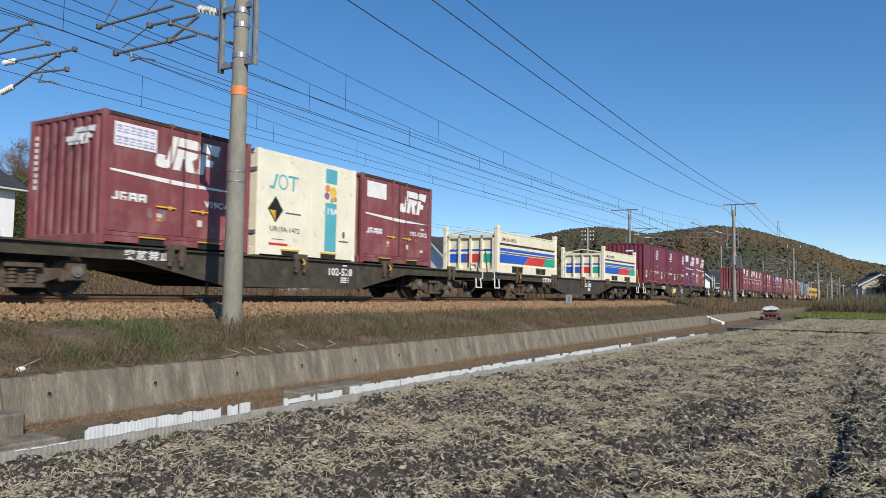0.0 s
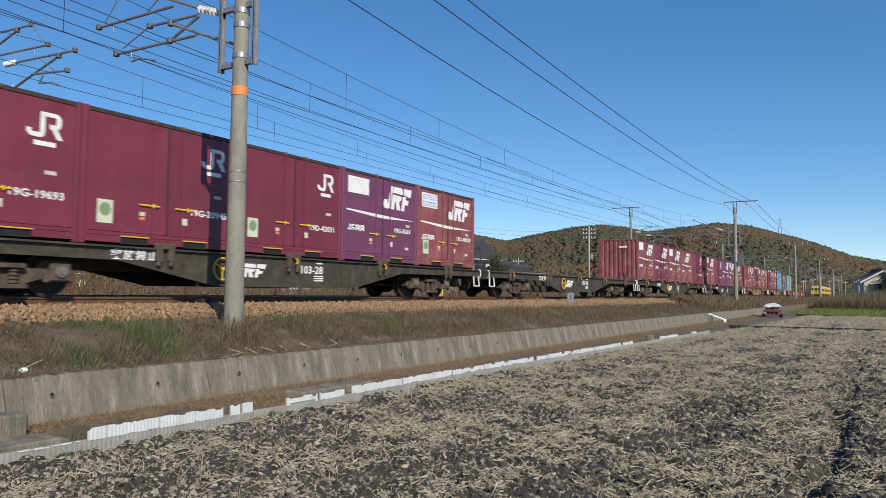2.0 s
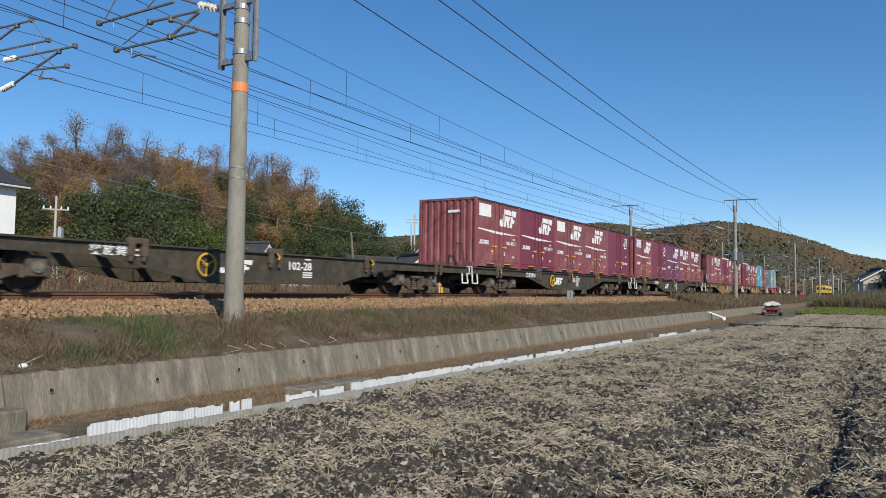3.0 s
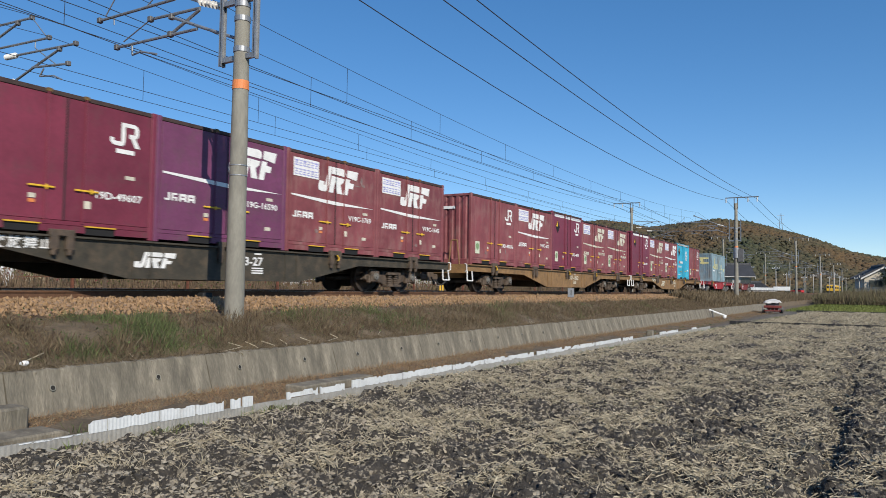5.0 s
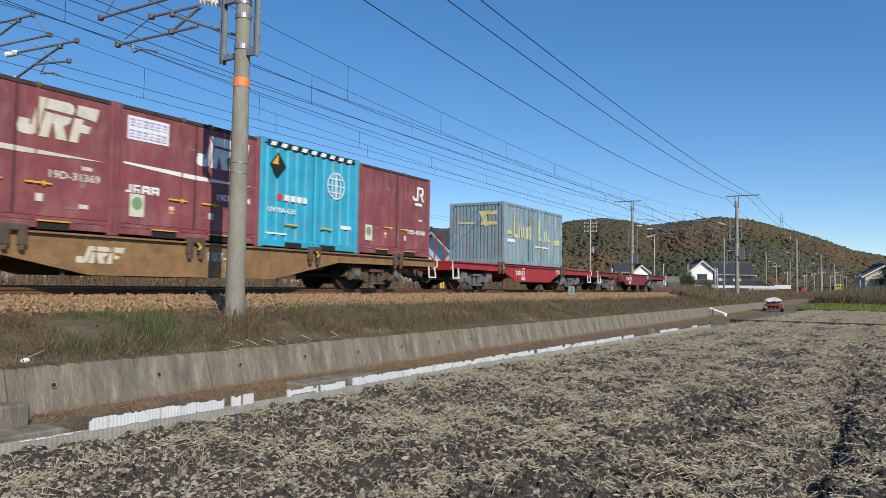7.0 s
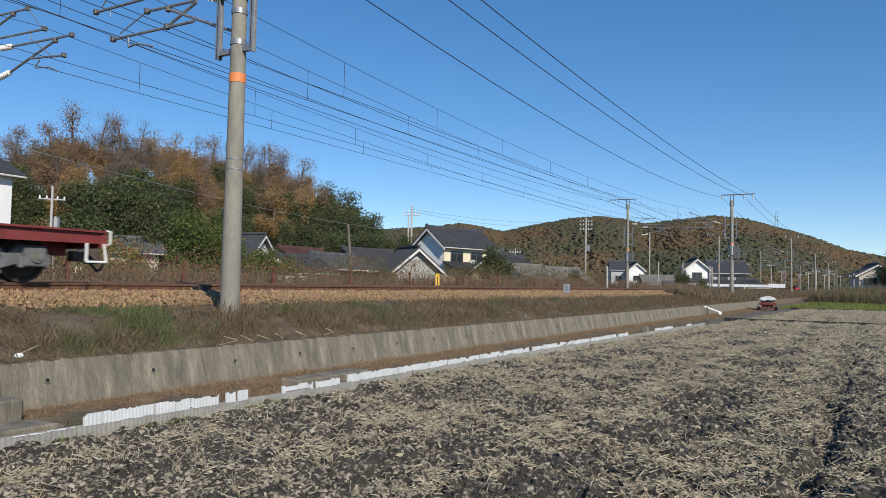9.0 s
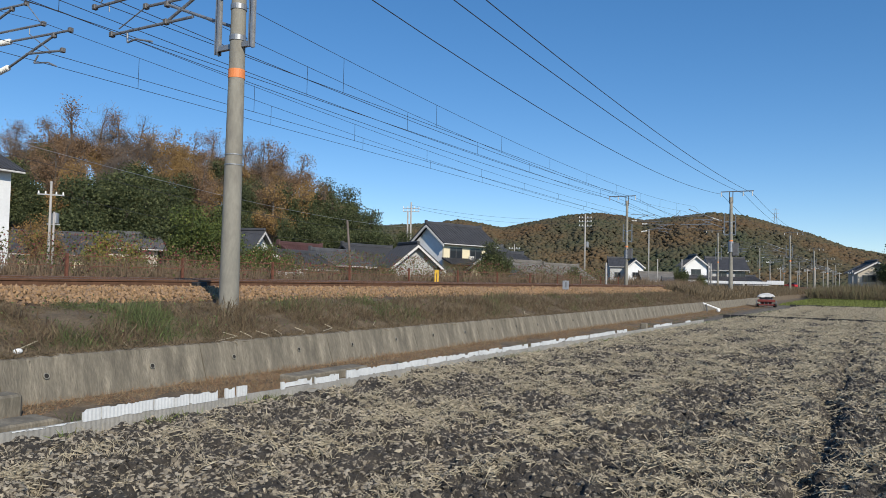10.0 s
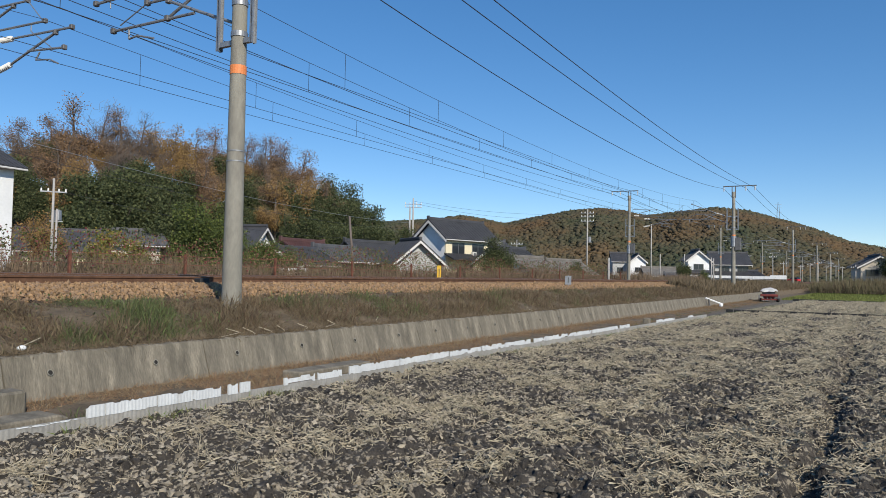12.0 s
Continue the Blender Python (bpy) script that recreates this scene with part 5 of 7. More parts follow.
def build_tilth():
    xs = 2.6 * (62 / 2.6) ** (np.arange(820) / 819.0)
    ys = np.arange(-1.6, 6.36, 0.026)
    X, Y = np.meshgrid(xs, ys, indexing="ij")
    Y = np.minimum(Y, 6.40 - 0.027 * (X - 5) - 0.004 * (ys[-1] - Y))
    Z = field_z(X, Y)
    n, m = X.shape
    k = np.arange(n * m).reshape(n, m)
    f = np.stack([k[:-1, :-1], k[1:, :-1], k[1:, 1:], k[:-1, 1:]], -1).reshape(-1, 4)
    me = bpy.data.meshes.new("tilled_soil")
    me.vertices.add(n * m)
    me.vertices.foreach_set("co", np.stack([X, Y, Z], -1).reshape(-1))
    me.loops.add(f.size)
    me.loops.foreach_set("vertex_index", f.reshape(-1).astype(np.int32))
    me.polygons.add(len(f))
    me.polygons.foreach_set("loop_start", np.arange(0, f.size, 4, dtype=np.int32))
    me.update(calc_edges=True)
    me.polygons.foreach_set("use_smooth", np.zeros(len(f), bool))
    me.materials.append(TILTH)
    tagged(new("tilled_soil", me), "broken dark tilled soil with dry grey crumbs", "soil", kind="stuff")


build_tilth()
p = strip(52000, 2.6, 60, -1.5, 6.3, 2.0)
p = p[p[:, 1] < 6.33 - 0.027 * (p[:, 0] - 5)]
p[:, 2] = field_z(p[:, 0], p[:, 1]) + rs.uniform(-0.012, 0.012, len(p))
big = rs.uniform(0, 1, len(p)) ** 3
scatter("field_clods", *OCTA, p, (0.006 + 0.026 * big) * (1 + p[:, 0] / 40), rs, CLOD, "crumbly grey-brown clods of tilled soil", "soil", squash=(1.15, 0.9, 0.6), jitter=0.55, tilt=0.5)
p = strip(440000, 2.6, 62, -1.5, 6.3, 2.0)
p = p[p[:, 1] < 6.33 - 0.027 * (p[:, 0] - 5)]
q = 1.0 * patch(p, 0.8, 3.0) + 0.9 * patch(p, 2.6, 9.0) + 0.7 * patch(p, 8.0, 14.0) + 0.22 * np.cos((p[:, 1] - 1.0) * 2 * np.pi / 1.5) + 0.4 * np.clip((p[:, 0] - p[:, 1] - 1) / 6, -1, 0.8)
p = p[q + rs.normal(0, 0.16, len(p)) > 0.42]
p[:, 2] = field_z(p[:, 0], p[:, 1]) + rs.uniform(0.0, 0.045, len(p))
crumbs = strip(24000, 2.6, 26, 2.6, 6.3, 1.6)
crumbs = crumbs[crumbs[:, 1] < 6.3 - 0.027 * (crumbs[:, 0] - 5)]
crumbs = crumbs[patch(crumbs, 1.8, 33.0) > -0.15]
crumbs[:, 2] = field_z(crumbs[:, 0], crumbs[:, 1]) + 0.004
scatter("dry_crumbs", *OCTA, crumbs, rs.uniform(0.008, 0.026, len(crumbs)), rs, material("dry_crumb_soil", (0.33, 0.285, 0.215), 0.97, vary=0.2, scale=8, bump=0.01, bump_scale=60, per_island=0.3), "pale dry crumbs of soil on the field", "soil", squash=(1.2, 1.0, 0.45), jitter=0.5, tilt=0.35)
LYING = ([(-0.5, -0.5, 0), (0.5, -0.42, 0.02), (0.5, 0.5, 0.0), (-0.5, 0.45, 0.03)], [(0, 1, 2), (0, 2, 3)])
sz = np.stack([0.02 + 0.12 * rs.uniform(0, 1, len(p)) ** 2.2, rs.uniform(0.0022, 0.005, len(p)), np.full(len(p), 0.3)], 1) * (1 + p[:, :1] / 35)
scatter("rice_straw", *LYING, p, sz, rs, STRAW, "dry pale rice straw strewn on the field", "straw", jitter=0.15, tilt=0.42)
p = strip(700, 3, 40, -1, 6.2, 1.5)
p = np.repeat(p, 16, 0) + rs.normal(0, 0.02, (700 * 16, 3)) * np.array([1, 1, 0])
p = p[p[:, 1] < 6.33 - 0.027 * (p[:, 0] - 5)]
p[:, 2] = field_z(p[:, 0], p[:, 1]) - 0.01
scatter("rice_stubble", *BLADE, p, np.stack([np.full(len(p), 0.006), np.full(len(p), 0.2), rs.uniform(0.03, 0.13, len(p))], 1), rs, STRAW, "upright tufts of cut rice stubble", "straw", tilt=0.55)
p = strip(12000, 3, 50, 6.12, 6.38, 1.4)
p = p[patch(p, 1.3, 4.0) > 0.0]
p[:, 1] -= 0.027 * (p[:, 0] - 5)
scatter("field_edge_grass", *BLADE, p, np.stack([np.full(len(p), 0.007), np.ones(len(p)) * 0.2, rs.uniform(0.03, 0.14, len(p))], 1), rs, material("edge_grass", (0.20, 0.19, 0.07), 0.8, vary=0.2, per_island=0.45, island_to=(0.07, 0.12, 0.02)), "pale green and dry grass along the drain", "grass", tilt=0.35)

# the ledge below the wall: short reddish weeds
p = strip(70000, 2.5, 60, 6.8, 8.16, 1.6)
q = patch(p, 0.9, 5.0) + 0.45 * np.clip((p[:, 1] - 7.5) / 0.4, 0, 1)
p, q = p[q > -0.1], q[q > -0.1]
ledge_mat = material("ledge_weed", (0.30, 0.175, 0.095), 0.85, vary=0.25, per_island=0.45, island_to=(0.19, 0.145, 0.08))
scatter("ledge_weeds", *BLADE, p, np.stack([np.full(len(p), 0.005), np.ones(len(p)) * 0.2, rs.uniform(0.02, 0.09, len(p)) * (0.6 + 1.2 * np.clip(q, 0, 0.7))], 1), rs, ledge_mat, "short dry reddish-brown weeds below the wall", "weeds", tilt=0.8)
p = strip(5000, 3.2, 46, 6.55, 7.2, 1.6)
p = p[patch(p, 1.6, 15.0) > 0.22]
scatter("ledge_green", *BLADE, p, np.stack([np.full(len(p), 0.008), np.ones(len(p)) * 0.2, rs.uniform(0.04, 0.14, len(p))], 1), rs, GRASS_GREEN, "green weeds in the drain", "weeds", tilt=0.6)

# the bank: dry brown grass with green patches
p = strip(230000, 2, 95, 8.44, 10.9, 2.1)
clump = patch(p, 1.1, 21.0) + 0.8 * patch(p, 3.3, 22.0)
g = patch(p, 0.5, 11.0) + 0.5 * patch(p, 1.7, 2.0) - 0.012 * (p[:, 0] - 6)
keep = rs.uniform(0, 1, len(p)) < np.clip((10.45 - p[:, 1] + 0.5 * clump) * 1.8, 0.03, 1) * np.clip((p[:, 1] - 8.3) * 4.0, 0.15, 1) * np.clip(1.0 + 1.4 * clump, 0.3, 1)
h = (0.035 + 0.20 * rs.uniform(0, 1, len(p)) ** 1.6) * (0.3 + 0.7 * np.clip((10.5 - p[:, 1]), 0, 1)) * np.clip((p[:, 1] - 8.2) * 2.2, 0.35, 1) * np.clip(1.0 + 1.3 * clump, 0.35, 1.9)
wd = rs.uniform(0.0025, 0.0055, len(p)) * (1 + p[:, 0] / 25)
green = g + rs.normal(0, 0.2, len(p)) > 0.24
dark = rs.uniform(0, 1, len(p)) < 0.25
WEED_DARK = material("withered_weed", (0.10, 0.062, 0.038), 0.9, vary=0.3, scale=3, per_island=0.4)
for nm, sel, mat, lab in (("bank_dry_grass", keep & ~green & ~dark, GRASS_DRY, "brown dry grass and weeds on the railway bank"), ("bank_withered_weeds", keep & ~green & dark, WEED_DARK, "dark withered weed stems on the railway bank"), ("bank_green_grass", keep & green, GRASS_GREEN, "green grass patches on the railway bank")):
    n = int(sel.sum())
    scatter(nm, *BLADE, p[sel], np.stack([wd[sel], np.full(n, 0.25), h[sel]], 1), rs, mat, lab, "grass", tilt=0.38)
p = strip(2600, 2, 60, 8.5, 10.4, 1.5)
scatter("bank_weed_leaves", *STALK, p + np.array([0, 0, 0.12]) * rs.uniform(0.2, 1.6, (len(p), 1)), rs.uniform(0.01, 0.03, (len(p), 1)) * np.array([1, 1, 1]), rs, GRASS_GREEN, "small green weed leaves on the bank", "weeds", tilt=0.9)

# ballast stones on the shoulder
p = strip(58000, 1.5, 75, 10.35, 12.75, 1.7)
p = p[rs.uniform(0, 1, len(p)) < np.clip((p[:, 1] - 10.2) * 1.6, 0.05, 1)]
p[:, 2] += rs.uniform(-0.03, 0.05, len(p))
scatter("ballast_stones", *OCTA, p, (0.015 + 0.035 * rs.uniform(0, 1, len(p)) ** 1.5) * (1 + p[:, 0] / 60), rs, STONE, "angular rusty-brown ballast stones", "ballast", squash=(1.1, 0.85, 0.7), jitter=0.45, tilt=1.2)
p = strip(6000, 1.5, 60, 13.1, 16.7, 1.7)
scatter("track_stones", *OCTA, p, rs.uniform(0.03, 0.055, len(p)), rs, STONE, "ballast stones between the tracks", "ballast", squash=(1.1, 0.8, 0.65), jitter=0.3, tilt=0.8)

# soil and roots spilling over the wall's edge
p = strip(9000, 2, 60, 8.24, 8.46, 1.5)
p[:, 1] += 0.07
p[:, 2] = 0.54 + 0.1 * (p[:, 1] - 8.3) + rs.uniform(-0.005, 0.01, len(p))
scatter("bank_edge_soil", *OCTA, p, rs.uniform(0.004, 0.013, len(p)), rs, material("edge_soil", (0.17, 0.125, 0.075), 0.95, vary=0.3, per_island=0.4, island_to=(0.10, 0.075, 0.045)), "crumbling brown soil along the wall's top", "soil", jitter=0.4, tilt=0.7)
p = strip(14000, 2, 60, 8.31, 8.55, 1.5)
p[:, 2] = 0.53
scatter("bank_edge_grass", *BLADE, p, np.stack([np.full(len(p), 0.006), np.full(len(p), 0.25), rs.uniform(0.04, 0.16, len(p))], 1), rs, GRASS_DRY, "dry grass hanging over the wall's top", "grass", tilt=1.0)


# ---- hills and woods ----
def at(bearing, dist, z=0.6):
    return Vector((dist * math.cos(radians(bearing)), dist * math.sin(radians(bearing)), z))


FOREST = material("forest_floor", (0.085, 0.07, 0.045), 0.95, vary=0.4, scale=0.05, bump=0.5, bump_scale=0.5)


def crown_material(name, a, b, c):
    """Leaf colours that drift from tree to tree between three tones."""
    m = material(name, a, 0.85, vary=0.3, scale=0.02, per_island=0.25, spec=0.2)
    nt = m.node_tree
    bs = nt.nodes["Principled BSDF"]
    old = bs.inputs["Base Color"].links[0].from_socket
    g = nt.nodes.new("ShaderNodeNewGeometry")
    r = nt.nodes.new("ShaderNodeValToRGB")
    r.color_ramp.elements[0].color, r.color_ramp.elements[1].color = (*a, 1), (*c, 1)
    e = r.color_ramp.elements.new(0.5)
    e.color = (*b, 1)
    co = nt.nodes.new("ShaderNodeTexCoord")
    n = nt.nodes.new("ShaderNodeTexNoise")
    n.inputs["Scale"].default_value, n.inputs["Detail"].default_value = 0.016, 4
    nt.links.new(co.outputs["Object"], n.inputs["Vector"])
    ad = nt.nodes.new("ShaderNodeMath")
    ad.operation = "MULTIPLY_ADD"
    ad.inputs[1].default_value = 0.3
    nt.links.new(g.outputs["Random Per Island"], ad.inputs[0])
    mp = nt.nodes.new("ShaderNodeMapRange")
    mp.inputs[1].default_value, mp.inputs[2].default_value, mp.inputs[4].default_value = 0.36, 0.62, 0.75
    nt.links.new(n.outputs["Fac"], mp.inputs[0])
    nt.links.new(mp.outputs[0], ad.inputs[2])
    nt.links.new(ad.outputs[0], r.inputs[0])
    mx = nt.nodes.new("ShaderNodeMix")
    mx.data_type, mx.blend_type = "RGBA", "MIX"
    mx.inputs[0].default_value = 0.75
    nt.links.new(old, mx.inputs[6])
    nt.links.new(r.outputs[0], mx.inputs[7])
    nt.links.new(mx.outputs[2], bs.inputs["Base Color"])
    return m


FAR_CROWN = crown_material("far_crowns", (0.054, 0.066, 0.036), (0.090, 0.073, 0.043), (0.145, 0.083, 0.042))
RIDGE_AZ = [-30, -8, -2, -0.5, 1.5, 4.3, 6.2, 8, 10.3, 12.5, 15.2, 17, 18.6, 21, 24.2, 26, 27.5, 29.3, 31.4, 35, 45, 60]
RIDGE_EL = [0.0187, 0.0337, 0.0447, 0.0487, 0.0567, 0.0762, 0.0862, 0.0957, 0.1002, 0.0957, 0.0902, 0.0972, 0.1002, 0.0967, 0.0857, 0.0787, 0.0837, 0.0887, 0.0837, 0.0787, 0.0687, 0.0487]


def hill_z(az, r):
    top = np.interp(az, RIDGE_AZ, RIDGE_EL) * 640 - 5.5
    up = smooth(380, 640, r) * (1 - 0.6 * smooth(660, 950, r))
    return 0.6 + top * up * (1 + (0.20 * noise.noise((az * 0.30, r * 0.006, 1)) + 0.07 * noise.noise((az * 0.9, r * 0.015, 5))) * (1 - smooth(520, 600, r)))


def build_far_hills():
    azs, rr = [-30 + i * 1.0 for i in range(91)], [360 + i * 25 for i in range(25)]
    s = Shape()
    for a in azs:
        for r in rr:
            v = at(a, r)
            s.v.append((v.x, v.y, hill_z(a, r) - 1))
    n = len(rr)
    s.f += [(i * n + j, (i + 1) * n + j, (i + 1) * n + j + 1, i * n + j + 1) for i in range(len(azs) - 1) for j in range(n - 1)]
    solid("far_hills", s, FAR_CROWN, "low wooded hills in autumn colour", "hill", kind="structure", smooth=True)
    n = 60000
    az = rs.uniform(-8, 40, n)
    r = 385 + 330 * rs.uniform(0, 1, n) ** 0.85
    p = np.array([[*at(a, d).xy, hill_z(a, d) + 0.2] for a, d in zip(az, r)])
    size = 0.7 + 1.7 * rs.uniform(0, 1, n) ** 2
    scatter("far_woods", *OCTA, p, size, rs, FAR_CROWN, "brown and dull green tree crowns on the far hills", "woods", squash=(1.2, 1.2, 0.75), jitter=0.4, tilt=0.35, smooth=True)


build_far_hills()
pylon = thing("pylon", "thin lattice power pylon on the far hilltop", "pylon", Matrix.Translation(at(5.95, 655, 47)))
for sx in (-1, 1):
    for sy in (-1, 1):
        part("leg", Shape().tube((sx * 1.6, sy * 1.6, 0), (sx * 0.3, sy * 0.3, 19), 0.16, 0.12, 4), STEEL, pylon)
for z in (11, 14.5, 17.5):
    part("cross_arm", Shape().tube((0.9, -2.6, z), (-0.9, 2.6, z), 0.14, 0.14, 4), STEEL, pylon)

BARK = material("bark", (0.125, 0.10, 0.08), 0.9, vary=0.25, scale=3, bump=0.02, bump_scale=12)
LEAF = {
    "dark": material("dark_evergreen_leaf", (0.045, 0.062, 0.022), 0.75, vary=0.3, scale=0.4, per_island=0.4, island_to=(0.07, 0.078, 0.03), spec=0.3),
    "green": material("green_leaf", (0.065, 0.095, 0.024), 0.75, vary=0.3, scale=0.4, per_island=0.45, island_to=(0.085, 0.10, 0.022), spec=0.3),
    "rust": material("rust_leaf", (0.25, 0.145, 0.065), 0.8, vary=0.3, scale=0.4, per_island=0.45, island_to=(0.16, 0.10, 0.06)),
    "ochre": material("ochre_leaf", (0.32, 0.19, 0.055), 0.8, vary=0.3, scale=0.4, per_island=0.45, island_to=(0.2, 0.12, 0.045)),
    "grey": material("bare_twig", (0.15, 0.115, 0.09), 0.9, vary=0.3, scale=0.4, per_island=0.35),
    "yellow": material("yellow_leaf", (0.27, 0.21, 0.03), 0.8, vary=0.3, scale=0.4, per_island=0.4, island_to=(0.13, 0.13, 0.03)),
}
LEAFTRI = ([(-0.6, 0, -0.45), (0.65, 0.1, -0.25), (-0.05, -0.1, 0.7)], [(0, 1, 2)])
LEAFQUAD = ([(-0.5, 0, -0.3), (0.1, 0, -0.5), (0.5, 0.1, 0.2), (-0.2, -0.1, 0.5)], [(0, 1, 2), (0, 2, 3)])


def tree_meshes(kind, seed, h, spread, start, leaves, leaf, twigs):
    """Trunk with forking limbs, and a crown of loose leaf tufts round the limb ends."""
    rnd = random.Random(seed)
    t = Shape()
    tips = []

    def limb(a, d, length, r, depth):
        b = a + d * length
        m = a.lerp(b, 0.5) + Vector((rnd.uniform(-1, 1), rnd.uniform(-1, 1), 0)) * length * 0.06
        n = 7 if depth == 0 else 5 if depth == 1 else 4
        t.tube(a, m, r, r * 0.8, n, caps=False)
        t.tube(m, b, r * 0.8, r * 0.6, n, caps=False)
        if depth >= 3:
            tips.append(b)
            return
        if depth >= 1:
            tips.append(m.lerp(b, 0.6))
        for _ in range(3 if depth else 6):
            w = Vector((rnd.gauss(0, 1), rnd.gauss(0, 1), 0)).normalized()
            f = rnd.uniform(0.0 if depth else start, 1.0)
            dd = (d * rnd.uniform(0.5, 0.9) + w * rnd.uniform(0.4, 0.9) * spread).normalized()
            limb(a.lerp(b, f), dd, length * rnd.uniform(0.42, 0.62) * (0.8 if depth == 0 else 1), r * 0.48 * (1.1 - 0.4 * f), depth + 1)
        limb(b, (d + Vector((rnd.uniform(-0.25, 0.25), rnd.uniform(-0.25, 0.25), 0.1))).normalized(), length * 0.5, r * 0.58, depth + 1)

    limb(Vector((0, 0, -0.3)), Vector((0, 0, 1)), h * 0.55, h * 0.02 + 0.04, 0)
    if kind in ("rust", "ochre", "grey"):
        # a fan of fine twigs at each limb's end
        for b in tips:
            for _ in range(9):
                d = Vector((rnd.gauss(0, 0.6), rnd.gauss(0, 0.6), rnd.uniform(0.1, 1.1))).normalized() * h * rnd.uniform(0.05, 0.12)
                w = d.orthogonal().normalized() * 0.018
                t.add([b - w, b + w, b + d], [(0, 1, 2)])
    trunk = t.mesh("trunk", BARK)
    r2 = np.random.RandomState(seed)
    pts = np.array([tuple(p) for p in tips])
    pick = r2.randint(0, len(pts), leaves)
    off = np.clip(r2.normal(0, 1, (leaves, 3)), -1.5, 1.5) * np.array([1, 1, 0.75]) * h * (0.085 if kind in ("dark", "green", "yellow") else 0.06)
    p = pts[pick] + off
    p[:, 2] = np.maximum(p[:, 2], h * 0.05)
    if twigs:
        sz = np.stack([np.full(leaves, 0.024), np.ones(leaves), r2.uniform(0.4, 1.1, leaves)], 1)
        crown = scatter("crown", *STALK, p, sz, r2, LEAF["grey"], None, "", jitter=0.2, tilt=0.7)
    else:
        crown = scatter("crown", *LEAFTRI, p, r2.uniform(0.6, 1.3, leaves) * leaf, r2, LEAF[kind], None, "", jitter=0.3, tilt=1.1)
    return trunk, crown


TREES = {}
for kind, n, spec in (("dark", 4, (9, 0.9, 0.25, 11000, 0.2, False)), ("green", 3, (7, 1.0, 0.15, 10000, 0.14, False)), ("rust", 4, (11, 1.0, 0.4, 6500, 0.14, False)), ("ochre", 4, (10, 0.85, 0.35, 6500, 0.15, False)), ("grey", 3, (11, 1.0, 0.4, 2600, 0.3, True)), ("yellow", 1, (3.2, 1.1, 0.1, 6000, 0.10, False))):
    TREES[kind] = [tree_meshes(kind, 20 + k + 7 * len(kind), *spec) for k in range(n)]
TREE_WORDS = {"dark": "dark evergreen tree with dense leaves", "green": "green bushy tree with dense leaves", "rust": "autumn tree with thinning rust-brown leaves", "ochre": "autumn tree with ochre-brown leaves", "grey": "bare grey tree with fine twigs", "yellow": "rounded yellow-green garden shrub"}


def tree(kind, place, s, rnd, lean=1.0):
    tr, cr = TREES[kind][rnd.randrange(len(TREES[kind]))]
    t = thing("tree" if kind != "yellow" else "shrub", TREE_WORDS[kind], "tree" if kind != "yellow" else "shrub", Matrix.Translation(place) @ Matrix.Rotation(rnd.uniform(0, 6.28), 4, "Z") @ Matrix.Diagonal((s * lean, s * lean, s, 1)), group="trees of the wooded slope")
    part("trunk", tr, BARK, t)
    part("crown", cr, LEAF[kind], t)
    return t


def mound_z(az, r):
    """The wooded slope behind the houses."""
    top = np.interp(az, [30, 33, 36, 39, 42, 45, 50, 55, 60, 64, 75], [0, 0.5, 2.6, 5.8, 8.4, 10.8, 12.0, 12.6, 12.4, 11, 8])
    return 0.7 + top * smooth(82, 118, r)


def build_mound():
    azs, rr = [28 + i * 1.5 for i in range(34)], [72 + i * 6 for i in range(18)]
    s = Shape()
    for a in azs:
        for r in rr:
            v = at(a, r)
            s.v.append((v.x, v.y, mound_z(a, r) - 0.15 + (0 if r > 76 else -1)))
    n = len(rr)
    s.f += [(i * n + j, (i + 1) * n + j, (i + 1) * n + j + 1, i * n + j + 1) for i in range(len(azs) - 1) for j in range(n - 1)]
    solid("wooded_slope", s, FOREST, "leaf-littered slope under the trees", "hill", kind="structure", smooth=True)


build_mound()
tr_rnd = random.Random(31)


def grow(kind, az, r, s, lean=1.0):
    tree(kind, at(az, r, mound_z(az, r) - 0.1), s, tr_rnd, lean)


# crest: bare and rust-coloured trees; below them ochre; dark evergreens in front
for az, kind, s in ((62.8, "grey", 0.75), (61.6, "rust", 0.75), (60.4, "dark", 0.7), (59.4, "rust", 0.8), (58.0, "rust", 1.02), (56.4, "grey", 0.98), (55.0, "rust", 0.95), (53.8, "grey", 0.9), (52.6, "ochre", 0.98), (51.2, "ochre", 0.92), (50.0, "rust", 0.9), (48.7, "rust", 0.9),
                    (47.6, "grey", 0.9), (46.2, "rust", 0.85), (45.0, "grey", 0.85), (44.2, "rust", 0.98), (43.2, "rust", 0.95), (42.2, "rust", 0.95), (41.2, "grey", 0.85), (40.3, "dark", 0.9), (38.8, "dark", 0.98), (37.8, "dark", 0.75), (36.8, "dark", 0.75)):
    grow(kind, az, 116 + tr_rnd.uniform(-4, 6), s * 1.12)
for i in range(26):
    az = 38.5 + i * 0.95 + tr_rnd.uniform(-0.4, 0.4)
    grow(tr_rnd.choice(("ochre", "rust", "ochre", "grey", "dark")), az, 108 + tr_rnd.uniform(-3, 4), tr_rnd.uniform(0.62, 0.85))
for i in range(34):
    az = 33.0 + i * 0.9 + tr_rnd.uniform(-0.3, 0.3)
    k = "dark" if 52 < az < 58 or az < 41 or tr_rnd.random() < 0.3 else tr_rnd.choice(("ochre", "ochre", "rust"))
    grow(k, az, 99 + tr_rnd.uniform(-3, 3), tr_rnd.uniform(0.68, 0.95) * (0.72 if az < 36.5 else 1))
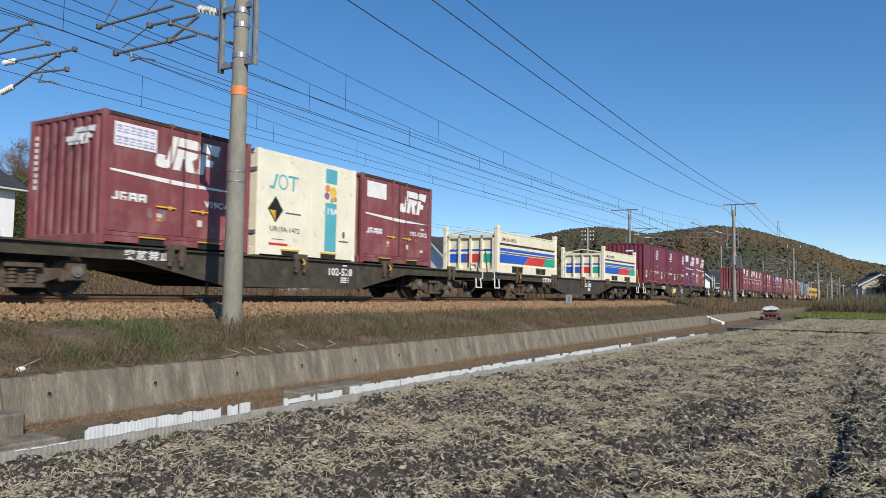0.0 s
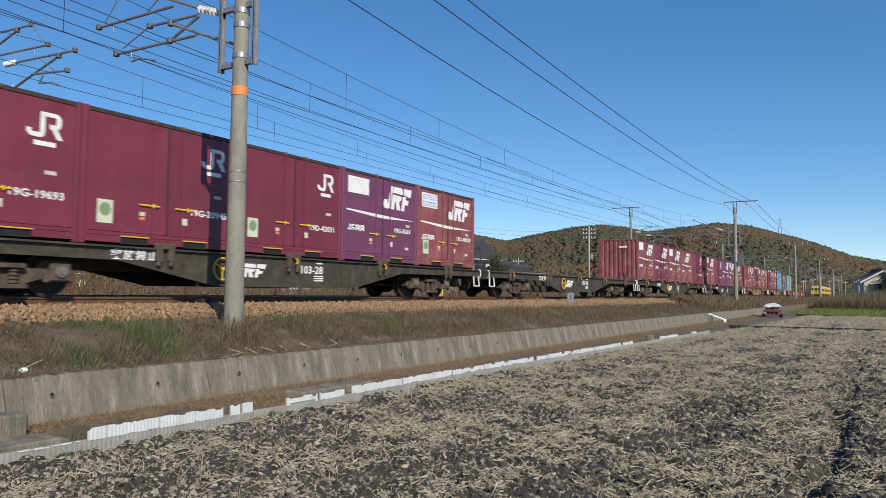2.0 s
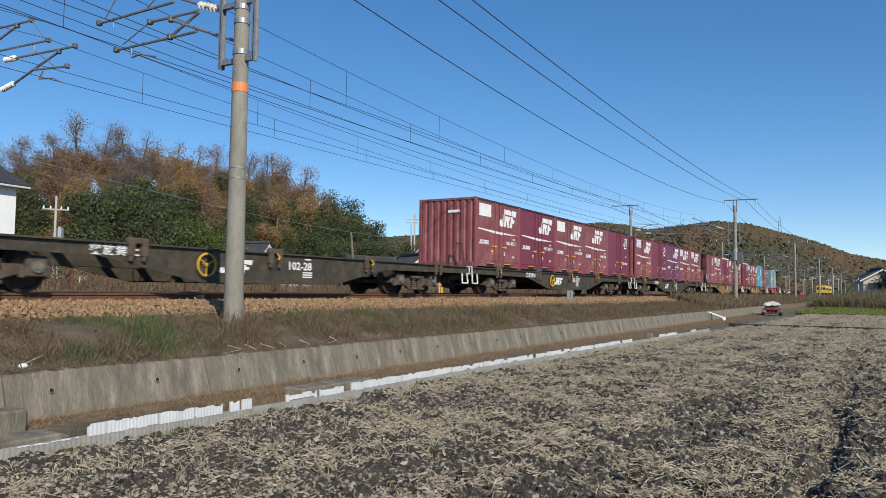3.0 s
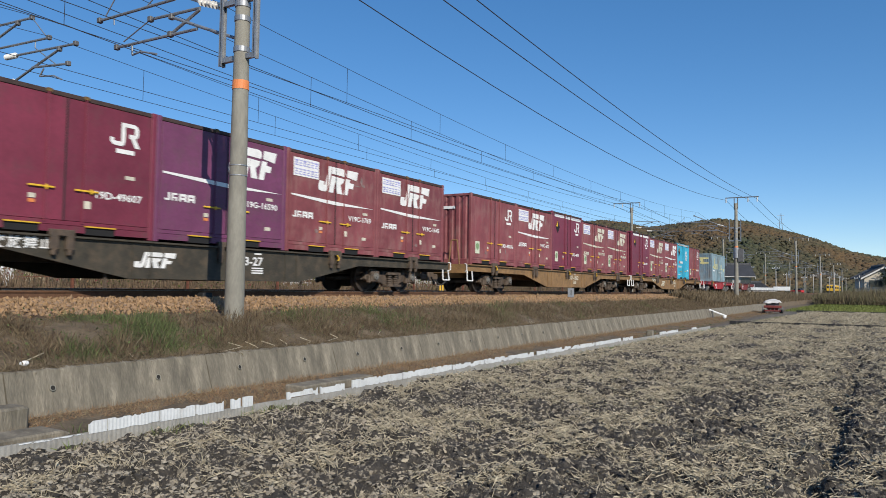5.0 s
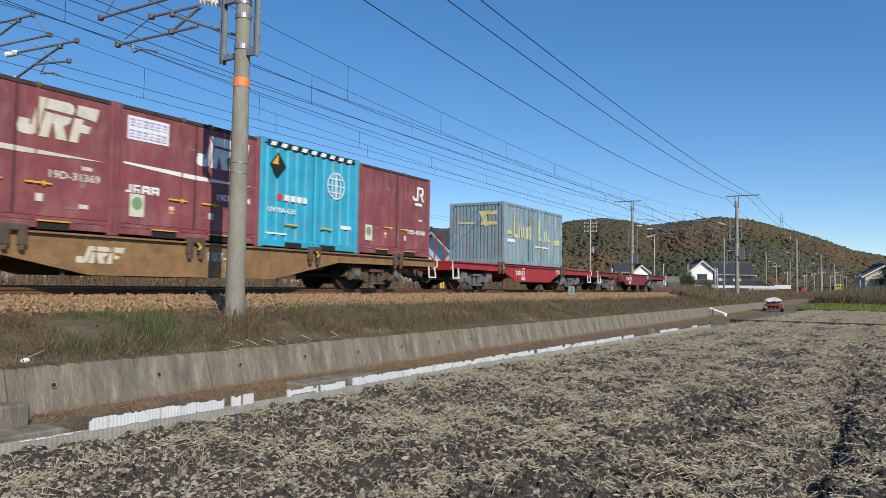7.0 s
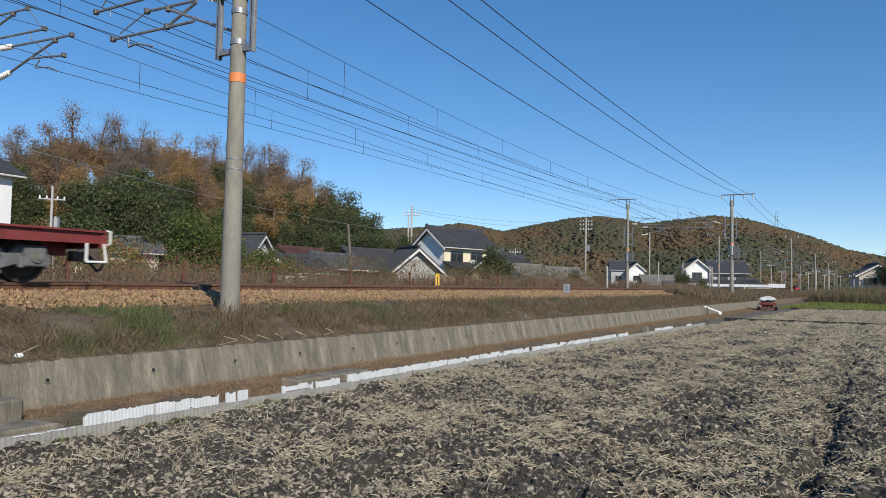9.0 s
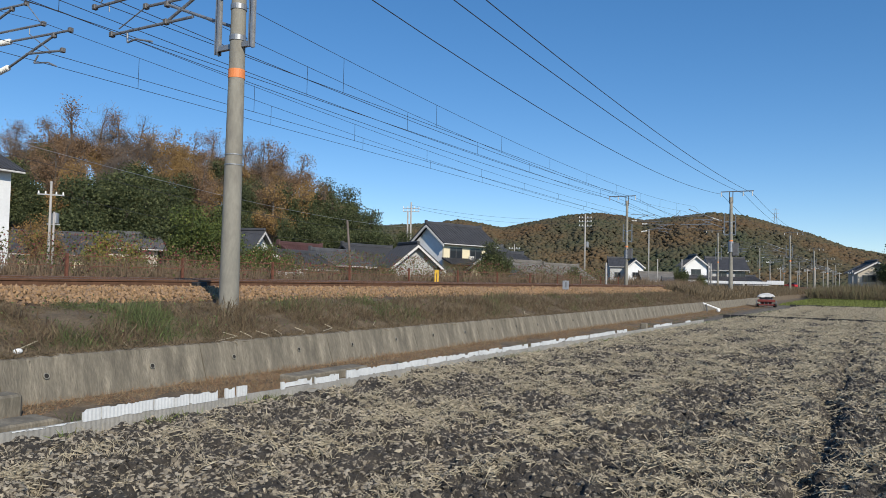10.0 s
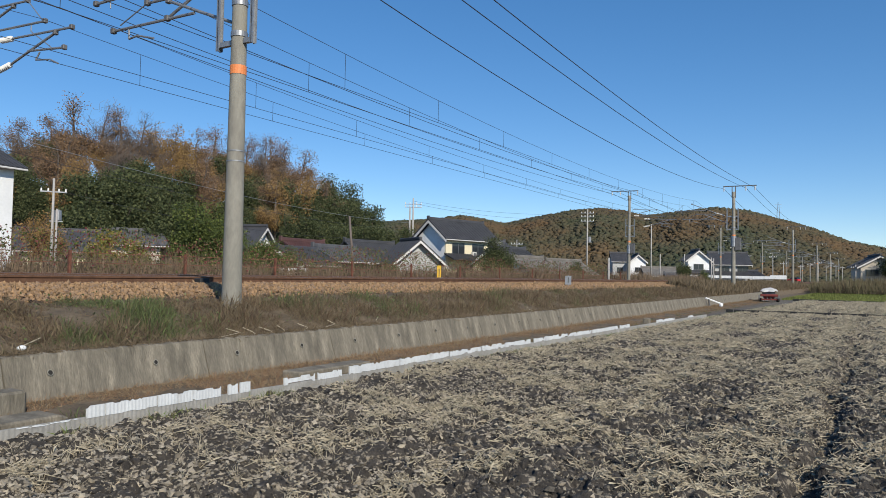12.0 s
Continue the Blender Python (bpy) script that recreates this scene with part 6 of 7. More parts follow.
for az in (57.6, 56.4, 55.2, 54.0, 52.9, 51.8, 57.0, 55.0, 53.2):
    grow("dark", az, 90 + tr_rnd.uniform(-3, 3), tr_rnd.uniform(0.95, 1.1))
for az in (34.0, 35.0, 36.2, 37.2, 38.4, 39.4, 40.4, 41.6, 43.0, 46.0, 47.4):
    grow("dark", az, 91 + tr_rnd.uniform(-2, 2), tr_rnd.uniform(0.62, 0.8))
for az, r, s in ((49.6, 58, 0.88), (48.6, 60, 0.85), (47.8, 58, 0.7), (50.6, 59, 0.6), (44.9, 48, 0.42), (43.9, 48, 0.40), (46.0, 47, 0.42), (42.9, 49, 0.36)):
    grow("green", az, r, s)
for az, r, s in ((60.3, 66, 0.5), (59.7, 72, 0.55)):
    grow("ochre", az, r, s)
tree("yellow", at(55.6, 56), 1.15, tr_rnd, 1.1)
tree("yellow", at(54.2, 56), 1.0, tr_rnd, 1.1)
for az, r, s, k in ((26.4, 70, 0.5, "dark"), (27.0, 72, 0.42, "green"), (33.6, 105, 0.8, "dark"), (32.9, 108, 0.75, "dark"), (-1.5, 150, 1.1, "dark"), (35.2, 60, 0.28, "green"), (34.6, 62, 0.25, "green"), (12.4, 120, 0.4, "dark"), (11.0, 118, 0.35, "green"), (23.2, 80, 0.3, "green"), (20.5, 88, 0.3, "dark")):
    tree(k, at(az, r), s, tr_rnd)

# ---- weeds and fence beyond the far track ----
p = np.stack([2 + 120 * rs.uniform(0, 1, 60000) ** 1.5, 22.2 + rs.uniform(0, 1, 60000) ** 1.3 * 4.5, np.full(60000, 0.7)], 1)
hh = rs.uniform(0.45, 1.75, len(p)) * (0.85 + 0.5 * patch(p, 0.25, 8.0))
p[:, 2] += 0
scatter("dry_reeds", *BLADE, p, np.stack([0.02 + p[:, 0] / 2500, np.full(len(p), 0.3), hh], 1), rs, material("dry_reed", (0.22, 0.16, 0.10), 0.9, vary=0.3, per_island=0.4, island_to=(0.14, 0.095, 0.06)), "dry brown weeds and reeds beside the railway", "weeds", tilt=0.2)
p = np.stack([2 + 70 * rs.uniform(0, 1, 46000) ** 1.3, 22.0 + rs.uniform(0, 1, 46000) * 4, 0.9 + rs.uniform(0, 1, 46000) ** 0.8 * 2.0], 1)
q = patch(p, 0.35, 6.0)
p, q = p[q > -0.2], q[q > -0.2]
p[:, 2] = np.minimum(p[:, 2], 1.8 + 1.6 * (q + 0.2) * 2.2)
third = rs.randint(0, 10, len(p))
for nm, lo, hi, mat, lab in (("hedge_leaves", 0, 5, LEAF["green"], "green and yellow leaves of the trackside hedge"), ("hedge_red_leaves", 5, 7, material("red_leaf", (0.14, 0.022, 0.025), 0.7, vary=0.3, per_island=0.4), "dark red leaves of the trackside hedge"), ("hedge_brown_leaves", 7, 10, LEAF["rust"], "brown leaves of the trackside hedge")):
    sel = (third >= lo) & (third < hi)
    scatter(nm, *LEAFQUAD, p[sel], rs.uniform(0.03, 0.085, int(sel.sum())), rs, mat, lab, "hedge", jitter=0.3, tilt=1.0)
fence = thing("trackside_fence", "rusty post and wire fence beside the railway", "fence")
RUST = material("rusty_post", (0.16, 0.06, 0.035), 0.85, vary=0.3, scale=5)
fx = [5.2, 9.3, 13.7, 18.2, 22.9, 28.2, 33.5, 39.0, 44.5, 50, 55.5, 61, 66.5, 72]
for x in fx:
    part("post", Shape().box(x - 0.04, x + 0.04, 21.96, 22.04, 0.7, 2.1), RUST, fence)
for z in (1.35, 1.7, 2.02):
    part("fence_wire", wire([(fx[0], 22, z), (fx[-1], 22, z)], 0.012), RUST, fence)

# bushes past the end of the field
p = np.array([[*at(a, d).xy, 0.2] for a, d in zip(rs.uniform(-3, 3.9, 42000), rs.uniform(98, 135, 42000))])
p = p[p[:, 1] < 8.6 + 0.02 * p[:, 0]]
hh = rs.uniform(0.4, 1.9, len(p)) * (0.8 + 0.7 * patch(p, 0.12, 3.0)) * np.clip(1.25 - (p[:, 1] - 1) / 14, 0.5, 1.2)
scatter("dry_thicket", *BLADE, p, np.stack([np.full(len(p), 0.05), np.full(len(p), 0.5), np.maximum(hh, 0.3)], 1), rs, material("dry_thicket_stem", (0.19, 0.14, 0.08), 0.9, vary=0.3, per_island=0.4, island_to=(0.10, 0.095, 0.045)), "dense brown thicket at the end of the fields", "thicket", tilt=0.3)
p = strip(22000, 46, 130, 8.4, 11.2, 1.2)
scatter("far_bank_grass", *BLADE, p, np.stack([np.full(len(p), 0.05), np.full(len(p), 0.4), rs.uniform(0.2, 0.6, len(p))], 1), rs, GRASS_DRY, "brown grass along the distant bank", "grass", tilt=0.3)
p = np.stack([64 + 50 * rs.uniform(0, 1, 26000), -6 + 12.5 * rs.uniform(0, 1, 26000), np.zeros(26000)], 1)
p = p[p[:, 1] < 6.8 - (p[:, 0] - 68) * 0.01]
scatter("green_crop", *BLADE, p, np.stack([np.full(len(p), 0.05), np.full(len(p), 0.3), rs.uniform(0.08, 0.24, len(p))], 1), rs, material("young_crop", (0.15, 0.175, 0.035), 0.8, vary=0.2, per_island=0.35), "bright green young crop in the next field", "crop", tilt=0.3)


# ---- houses ----
TILE = material("dark_roof_tiles", (0.062, 0.062, 0.066), 0.55, vary=0.2, scale=1.2, bump=0.02, bump_scale=9)
TILE_GREY = material("grey_roof_tiles", (0.095, 0.095, 0.10), 0.6, vary=0.2, scale=1.2, bump=0.02, bump_scale=9)
TILE_RED = material("red_brown_roof", (0.095, 0.045, 0.04), 0.65, vary=0.2, scale=1.2)
TIN = material("pale_tin_roof", (0.17, 0.155, 0.135), 0.85, vary=0.2, scale=0.8)
PLASTER = {
    "white": material("white_plaster", (0.78, 0.78, 0.76), 0.85, vary=0.06, scale=0.6),
    "cream": material("cream_plaster", (0.72, 0.64, 0.44), 0.85, vary=0.06, scale=0.6),
    "grey": material("grey_plaster", (0.42, 0.42, 0.40), 0.85, vary=0.1, scale=0.6),
    "wood": material("dark_wood_wall", (0.05, 0.04, 0.034), 0.8, vary=0.25, scale=1.5, stretch=(3, 3, 0.4)),
    "beige": material("beige_plaster", (0.50, 0.45, 0.37), 0.85, vary=0.08, scale=0.6),
}
GLASS = material("dark_window_glass", (0.03, 0.035, 0.04), 0.08, vary=0.1)
TRIM = material("pale_trim", (0.62, 0.60, 0.56), 0.6, vary=0.1)


def window(parent, x, z, w, h, y=0.0):
    wf = part("window", Shape().box(x - 0.06, x + w + 0.06, y - 0.07, y + 0.02, z - 0.06, z).box(x - 0.06, x + w + 0.06, y - 0.07, y + 0.02, z + h, z + h + 0.06).box(x - 0.06, x, y - 0.07, y + 0.02, z, z + h).box(x + w, x + w + 0.06, y - 0.07, y + 0.02, z, z + h).box(x + w / 2 - 0.03, x + w / 2 + 0.03, y - 0.05, y + 0.02, z, z + h), BOGIE_GREY, parent, "dark window with metal frame")
    for a, b in ((x, x + w / 2 - 0.03), (x + w / 2 + 0.03, x + w)):
        part("pane", Shape().box(a, b, y - 0.025, y - 0.005, z, z + h), GLASS, wf)


def roof_slope(parent, x0, x1, y0, z0, y1, z1, mat, rows=True):
    """One roof slope from its eave (y0, z0) to its ridge (y1, z1), with rolled tile rows."""
    d = Vector((0, y1 - y0, z1 - z0)).normalized()
    up = Vector((0, -d.z, d.y)) if d.y > 0 else Vector((0, d.z, -d.y))
    s = Shape()
    a, b = Vector((0, y0, z0)), Vector((0, y1, z1))
    vs = []
    for x in (x0, x1):
        for q in (a, b, b + up * 0.14, a + up * 0.14):
            vs.append((x, q.y, q.z))
    s.add(vs, [(0, 1, 2, 3), (7, 6, 5, 4), (0, 4, 5, 1), (1, 5, 6, 2), (2, 6, 7, 3), (3, 7, 4, 0)])
    base = part("roof", s, mat, parent)
    if rows:
        s = Shape()
        n = max(2, int((x1 - x0) / 0.3))
        for i in range(n + 1):
            x = x0 + (x1 - x0) * i / n
            p, q = a + up * 0.15, b + up * 0.15
            s.tube((x, p.y, p.z), (x, q.y, q.z), 0.055, 0.055, 4, caps=False)
        tagged(part("tiling", s, mat, base), kind="stuff")
    return up


def house(name, label, bearing, dist, turn, w, d, base, eave, ridge, wall, roof, windows=(), ridge_along="x", over=0.7, gable_wall=None, trim=True, skirt=None, rows=True):
    """A gabled house; x runs along its front, which faces -y before it is turned. Heights are absolute."""
    o = at(bearing, dist, 0)
    eave, ridge = eave - 0.0085 * dist, ridge - 0.0085 * dist
    windows = [(x, z - 0.0085 * dist, ww, hh) for x, z, ww, hh in windows]
    skirt = (skirt[0] - 0.0085 * dist, skirt[1]) if skirt else None
    h = thing(name, label, "house", Matrix.Translation(o) @ Matrix.Rotation(radians(turn), 4, "Z"), group="houses beyond the railway")
    wm = PLASTER[wall]
    gm = PLASTER[gable_wall or wall]
    t = 0.2
    if ridge_along == "x":
        part("front_wall", Shape().box(0, w, 0, t, base, eave), wm, h)
        part("back_wall", Shape().box(0, w, d - t, d, base, eave), wm, h)
        for x in (0, w - t):
            s = Shape()
            a = [(t + 0.002, base), (d - t - 0.002, base), (d - t - 0.002, eave), (d / 2, ridge - 0.12), (t + 0.002, eave)]
            s.add([(x, y, z) for y, z in a] + [(x + t, y, z) for y, z in a], [(0, 1, 2, 3, 4), (9, 8, 7, 6, 5)] + [(i, (i + 1) % 5, 5 + (i + 1) % 5, 5 + i) for i in range(5)])
            part("gable_wall", s, gm, h)
        k = (ridge - eave) / (d / 2)
        roof_slope(h, -over, w + over, -over, eave - k * over, d / 2, ridge, roof, rows)
        roof_slope(h, -over, w + over, d + over, eave - k * over, d / 2, ridge, roof, rows)
        part("ridge_cap", Shape().box(-over, w + over, d / 2 - 0.17, d / 2 + 0.17, ridge + 0.05, ridge + 0.42), roof, h, bevel=0.06)
        for x in (-over, w + over):
            part("ridge_end", Shape().box(x - 0.1, x + 0.1, d / 2 - 0.22, d / 2 + 0.22, ridge, ridge + 0.55), roof, h, bevel=0.05)
            if trim:
                for y in (-over, d + over):
                    s = Shape()
                    s.add([(x - 0.05, y, eave - k * over - 0.3), (x + 0.05, y, eave - k * over - 0.3), (x + 0.05, d / 2, ridge - 0.3), (x - 0.05, d / 2, ridge - 0.3), (x - 0.05, y, eave - k * over), (x + 0.05, y, eave - k * over), (x + 0.05, d / 2, ridge), (x - 0.05, d / 2, ridge)],
                          [(0, 1, 2, 3), (4, 7, 6, 5), (0, 4, 5, 1), (3, 2, 6, 7), (0, 3, 7, 4), (1, 5, 6, 2)])
                    part("barge_board", s, TRIM, h)
        part("gutter", Shape().tube((-over, -over - 0.06, eave - k * over + 0.02), (w + over, -over - 0.06, eave - k * over + 0.02), 0.06, 0.06, 6), TRIM, h)
    else:
        s = Shape()
        a = [(0, base), (w, base), (w, eave), (w / 2, ridge - 0.12), (0, eave)]
        part("gable_wall", Shape().prism(a, 0, t), gm, h)
        part("gable_wall", Shape().prism(a, d - t, d), gm, h)
        for x in (0, w - t):
            part("side_wall", Shape().box(x, x + t, t + 0.002, d - t - 0.002, base, eave), wm, h)
        k = (ridge - eave) / (w / 2)
        for x0 in (-over, w + over):
            s = Shape()
            z0 = eave - k * over
            nrm = 0.14
            xs = (x0, w / 2)
            s.add([(x0, -over, z0), (w / 2, -over, ridge), (w / 2, -over, ridge + nrm), (x0, -over, z0 + nrm), (x0, d + over, z0), (w / 2, d + over, ridge), (w / 2, d + over, ridge + nrm), (x0, d + over, z0 + nrm)],
                  [(0, 1, 2, 3), (7, 6, 5, 4), (0, 4, 5, 1), (1, 5, 6, 2), (2, 6, 7, 3), (3, 7, 4, 0)])
            base_roof = part("roof", s, roof, h)
            if rows:
                s = Shape()
                n = max(2, int(d / 0.35))
                for i in range(n + 1):
                    y = -over + (d + 2 * over) * i / n
                    s.tube((x0, y, z0 + nrm), (w / 2, y, ridge + nrm), 0.05, 0.05, 4, caps=False)
                tagged(part("tiling", s, roof, base_roof), kind="stuff")
            if trim:
                part("barge_board", Shape().prism([(x0, z0 - 0.28), (w / 2, ridge - 0.28), (w / 2, ridge), (x0, z0)], -over - 0.06, -over - 0.002), TRIM, h)
        part("ridge_cap", Shape().box(w / 2 - 0.17, w / 2 + 0.17, -over, d + over, ridge + 0.1, ridge + 0.42), roof, h, bevel=0.06)
    for x, z, ww, hh in windows:
        window(h, x, z, ww, hh)
    if skirt:
        z, out = skirt
        roof_slope(h, -0.3, w + 0.3, -out, z, 0, z + out * 0.42, roof, rows)
    return h


main = house("farmhouse", "two-storey cream house with dark tiled gable roof", 30.6, 85, -14, 8.7, 5.0, 0.5, 6.75, 8.7, "cream", TILE, windows=((1.1, 4.5, 2.0, 1.45), (4.6, 4.5, 2.0, 1.45), (2.0, 1.4, 1.8, 1.6), (5.2, 1.4, 2.4, 1.6)), gable_wall="white", skirt=(3.95, 1.6), over=0.55)
ac = part("air_conditioner", Shape().box(4.3, 4.95, -0.42, -0.05, 3.63, 4.33), TRIM, main, "pale air-conditioner box", bevel=0.03)
part("fan", Shape().tube((4.62, -0.425, 3.98), (4.62, -0.44, 3.98), 0.24, 0.24, 14), BOGIE_GREY, ac)
part("balcony_rail", Shape().box(1.2, 3.6, -0.3, -0.25, 3.63, 3.7).box(1.2, 1.25, -0.3, 0, 3.3, 3.7).box(3.55, 3.6, -0.3, 0, 3.3, 3.7), BOGIE_GREY, main)
house("annex", "grey plastered annex with steep dark gable roof", 34.6, 76, -33, 5.2, 4.0, 0.5, 3.6, 5.7, "grey", TILE, ridge_along="y")
house("shed", "dark wooden shed with tiled gable roof", 37.0, 80, -8, 6.6, 5, 0.5, 3.7, 5.6, "wood", TILE, trim=False)
house("cottage", "low cottage with dark roof and red ridge", 41.9, 62, 6, 4.3, 4, 0.6, 2.9, 3.9, "wood", TILE, windows=((0.8, 1.3, 1.4, 1.0), (2.5, 1.3, 1.2, 1.0)))
house("cottage", "low cottage with red-brown roof", 42.0, 74, 0, 5.2, 4, 0.6, 4.2, 5.2, "wood", TILE_RED, trim=False)
house("cottage", "low dark cottage with grey tiled roof", 39.2, 70, -4, 4.8, 5, 0.6, 3.4, 4.5, "wood", TILE_GREY, trim=False)
house("gabled_house", "white gabled house among the trees", 45.7, 84, 14, 4.6, 6, 0.8, 5.2, 7.2, "white", TILE, ridge_along="y")
house("white_building", "tall white plastered storehouse with tiled eaves", 64.6, 50, 5, 3.05, 6, 0.6, 8.1, 9.5, "white", TILE, over=0.5, rows=True, trim=False)
house("long_house", "long low house with dark tiled roof", 61.0, 74, -32, 5.6, 5, 0.6, 3.9, 5.4, "cream", TILE)
house("long_house", "long low house with grey tiled roof", 55.9, 84, -25, 5.6, 5, 0.6, 5.0, 6.3, "beige", TILE_GREY)
house("village_house", "village house with worn grey roof", 26.9, 100, -8, 6.6, 6, 0.6, 5.7, 7.2, "grey", TILE_GREY, trim=False)
house("village_house", "low village house with dark tiled roof", 25.2, 84, -10, 5.8, 6, 0.6, 3.6, 5.4, "cream", TILE, windows=((0.6, 1.2, 1.5, 1.5), (3.2, 1.2, 1.5, 1.5)))
house("village_house", "low village house with pale tin roof", 23.9, 78, -12, 5.0, 5, 0.6, 2.9, 4.1, "white", TIN, rows=False, trim=False)
house("village_house", "low barn with pale tin roof", 21.4, 105, -14, 7.4, 5, 0.6, 3.2, 4.7, "beige", TIN, rows=False, trim=False)
house("village_house", "white gabled village house with dark roof", 16.3, 150, -65, 3.1, 6, 0.6, 6.2, 7.5, "white", TILE, ridge_along="y", windows=((1.0, 4.0, 1.2, 0.9),), over=0.35)
house("village_house", "grey wing of a village house with dark roof", 17.6, 152, -65, 3.0, 5, 0.6, 6.2, 7.8, "grey", TILE, windows=((0.9, 3.8, 1.1, 1.1),), trim=False, over=0.3)
house("village_house", "low shed with grey tin roof", 15.0, 140, -65, 4.9, 6, 0.6, 3.4, 4.6, "grey", TIN, rows=False, trim=False)
house("village_house", "low white outbuilding with tiled roof", 13.3, 135, -65, 2.6, 5, 0.6, 2.5, 3.5, "white", TILE_GREY, trim=False)
house("village_house", "two-storey house with grey gable and dark roof", 12.1, 145, -66, 3.9, 6, 0.6, 6.6, 8.2, "white", TILE, ridge_along="y", windows=((1.1, 4.6, 1.7, 1.0),), skirt=(3.8, 1.4), over=0.5)
house("village_house", "dark two-storey house with tiled roofs", 10.2, 148, -66, 6.0, 6, 0.6, 6.0, 7.9, "grey", TILE, windows=((0.8, 3.9, 1.8, 1.3), (4.2, 3.9, 1.8, 1.3)), skirt=(3.6, 1.6))
house("village_house", "low dark house with long tiled roof", 7.9, 155, -28, 5.5, 5, 0.6, 3.3, 4.6, "wood", TILE, trim=False)
house("village_house", "beige house with brown roof beyond the fields", 0.8, 150, -78, 6.0, 8, 0.3, 5.9, 7.6, "beige", TILE, ridge_along="y", windows=((0.8, 4.0, 2.0, 1.1),))
rail_white = thing("guard_wall", "low white painted guard wall", "wall", kind="structure")
for i in range(23):
    v = at(13.5 - i * 0.36, 142)
    part("panel", Shape().box(v.x - 0.15, v.x + 0.15, v.y - 0.43, v.y + 0.43, 1.8, 2.3 + 0.2 * (i > 19)), PLASTER["white"], rail_white, bevel=0.02)
for az, dist, w in ((42.4, 47, 2.6), (13.9, 120, 3.4)):
    v = at(az, dist)
    lw = thing("garden_wall", "low white garden wall seen through the weeds", "wall", Matrix.Translation((v.x, v.y, 0)), kind="structure")
    part("panel", Shape().box(-w / 2, w / 2, -0.08, 0.08, 0.5, 1.75), PLASTER["white"], lw, bevel=0.02)

# ---- utility poles ----
UPOLE = material("utility_pole_concrete", (0.38, 0.36, 0.33), 0.8, vary=0.12, scale=2)
WOODPOLE = material("wood_pole", (0.15, 0.12, 0.10), 0.9, vary=0.2, scale=3, stretch=(2, 2, 0.3))


def utility_pole(bearing, dist, top, arms=(0.25, 0.8), can=None, r=0.15, lean=0.0, mat=None, span=0.9):
    v = at(bearing, dist, 0)
    top -= 0.0085 * dist
    can = can and can - 0.0085 * dist
    u = thing("utility_pole", "slim grey utility pole with cross-arms and insulators" if arms else "plain slim pole standing by itself", "utility pole", Matrix.Translation(v) @ pose(0, 0, 0, 0, 0, bearing + 90), group="utility poles of the village")
    mat = mat or UPOLE
    part("pole", Shape().tube((0, 0, 0.3), (lean, 0, top), r, r * 0.65, 10), mat, u, smooth=True)
    for a in arms:
        z = top - a - 0.3
        x = lean * z / top
        part("cross_arm", Shape().box(x - span, x + span, -0.2, -0.1, z - 0.045, z + 0.045), STEEL, u)
        for dx in (-span + 0.08, -span * 0.4, span * 0.4, span - 0.08):
            part("insulator", Shape().tube((x + dx, -0.15, z + 0.045), (x + dx, -0.15, z + 0.25), 0.07, 0.05, 7), INSULATOR, u)
    if can:
        part("transformer", Shape().tube((-0.35, -0.25, can), (-0.35, -0.25, can + 0.75), 0.27, 0.27, 12).tube((-0.35, -0.25, can + 0.75), (-0.35, -0.25, can + 0.82), 0.2, 0.1, 12), STEEL, u, "grey can transformer")
        part("transformer_bracket", Shape().box(-0.7, 0.2, -0.3, -0.1, can - 0.12, can - 0.04), STEEL, u)
    return u


utility_pole(59.25, 62, 8.75, arms=(0.7,), can=5.6, r=0.12)
utility_pole(59.0, 60, 6.3, arms=(), r=0.1)
utility_pole(33.25, 95, 12.3, arms=(0.5, 0.9), span=1.1)
utility_pole(33.5, 95, 11.0, arms=(), r=0.15)
utility_pole(19.55, 118, 13.4, arms=(0.3, 0.9, 1.6), can=8.2, span=1.0)
utility_pole(37.7, 52, 6.0, arms=(), r=0.11, lean=0.5, mat=WOODPOLE)
utility_pole(25.0, 115, 8.2, arms=(0.4,), r=0.1)
for az, dist, top in ((14.76, 120, 11.2), (14.1, 130, 6.9), (12.35, 128, 6.8), (10.45, 118, 5.9), (10.3, 121, 5.9), (17.9, 70, 4.0), (3.4, 190, 8.0), (1.1, 150, 6.0), (6.3, 170, 8.6), (8.0, 165, 8.6), (5.6, 210, 8.4), (3.9, 240, 9.0), (2.6, 230, 9.2), (4.5, 260, 9), (2.9, 300, 10), (2.3, 290, 10), (1.9, 310, 10)):
    utility_pole(az, dist, top, arms=() if az > 9 else (0.3,), r=0.12, span=0.8)
lines = thing("village_wires", "thin pale and dark village power lines", "overhead wire", kind="structure")
for a, b, d, m in (((66, 40, 8.6), (33.25, 95, 9.0), 0.9, STEEL), ((66, 40, 7.9), (33.25, 95, 8.2), 1.0, WIRE), ((33.25, 95, 11.9), (19.55, 118, 12.8), 0.8, WIRE), ((33.25, 95, 11.6), (19.55, 118, 12.2), 1.0, WIRE), ((59.25, 62, 7.9), (33.25, 95, 7.2), 1.4, WIRE), ((19.55, 118, 12.8), (2.6, 230, 9), 2.0, WIRE)):
    part("power_line", wire(sag(at(a[0], a[1], a[2] - 0.0085 * a[1]), at(b[0], b[1], b[2] - 0.0085 * b[1]), d), 0.016), m, lines)


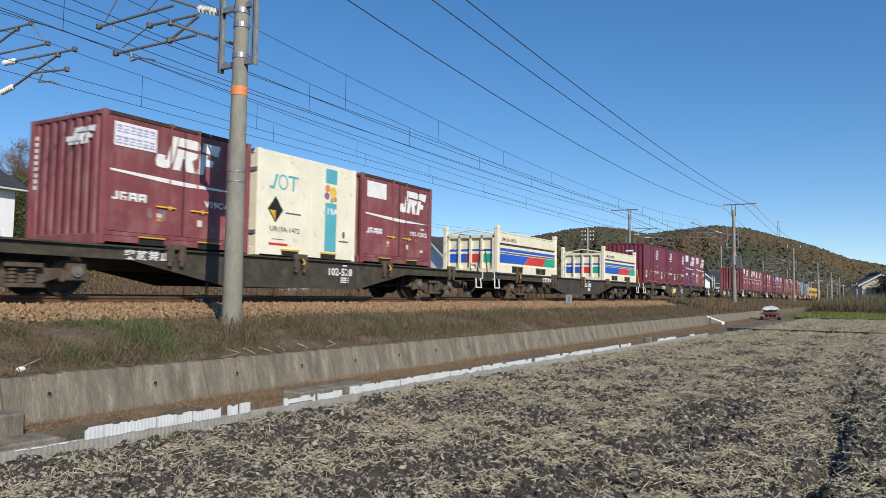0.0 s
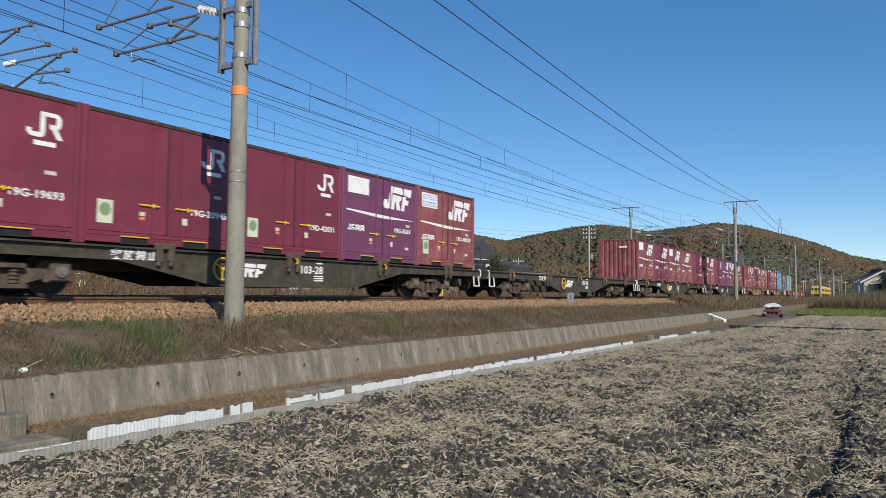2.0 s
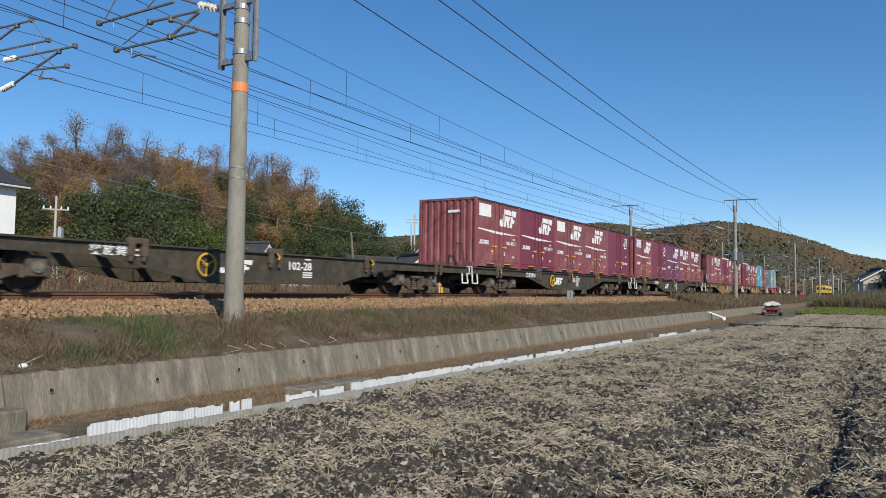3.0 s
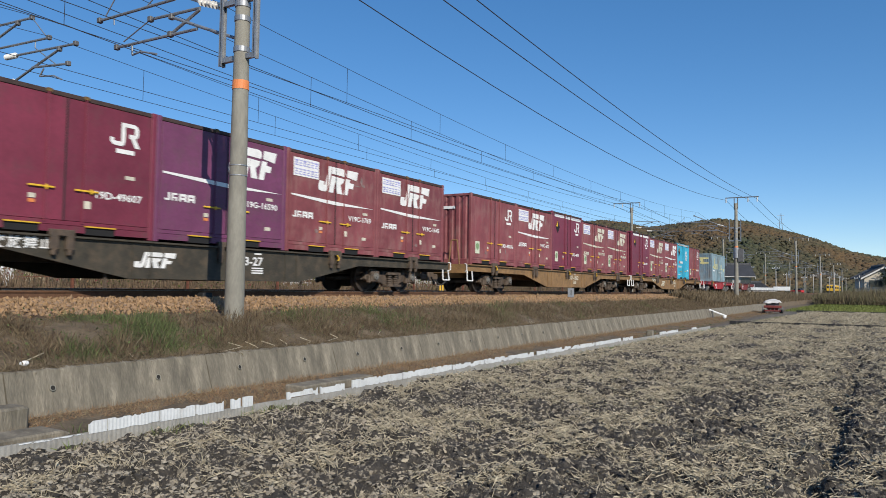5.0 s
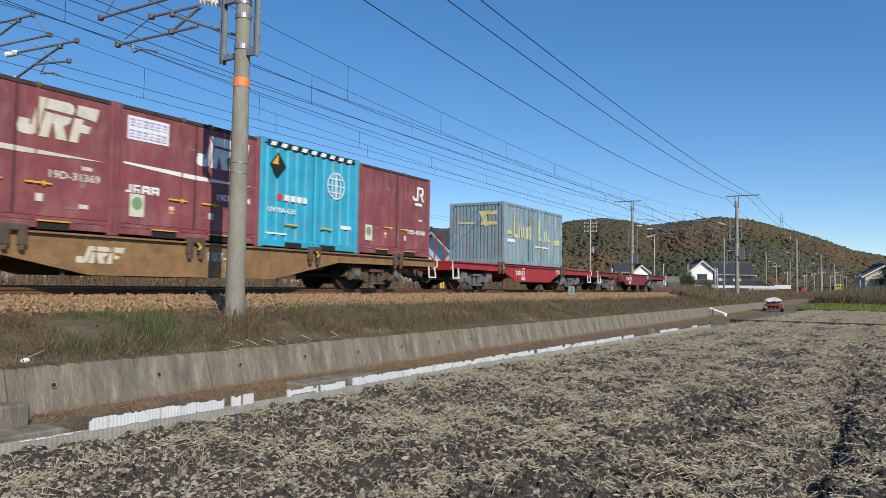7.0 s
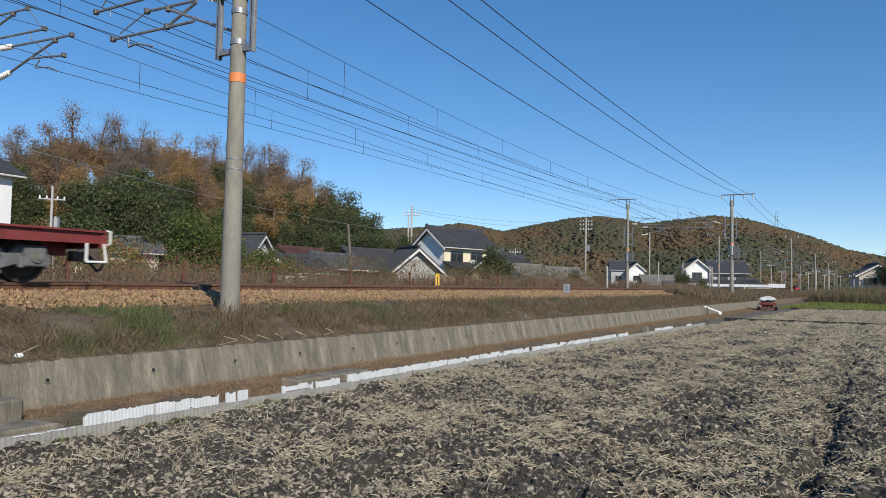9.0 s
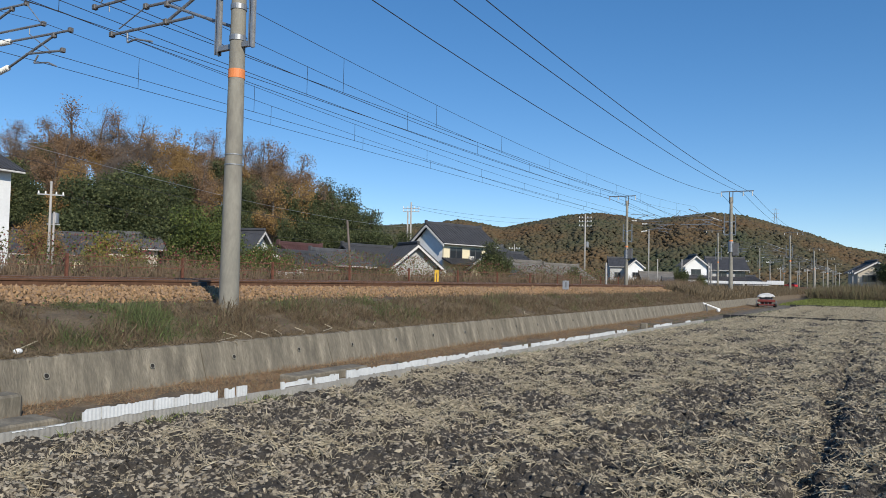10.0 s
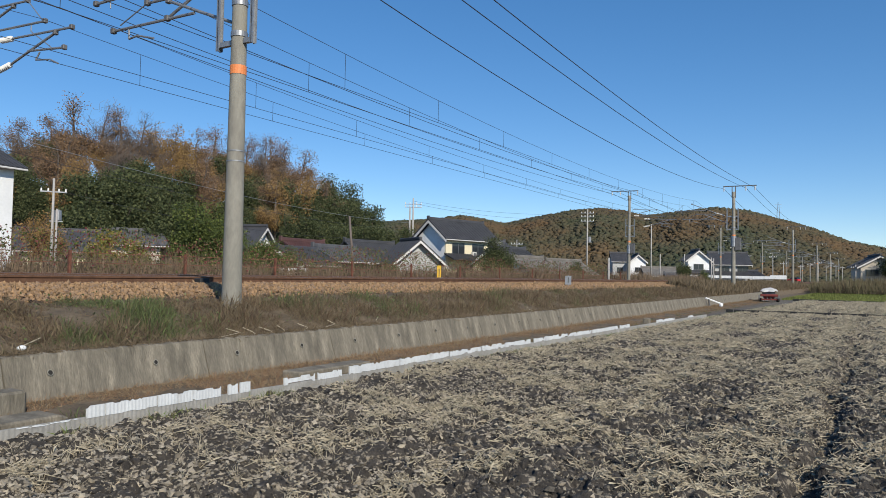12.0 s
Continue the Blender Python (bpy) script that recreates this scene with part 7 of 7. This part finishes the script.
# ---- small things along the field and the line ----
def tractor():
    t = thing("rice_tractor", "small red farm machine under a pale tarpaulin", "farm machine", pose(58.3, 6.7, 0.0, 0, 0, 8) @ Matrix.Scale(0.62, 4))
    red = material("red_machine_paint", (0.17, 0.03, 0.024), 0.6, vary=0.2)
    part("chassis", Shape().box(-1.2, 1.2, -0.6, 0.6, 0.35, 0.75), red, t, bevel=0.05)
    part("cutter_bar", Shape().box(-1.5, -1.2, -0.95, 0.95, 0.62, 0.9).box(-1.5, -1.3, -0.9, 0.9, 0.2, 0.35), red, t, bevel=0.04)
    for y in (-0.95, 0.95):
        part("track_unit", Shape().prism([(-1.0, 0.12), (-0.85, 0.0), (0.85, 0.0), (1.0, 0.12), (0.85, 0.4), (-0.85, 0.4)], y - 0.18, y + 0.18), GREY_RUBBER, t, bevel=0.04)
        part("side_wheel", Shape().tube((-1.3, y * 1.05, 0.45), (-1.3, y * 1.2, 0.45), 0.32, 0.32, 14), STEEL_DARK, t)
    for y in (-0.6, -0.2, 0.2, 0.6):
        part("tine", Shape().tube((-1.45, y, 0.05), (-1.2, y, 0.6), 0.05, 0.05, 6), STEEL_DARK, t)
    part("body", Shape().box(-1.0, 1.0, -0.7, 0.7, 0.75, 1.2), STEEL_DARK, t, bevel=0.08)
    s = Shape()
    n, k = 9, 9
    for i in range(n):
        for j in range(k):
            x, y = -1.3 + 2.6 * i / (n - 1), -0.95 + 1.9 * j / (k - 1)
            e = max(abs(x) / 1.3, abs(y) / 0.95)
            s.v.append((x, y, 1.60 - 0.42 * e ** 3 + 0.2 * noise.noise((x * 1.7, y * 1.9, 5))))
    s.f += [(i * k + j, (i + 1) * k + j, (i + 1) * k + j + 1, i * k + j + 1) for i in range(n - 1) for j in range(k - 1)]
    part("tarpaulin", s, material("tarpaulin", (0.60, 0.58, 0.54), 0.7, vary=0.12), t, "pale crumpled tarpaulin", smooth=True)


tractor()
edge = thing("field_edging", "low dark plastic edging across the field", "edging", kind="structure")
em = Shape().box(-0.02, 0.02, -0.16, 0.16, -0.05, 0.15).mesh("edging_board", GREY_RUBBER, bevel=0.008)
for i in range(46):
    part("edging_board", em, GREY_RUBBER, edge).matrix_basis = pose(36.5 + 0.03 * i + 0.02 * (i % 3), 5.9 - i * 0.34, 0.0, 0, 0, 2 * math.sin(i * 3.1))
part("far_edging", Shape().box(63.9, 63.96, -8, 5.6, -0.05, 0.12), GREY_RUBBER, edge)

gate = thing("sluice_pipe", "white leaning pipe of a water gate", "pipe")
part("pipe", Shape().pipe([(42.6, 8.15, 0.50), (43.0, 7.3, 0.16)], 0.045, 10), PLASTER["white"], gate)
part("pipe_foot", Shape().ball((43.0, 7.4, 0.12), 0.11, 8, 5), PLASTER["white"], gate)
part("prop", Shape().pipe([(42.65, 8.0, 0.45), (42.7, 7.95, 0.0)], 0.05), STEEL_DARK, gate)
weir = thing("concrete_post", "short dark concrete post by the drain", "post")
part("post", Shape().box(23.0, 23.2, 6.1, 6.3, 0, 0.28), CONCRETE, weir, bevel=0.02)

sign = thing("track_sign", "small grey numbered board beside the track", "sign", pose(28.7, 11.0, 1.1, 0, 0, -70))
part("stake", Shape().box(-0.02, 0.02, -0.02, 0.02, 0.0, 0.5), STEEL, sign)
part("board", Shape().box(-0.13, 0.13, -0.03, -0.015, 0.12, 0.48), STEEL, sign, "pale square board")
part("mark", Shape().box(-0.015, 0.03, -0.034, -0.03, 0.2, 0.42), BOGIE_GREY, sign)
ysign = thing("yellow_sign", "yellow warning board on a fence post", "sign", pose(36.3, 21.9, 0.95, 0, 0, -58))
part("board", Shape().box(-0.12, 0.12, -0.03, -0.01, 0.1, 1.1), YELLOW, ysign)
part("print", Shape().box(-0.02, 0.03, -0.034, -0.03, 0.2, 0.9), BOGIE, ysign)
part("stake", Shape().box(-0.04, 0.04, 0.0, 0.06, -0.2, 1.1), RUST, ysign)

block = thing("concrete_block", "weathered pale concrete block against the wall", "concrete block")
part("block", Shape().box(2.5, 4.27, 7.5, 7.8, 0.0, 0.27), CONCRETE, block, bevel=0.025)
slab = thing("drain_slab", "worn concrete slab over the drain", "concrete slab")
part("slab", Shape().prism([(2.2, -0.04), (4.25, -0.04), (4.4, 0.03), (4.3, 0.08), (2.2, 0.08)], 6.95, 7.36), CONCRETE, slab, bevel=0.02)
slab2 = thing("drain_slab", "grey concrete slab lying along the drain", "concrete slab")
part("slab", Shape().box(7.9, 9.6, 7.05, 7.4, -0.03, 0.11), CONCRETE, slab2, bevel=0.02)
box = thing("rail_bond_box", "black box fixed beside the rail", "track box")
part("cover", Shape().box(10.76, 11.02, 12.5, 12.72, 1.2, 1.36), GREY_RUBBER, box, bevel=0.02)
litter = thing("litter", "crumpled white plastic litter on the bank", "litter")
part("bag", Shape().ball((4.75, 8.5, 0.60), 0.045, 7, 5, 1.3, 0.8, 0.7), PLASTER["white"], litter)
stick_rnd = random.Random(12)
for i in range(14):
    x, y = 3 + 18 * stick_rnd.random() ** 1.2, 8.46 + stick_rnd.random() * 0.25
    st = thing("dry_stick", "dry pale twig at the wall's top edge", "twig", group="twigs on the wall's edge")
    z = ground_z(x, y) + 0.02
    part("twig", Shape().pipe([(x, y, z + 0.05), (x + stick_rnd.uniform(-0.3, 0.3), y - 0.1, z - 0.02), (x + stick_rnd.uniform(-0.4, 0.4), y - 0.2, z - stick_rnd.uniform(0.05, 0.3))], 0.007, 5), STRAW, st)
car = thing("parked_car", "small bright red car parked in the village", "car", pose(168, 14.5, 1.3, 0, 0, 60) @ Matrix.Scale(0.7, 4))
cm = material("red_car_paint", (0.5, 0.02, 0.02), 0.3, vary=0.05)
part("body", Shape().prism([(-1.8, 0.3), (1.8, 0.3), (1.85, 0.8), (1.1, 0.9), (-1.75, 0.95)], -0.75, 0.75), cm, car, bevel=0.06)
part("cabin", Shape().prism([(-1.6, 0.95), (0.9, 0.92), (0.4, 1.45), (-1.3, 1.45)], -0.68, 0.68), GLASS, car, bevel=0.05)
for x in (-1.15, 1.2):
    for y in (-0.72, 0.72):
        part("wheel", Shape().tube((x, y - 0.08, 0.3), (x, y + 0.08, 0.3), 0.3, 0.3, 14), GREY_RUBBER, car)

# ---- the yellow local train on the far track, driving away ----
TRAIN_YELLOW = material("yellow_train_paint", (0.72, 0.42, 0.03), 0.45, vary=0.06, scale=1.2)
TRAIN_ROOF = material("grey_train_roof", (0.20, 0.20, 0.20), 0.7, vary=0.15)
LOCALS = []
for i in range(3):
    c = thing("railcar", "yellow electric railcar with dark windows", "railway carriage", group="cars of the yellow local train")
    prof = [(-1.42, 0.95), (1.42, 0.95), (1.46, 1.6), (1.42, 3.2), (1.2, 3.5), (-1.2, 3.5), (-1.42, 3.2), (-1.46, 1.6)]
    s = Shape()
    n = len(prof)
    s.add([(0.2, y, z) for y, z in prof] + [(19.7, y, z) for y, z in prof], [tuple(range(n)), tuple(range(2 * n - 1, n - 1, -1))] + [(k, n + k, n + (k + 1) % n, (k + 1) % n) for k in range(n)])
    part("body", s, TRAIN_YELLOW, c)
    part("roof", Shape().box(0.3, 19.6, -1.18, 1.18, 3.5, 3.62).box(4, 6.5, -0.8, 0.8, 3.6, 3.85).box(12, 14.5, -0.8, 0.8, 3.6, 3.85), TRAIN_ROOF, c, bevel=0.05)
    for k in range(7):
        part("window", Shape().box(1.6 + k * 2.5, 3.2 + k * 2.5, -1.47, -1.44, 1.85, 2.65), GLASS, c)
    for y in (-0.95, 0.0, 0.95):
        part("end_window", Shape().box(0.16, 0.2, y - 0.36, y + 0.36, 2.05, 2.9), GLASS, c)
    for x in (3.2, 16.7):
        part("bogie", Shape().box(x - 1.5, x + 1.5, -1.1, 1.1, 0.25, 0.8), BOGIE, c, bevel=0.05)
        for dx in (-1.05, 1.05):
            for y in (-0.566, 0.566):
                part("wheel", Shape().tube((x + dx, y - 0.06, 0.43), (x + dx, y + 0.06, 0.43), 0.43, 0.43, 14), WHEEL, c)
    LOCALS.append((c, 211 + i * 20.0))


def motions():
    for ob, u0, z in MOVERS:
        walk(ob, [(0, pose(u0, YC, z)), (6, pose(u0 - 6 * V, YC, z)), (12, pose(u0 - 12 * V, YC, z))])
    for ob, x0 in LOCALS:
        walk(ob, [(0, pose(x0, YF, ZR)), (6, pose(x0 + 6 * 27, YF, ZR)), (12, pose(x0 + 12 * 27, YF, ZR))])


motions()
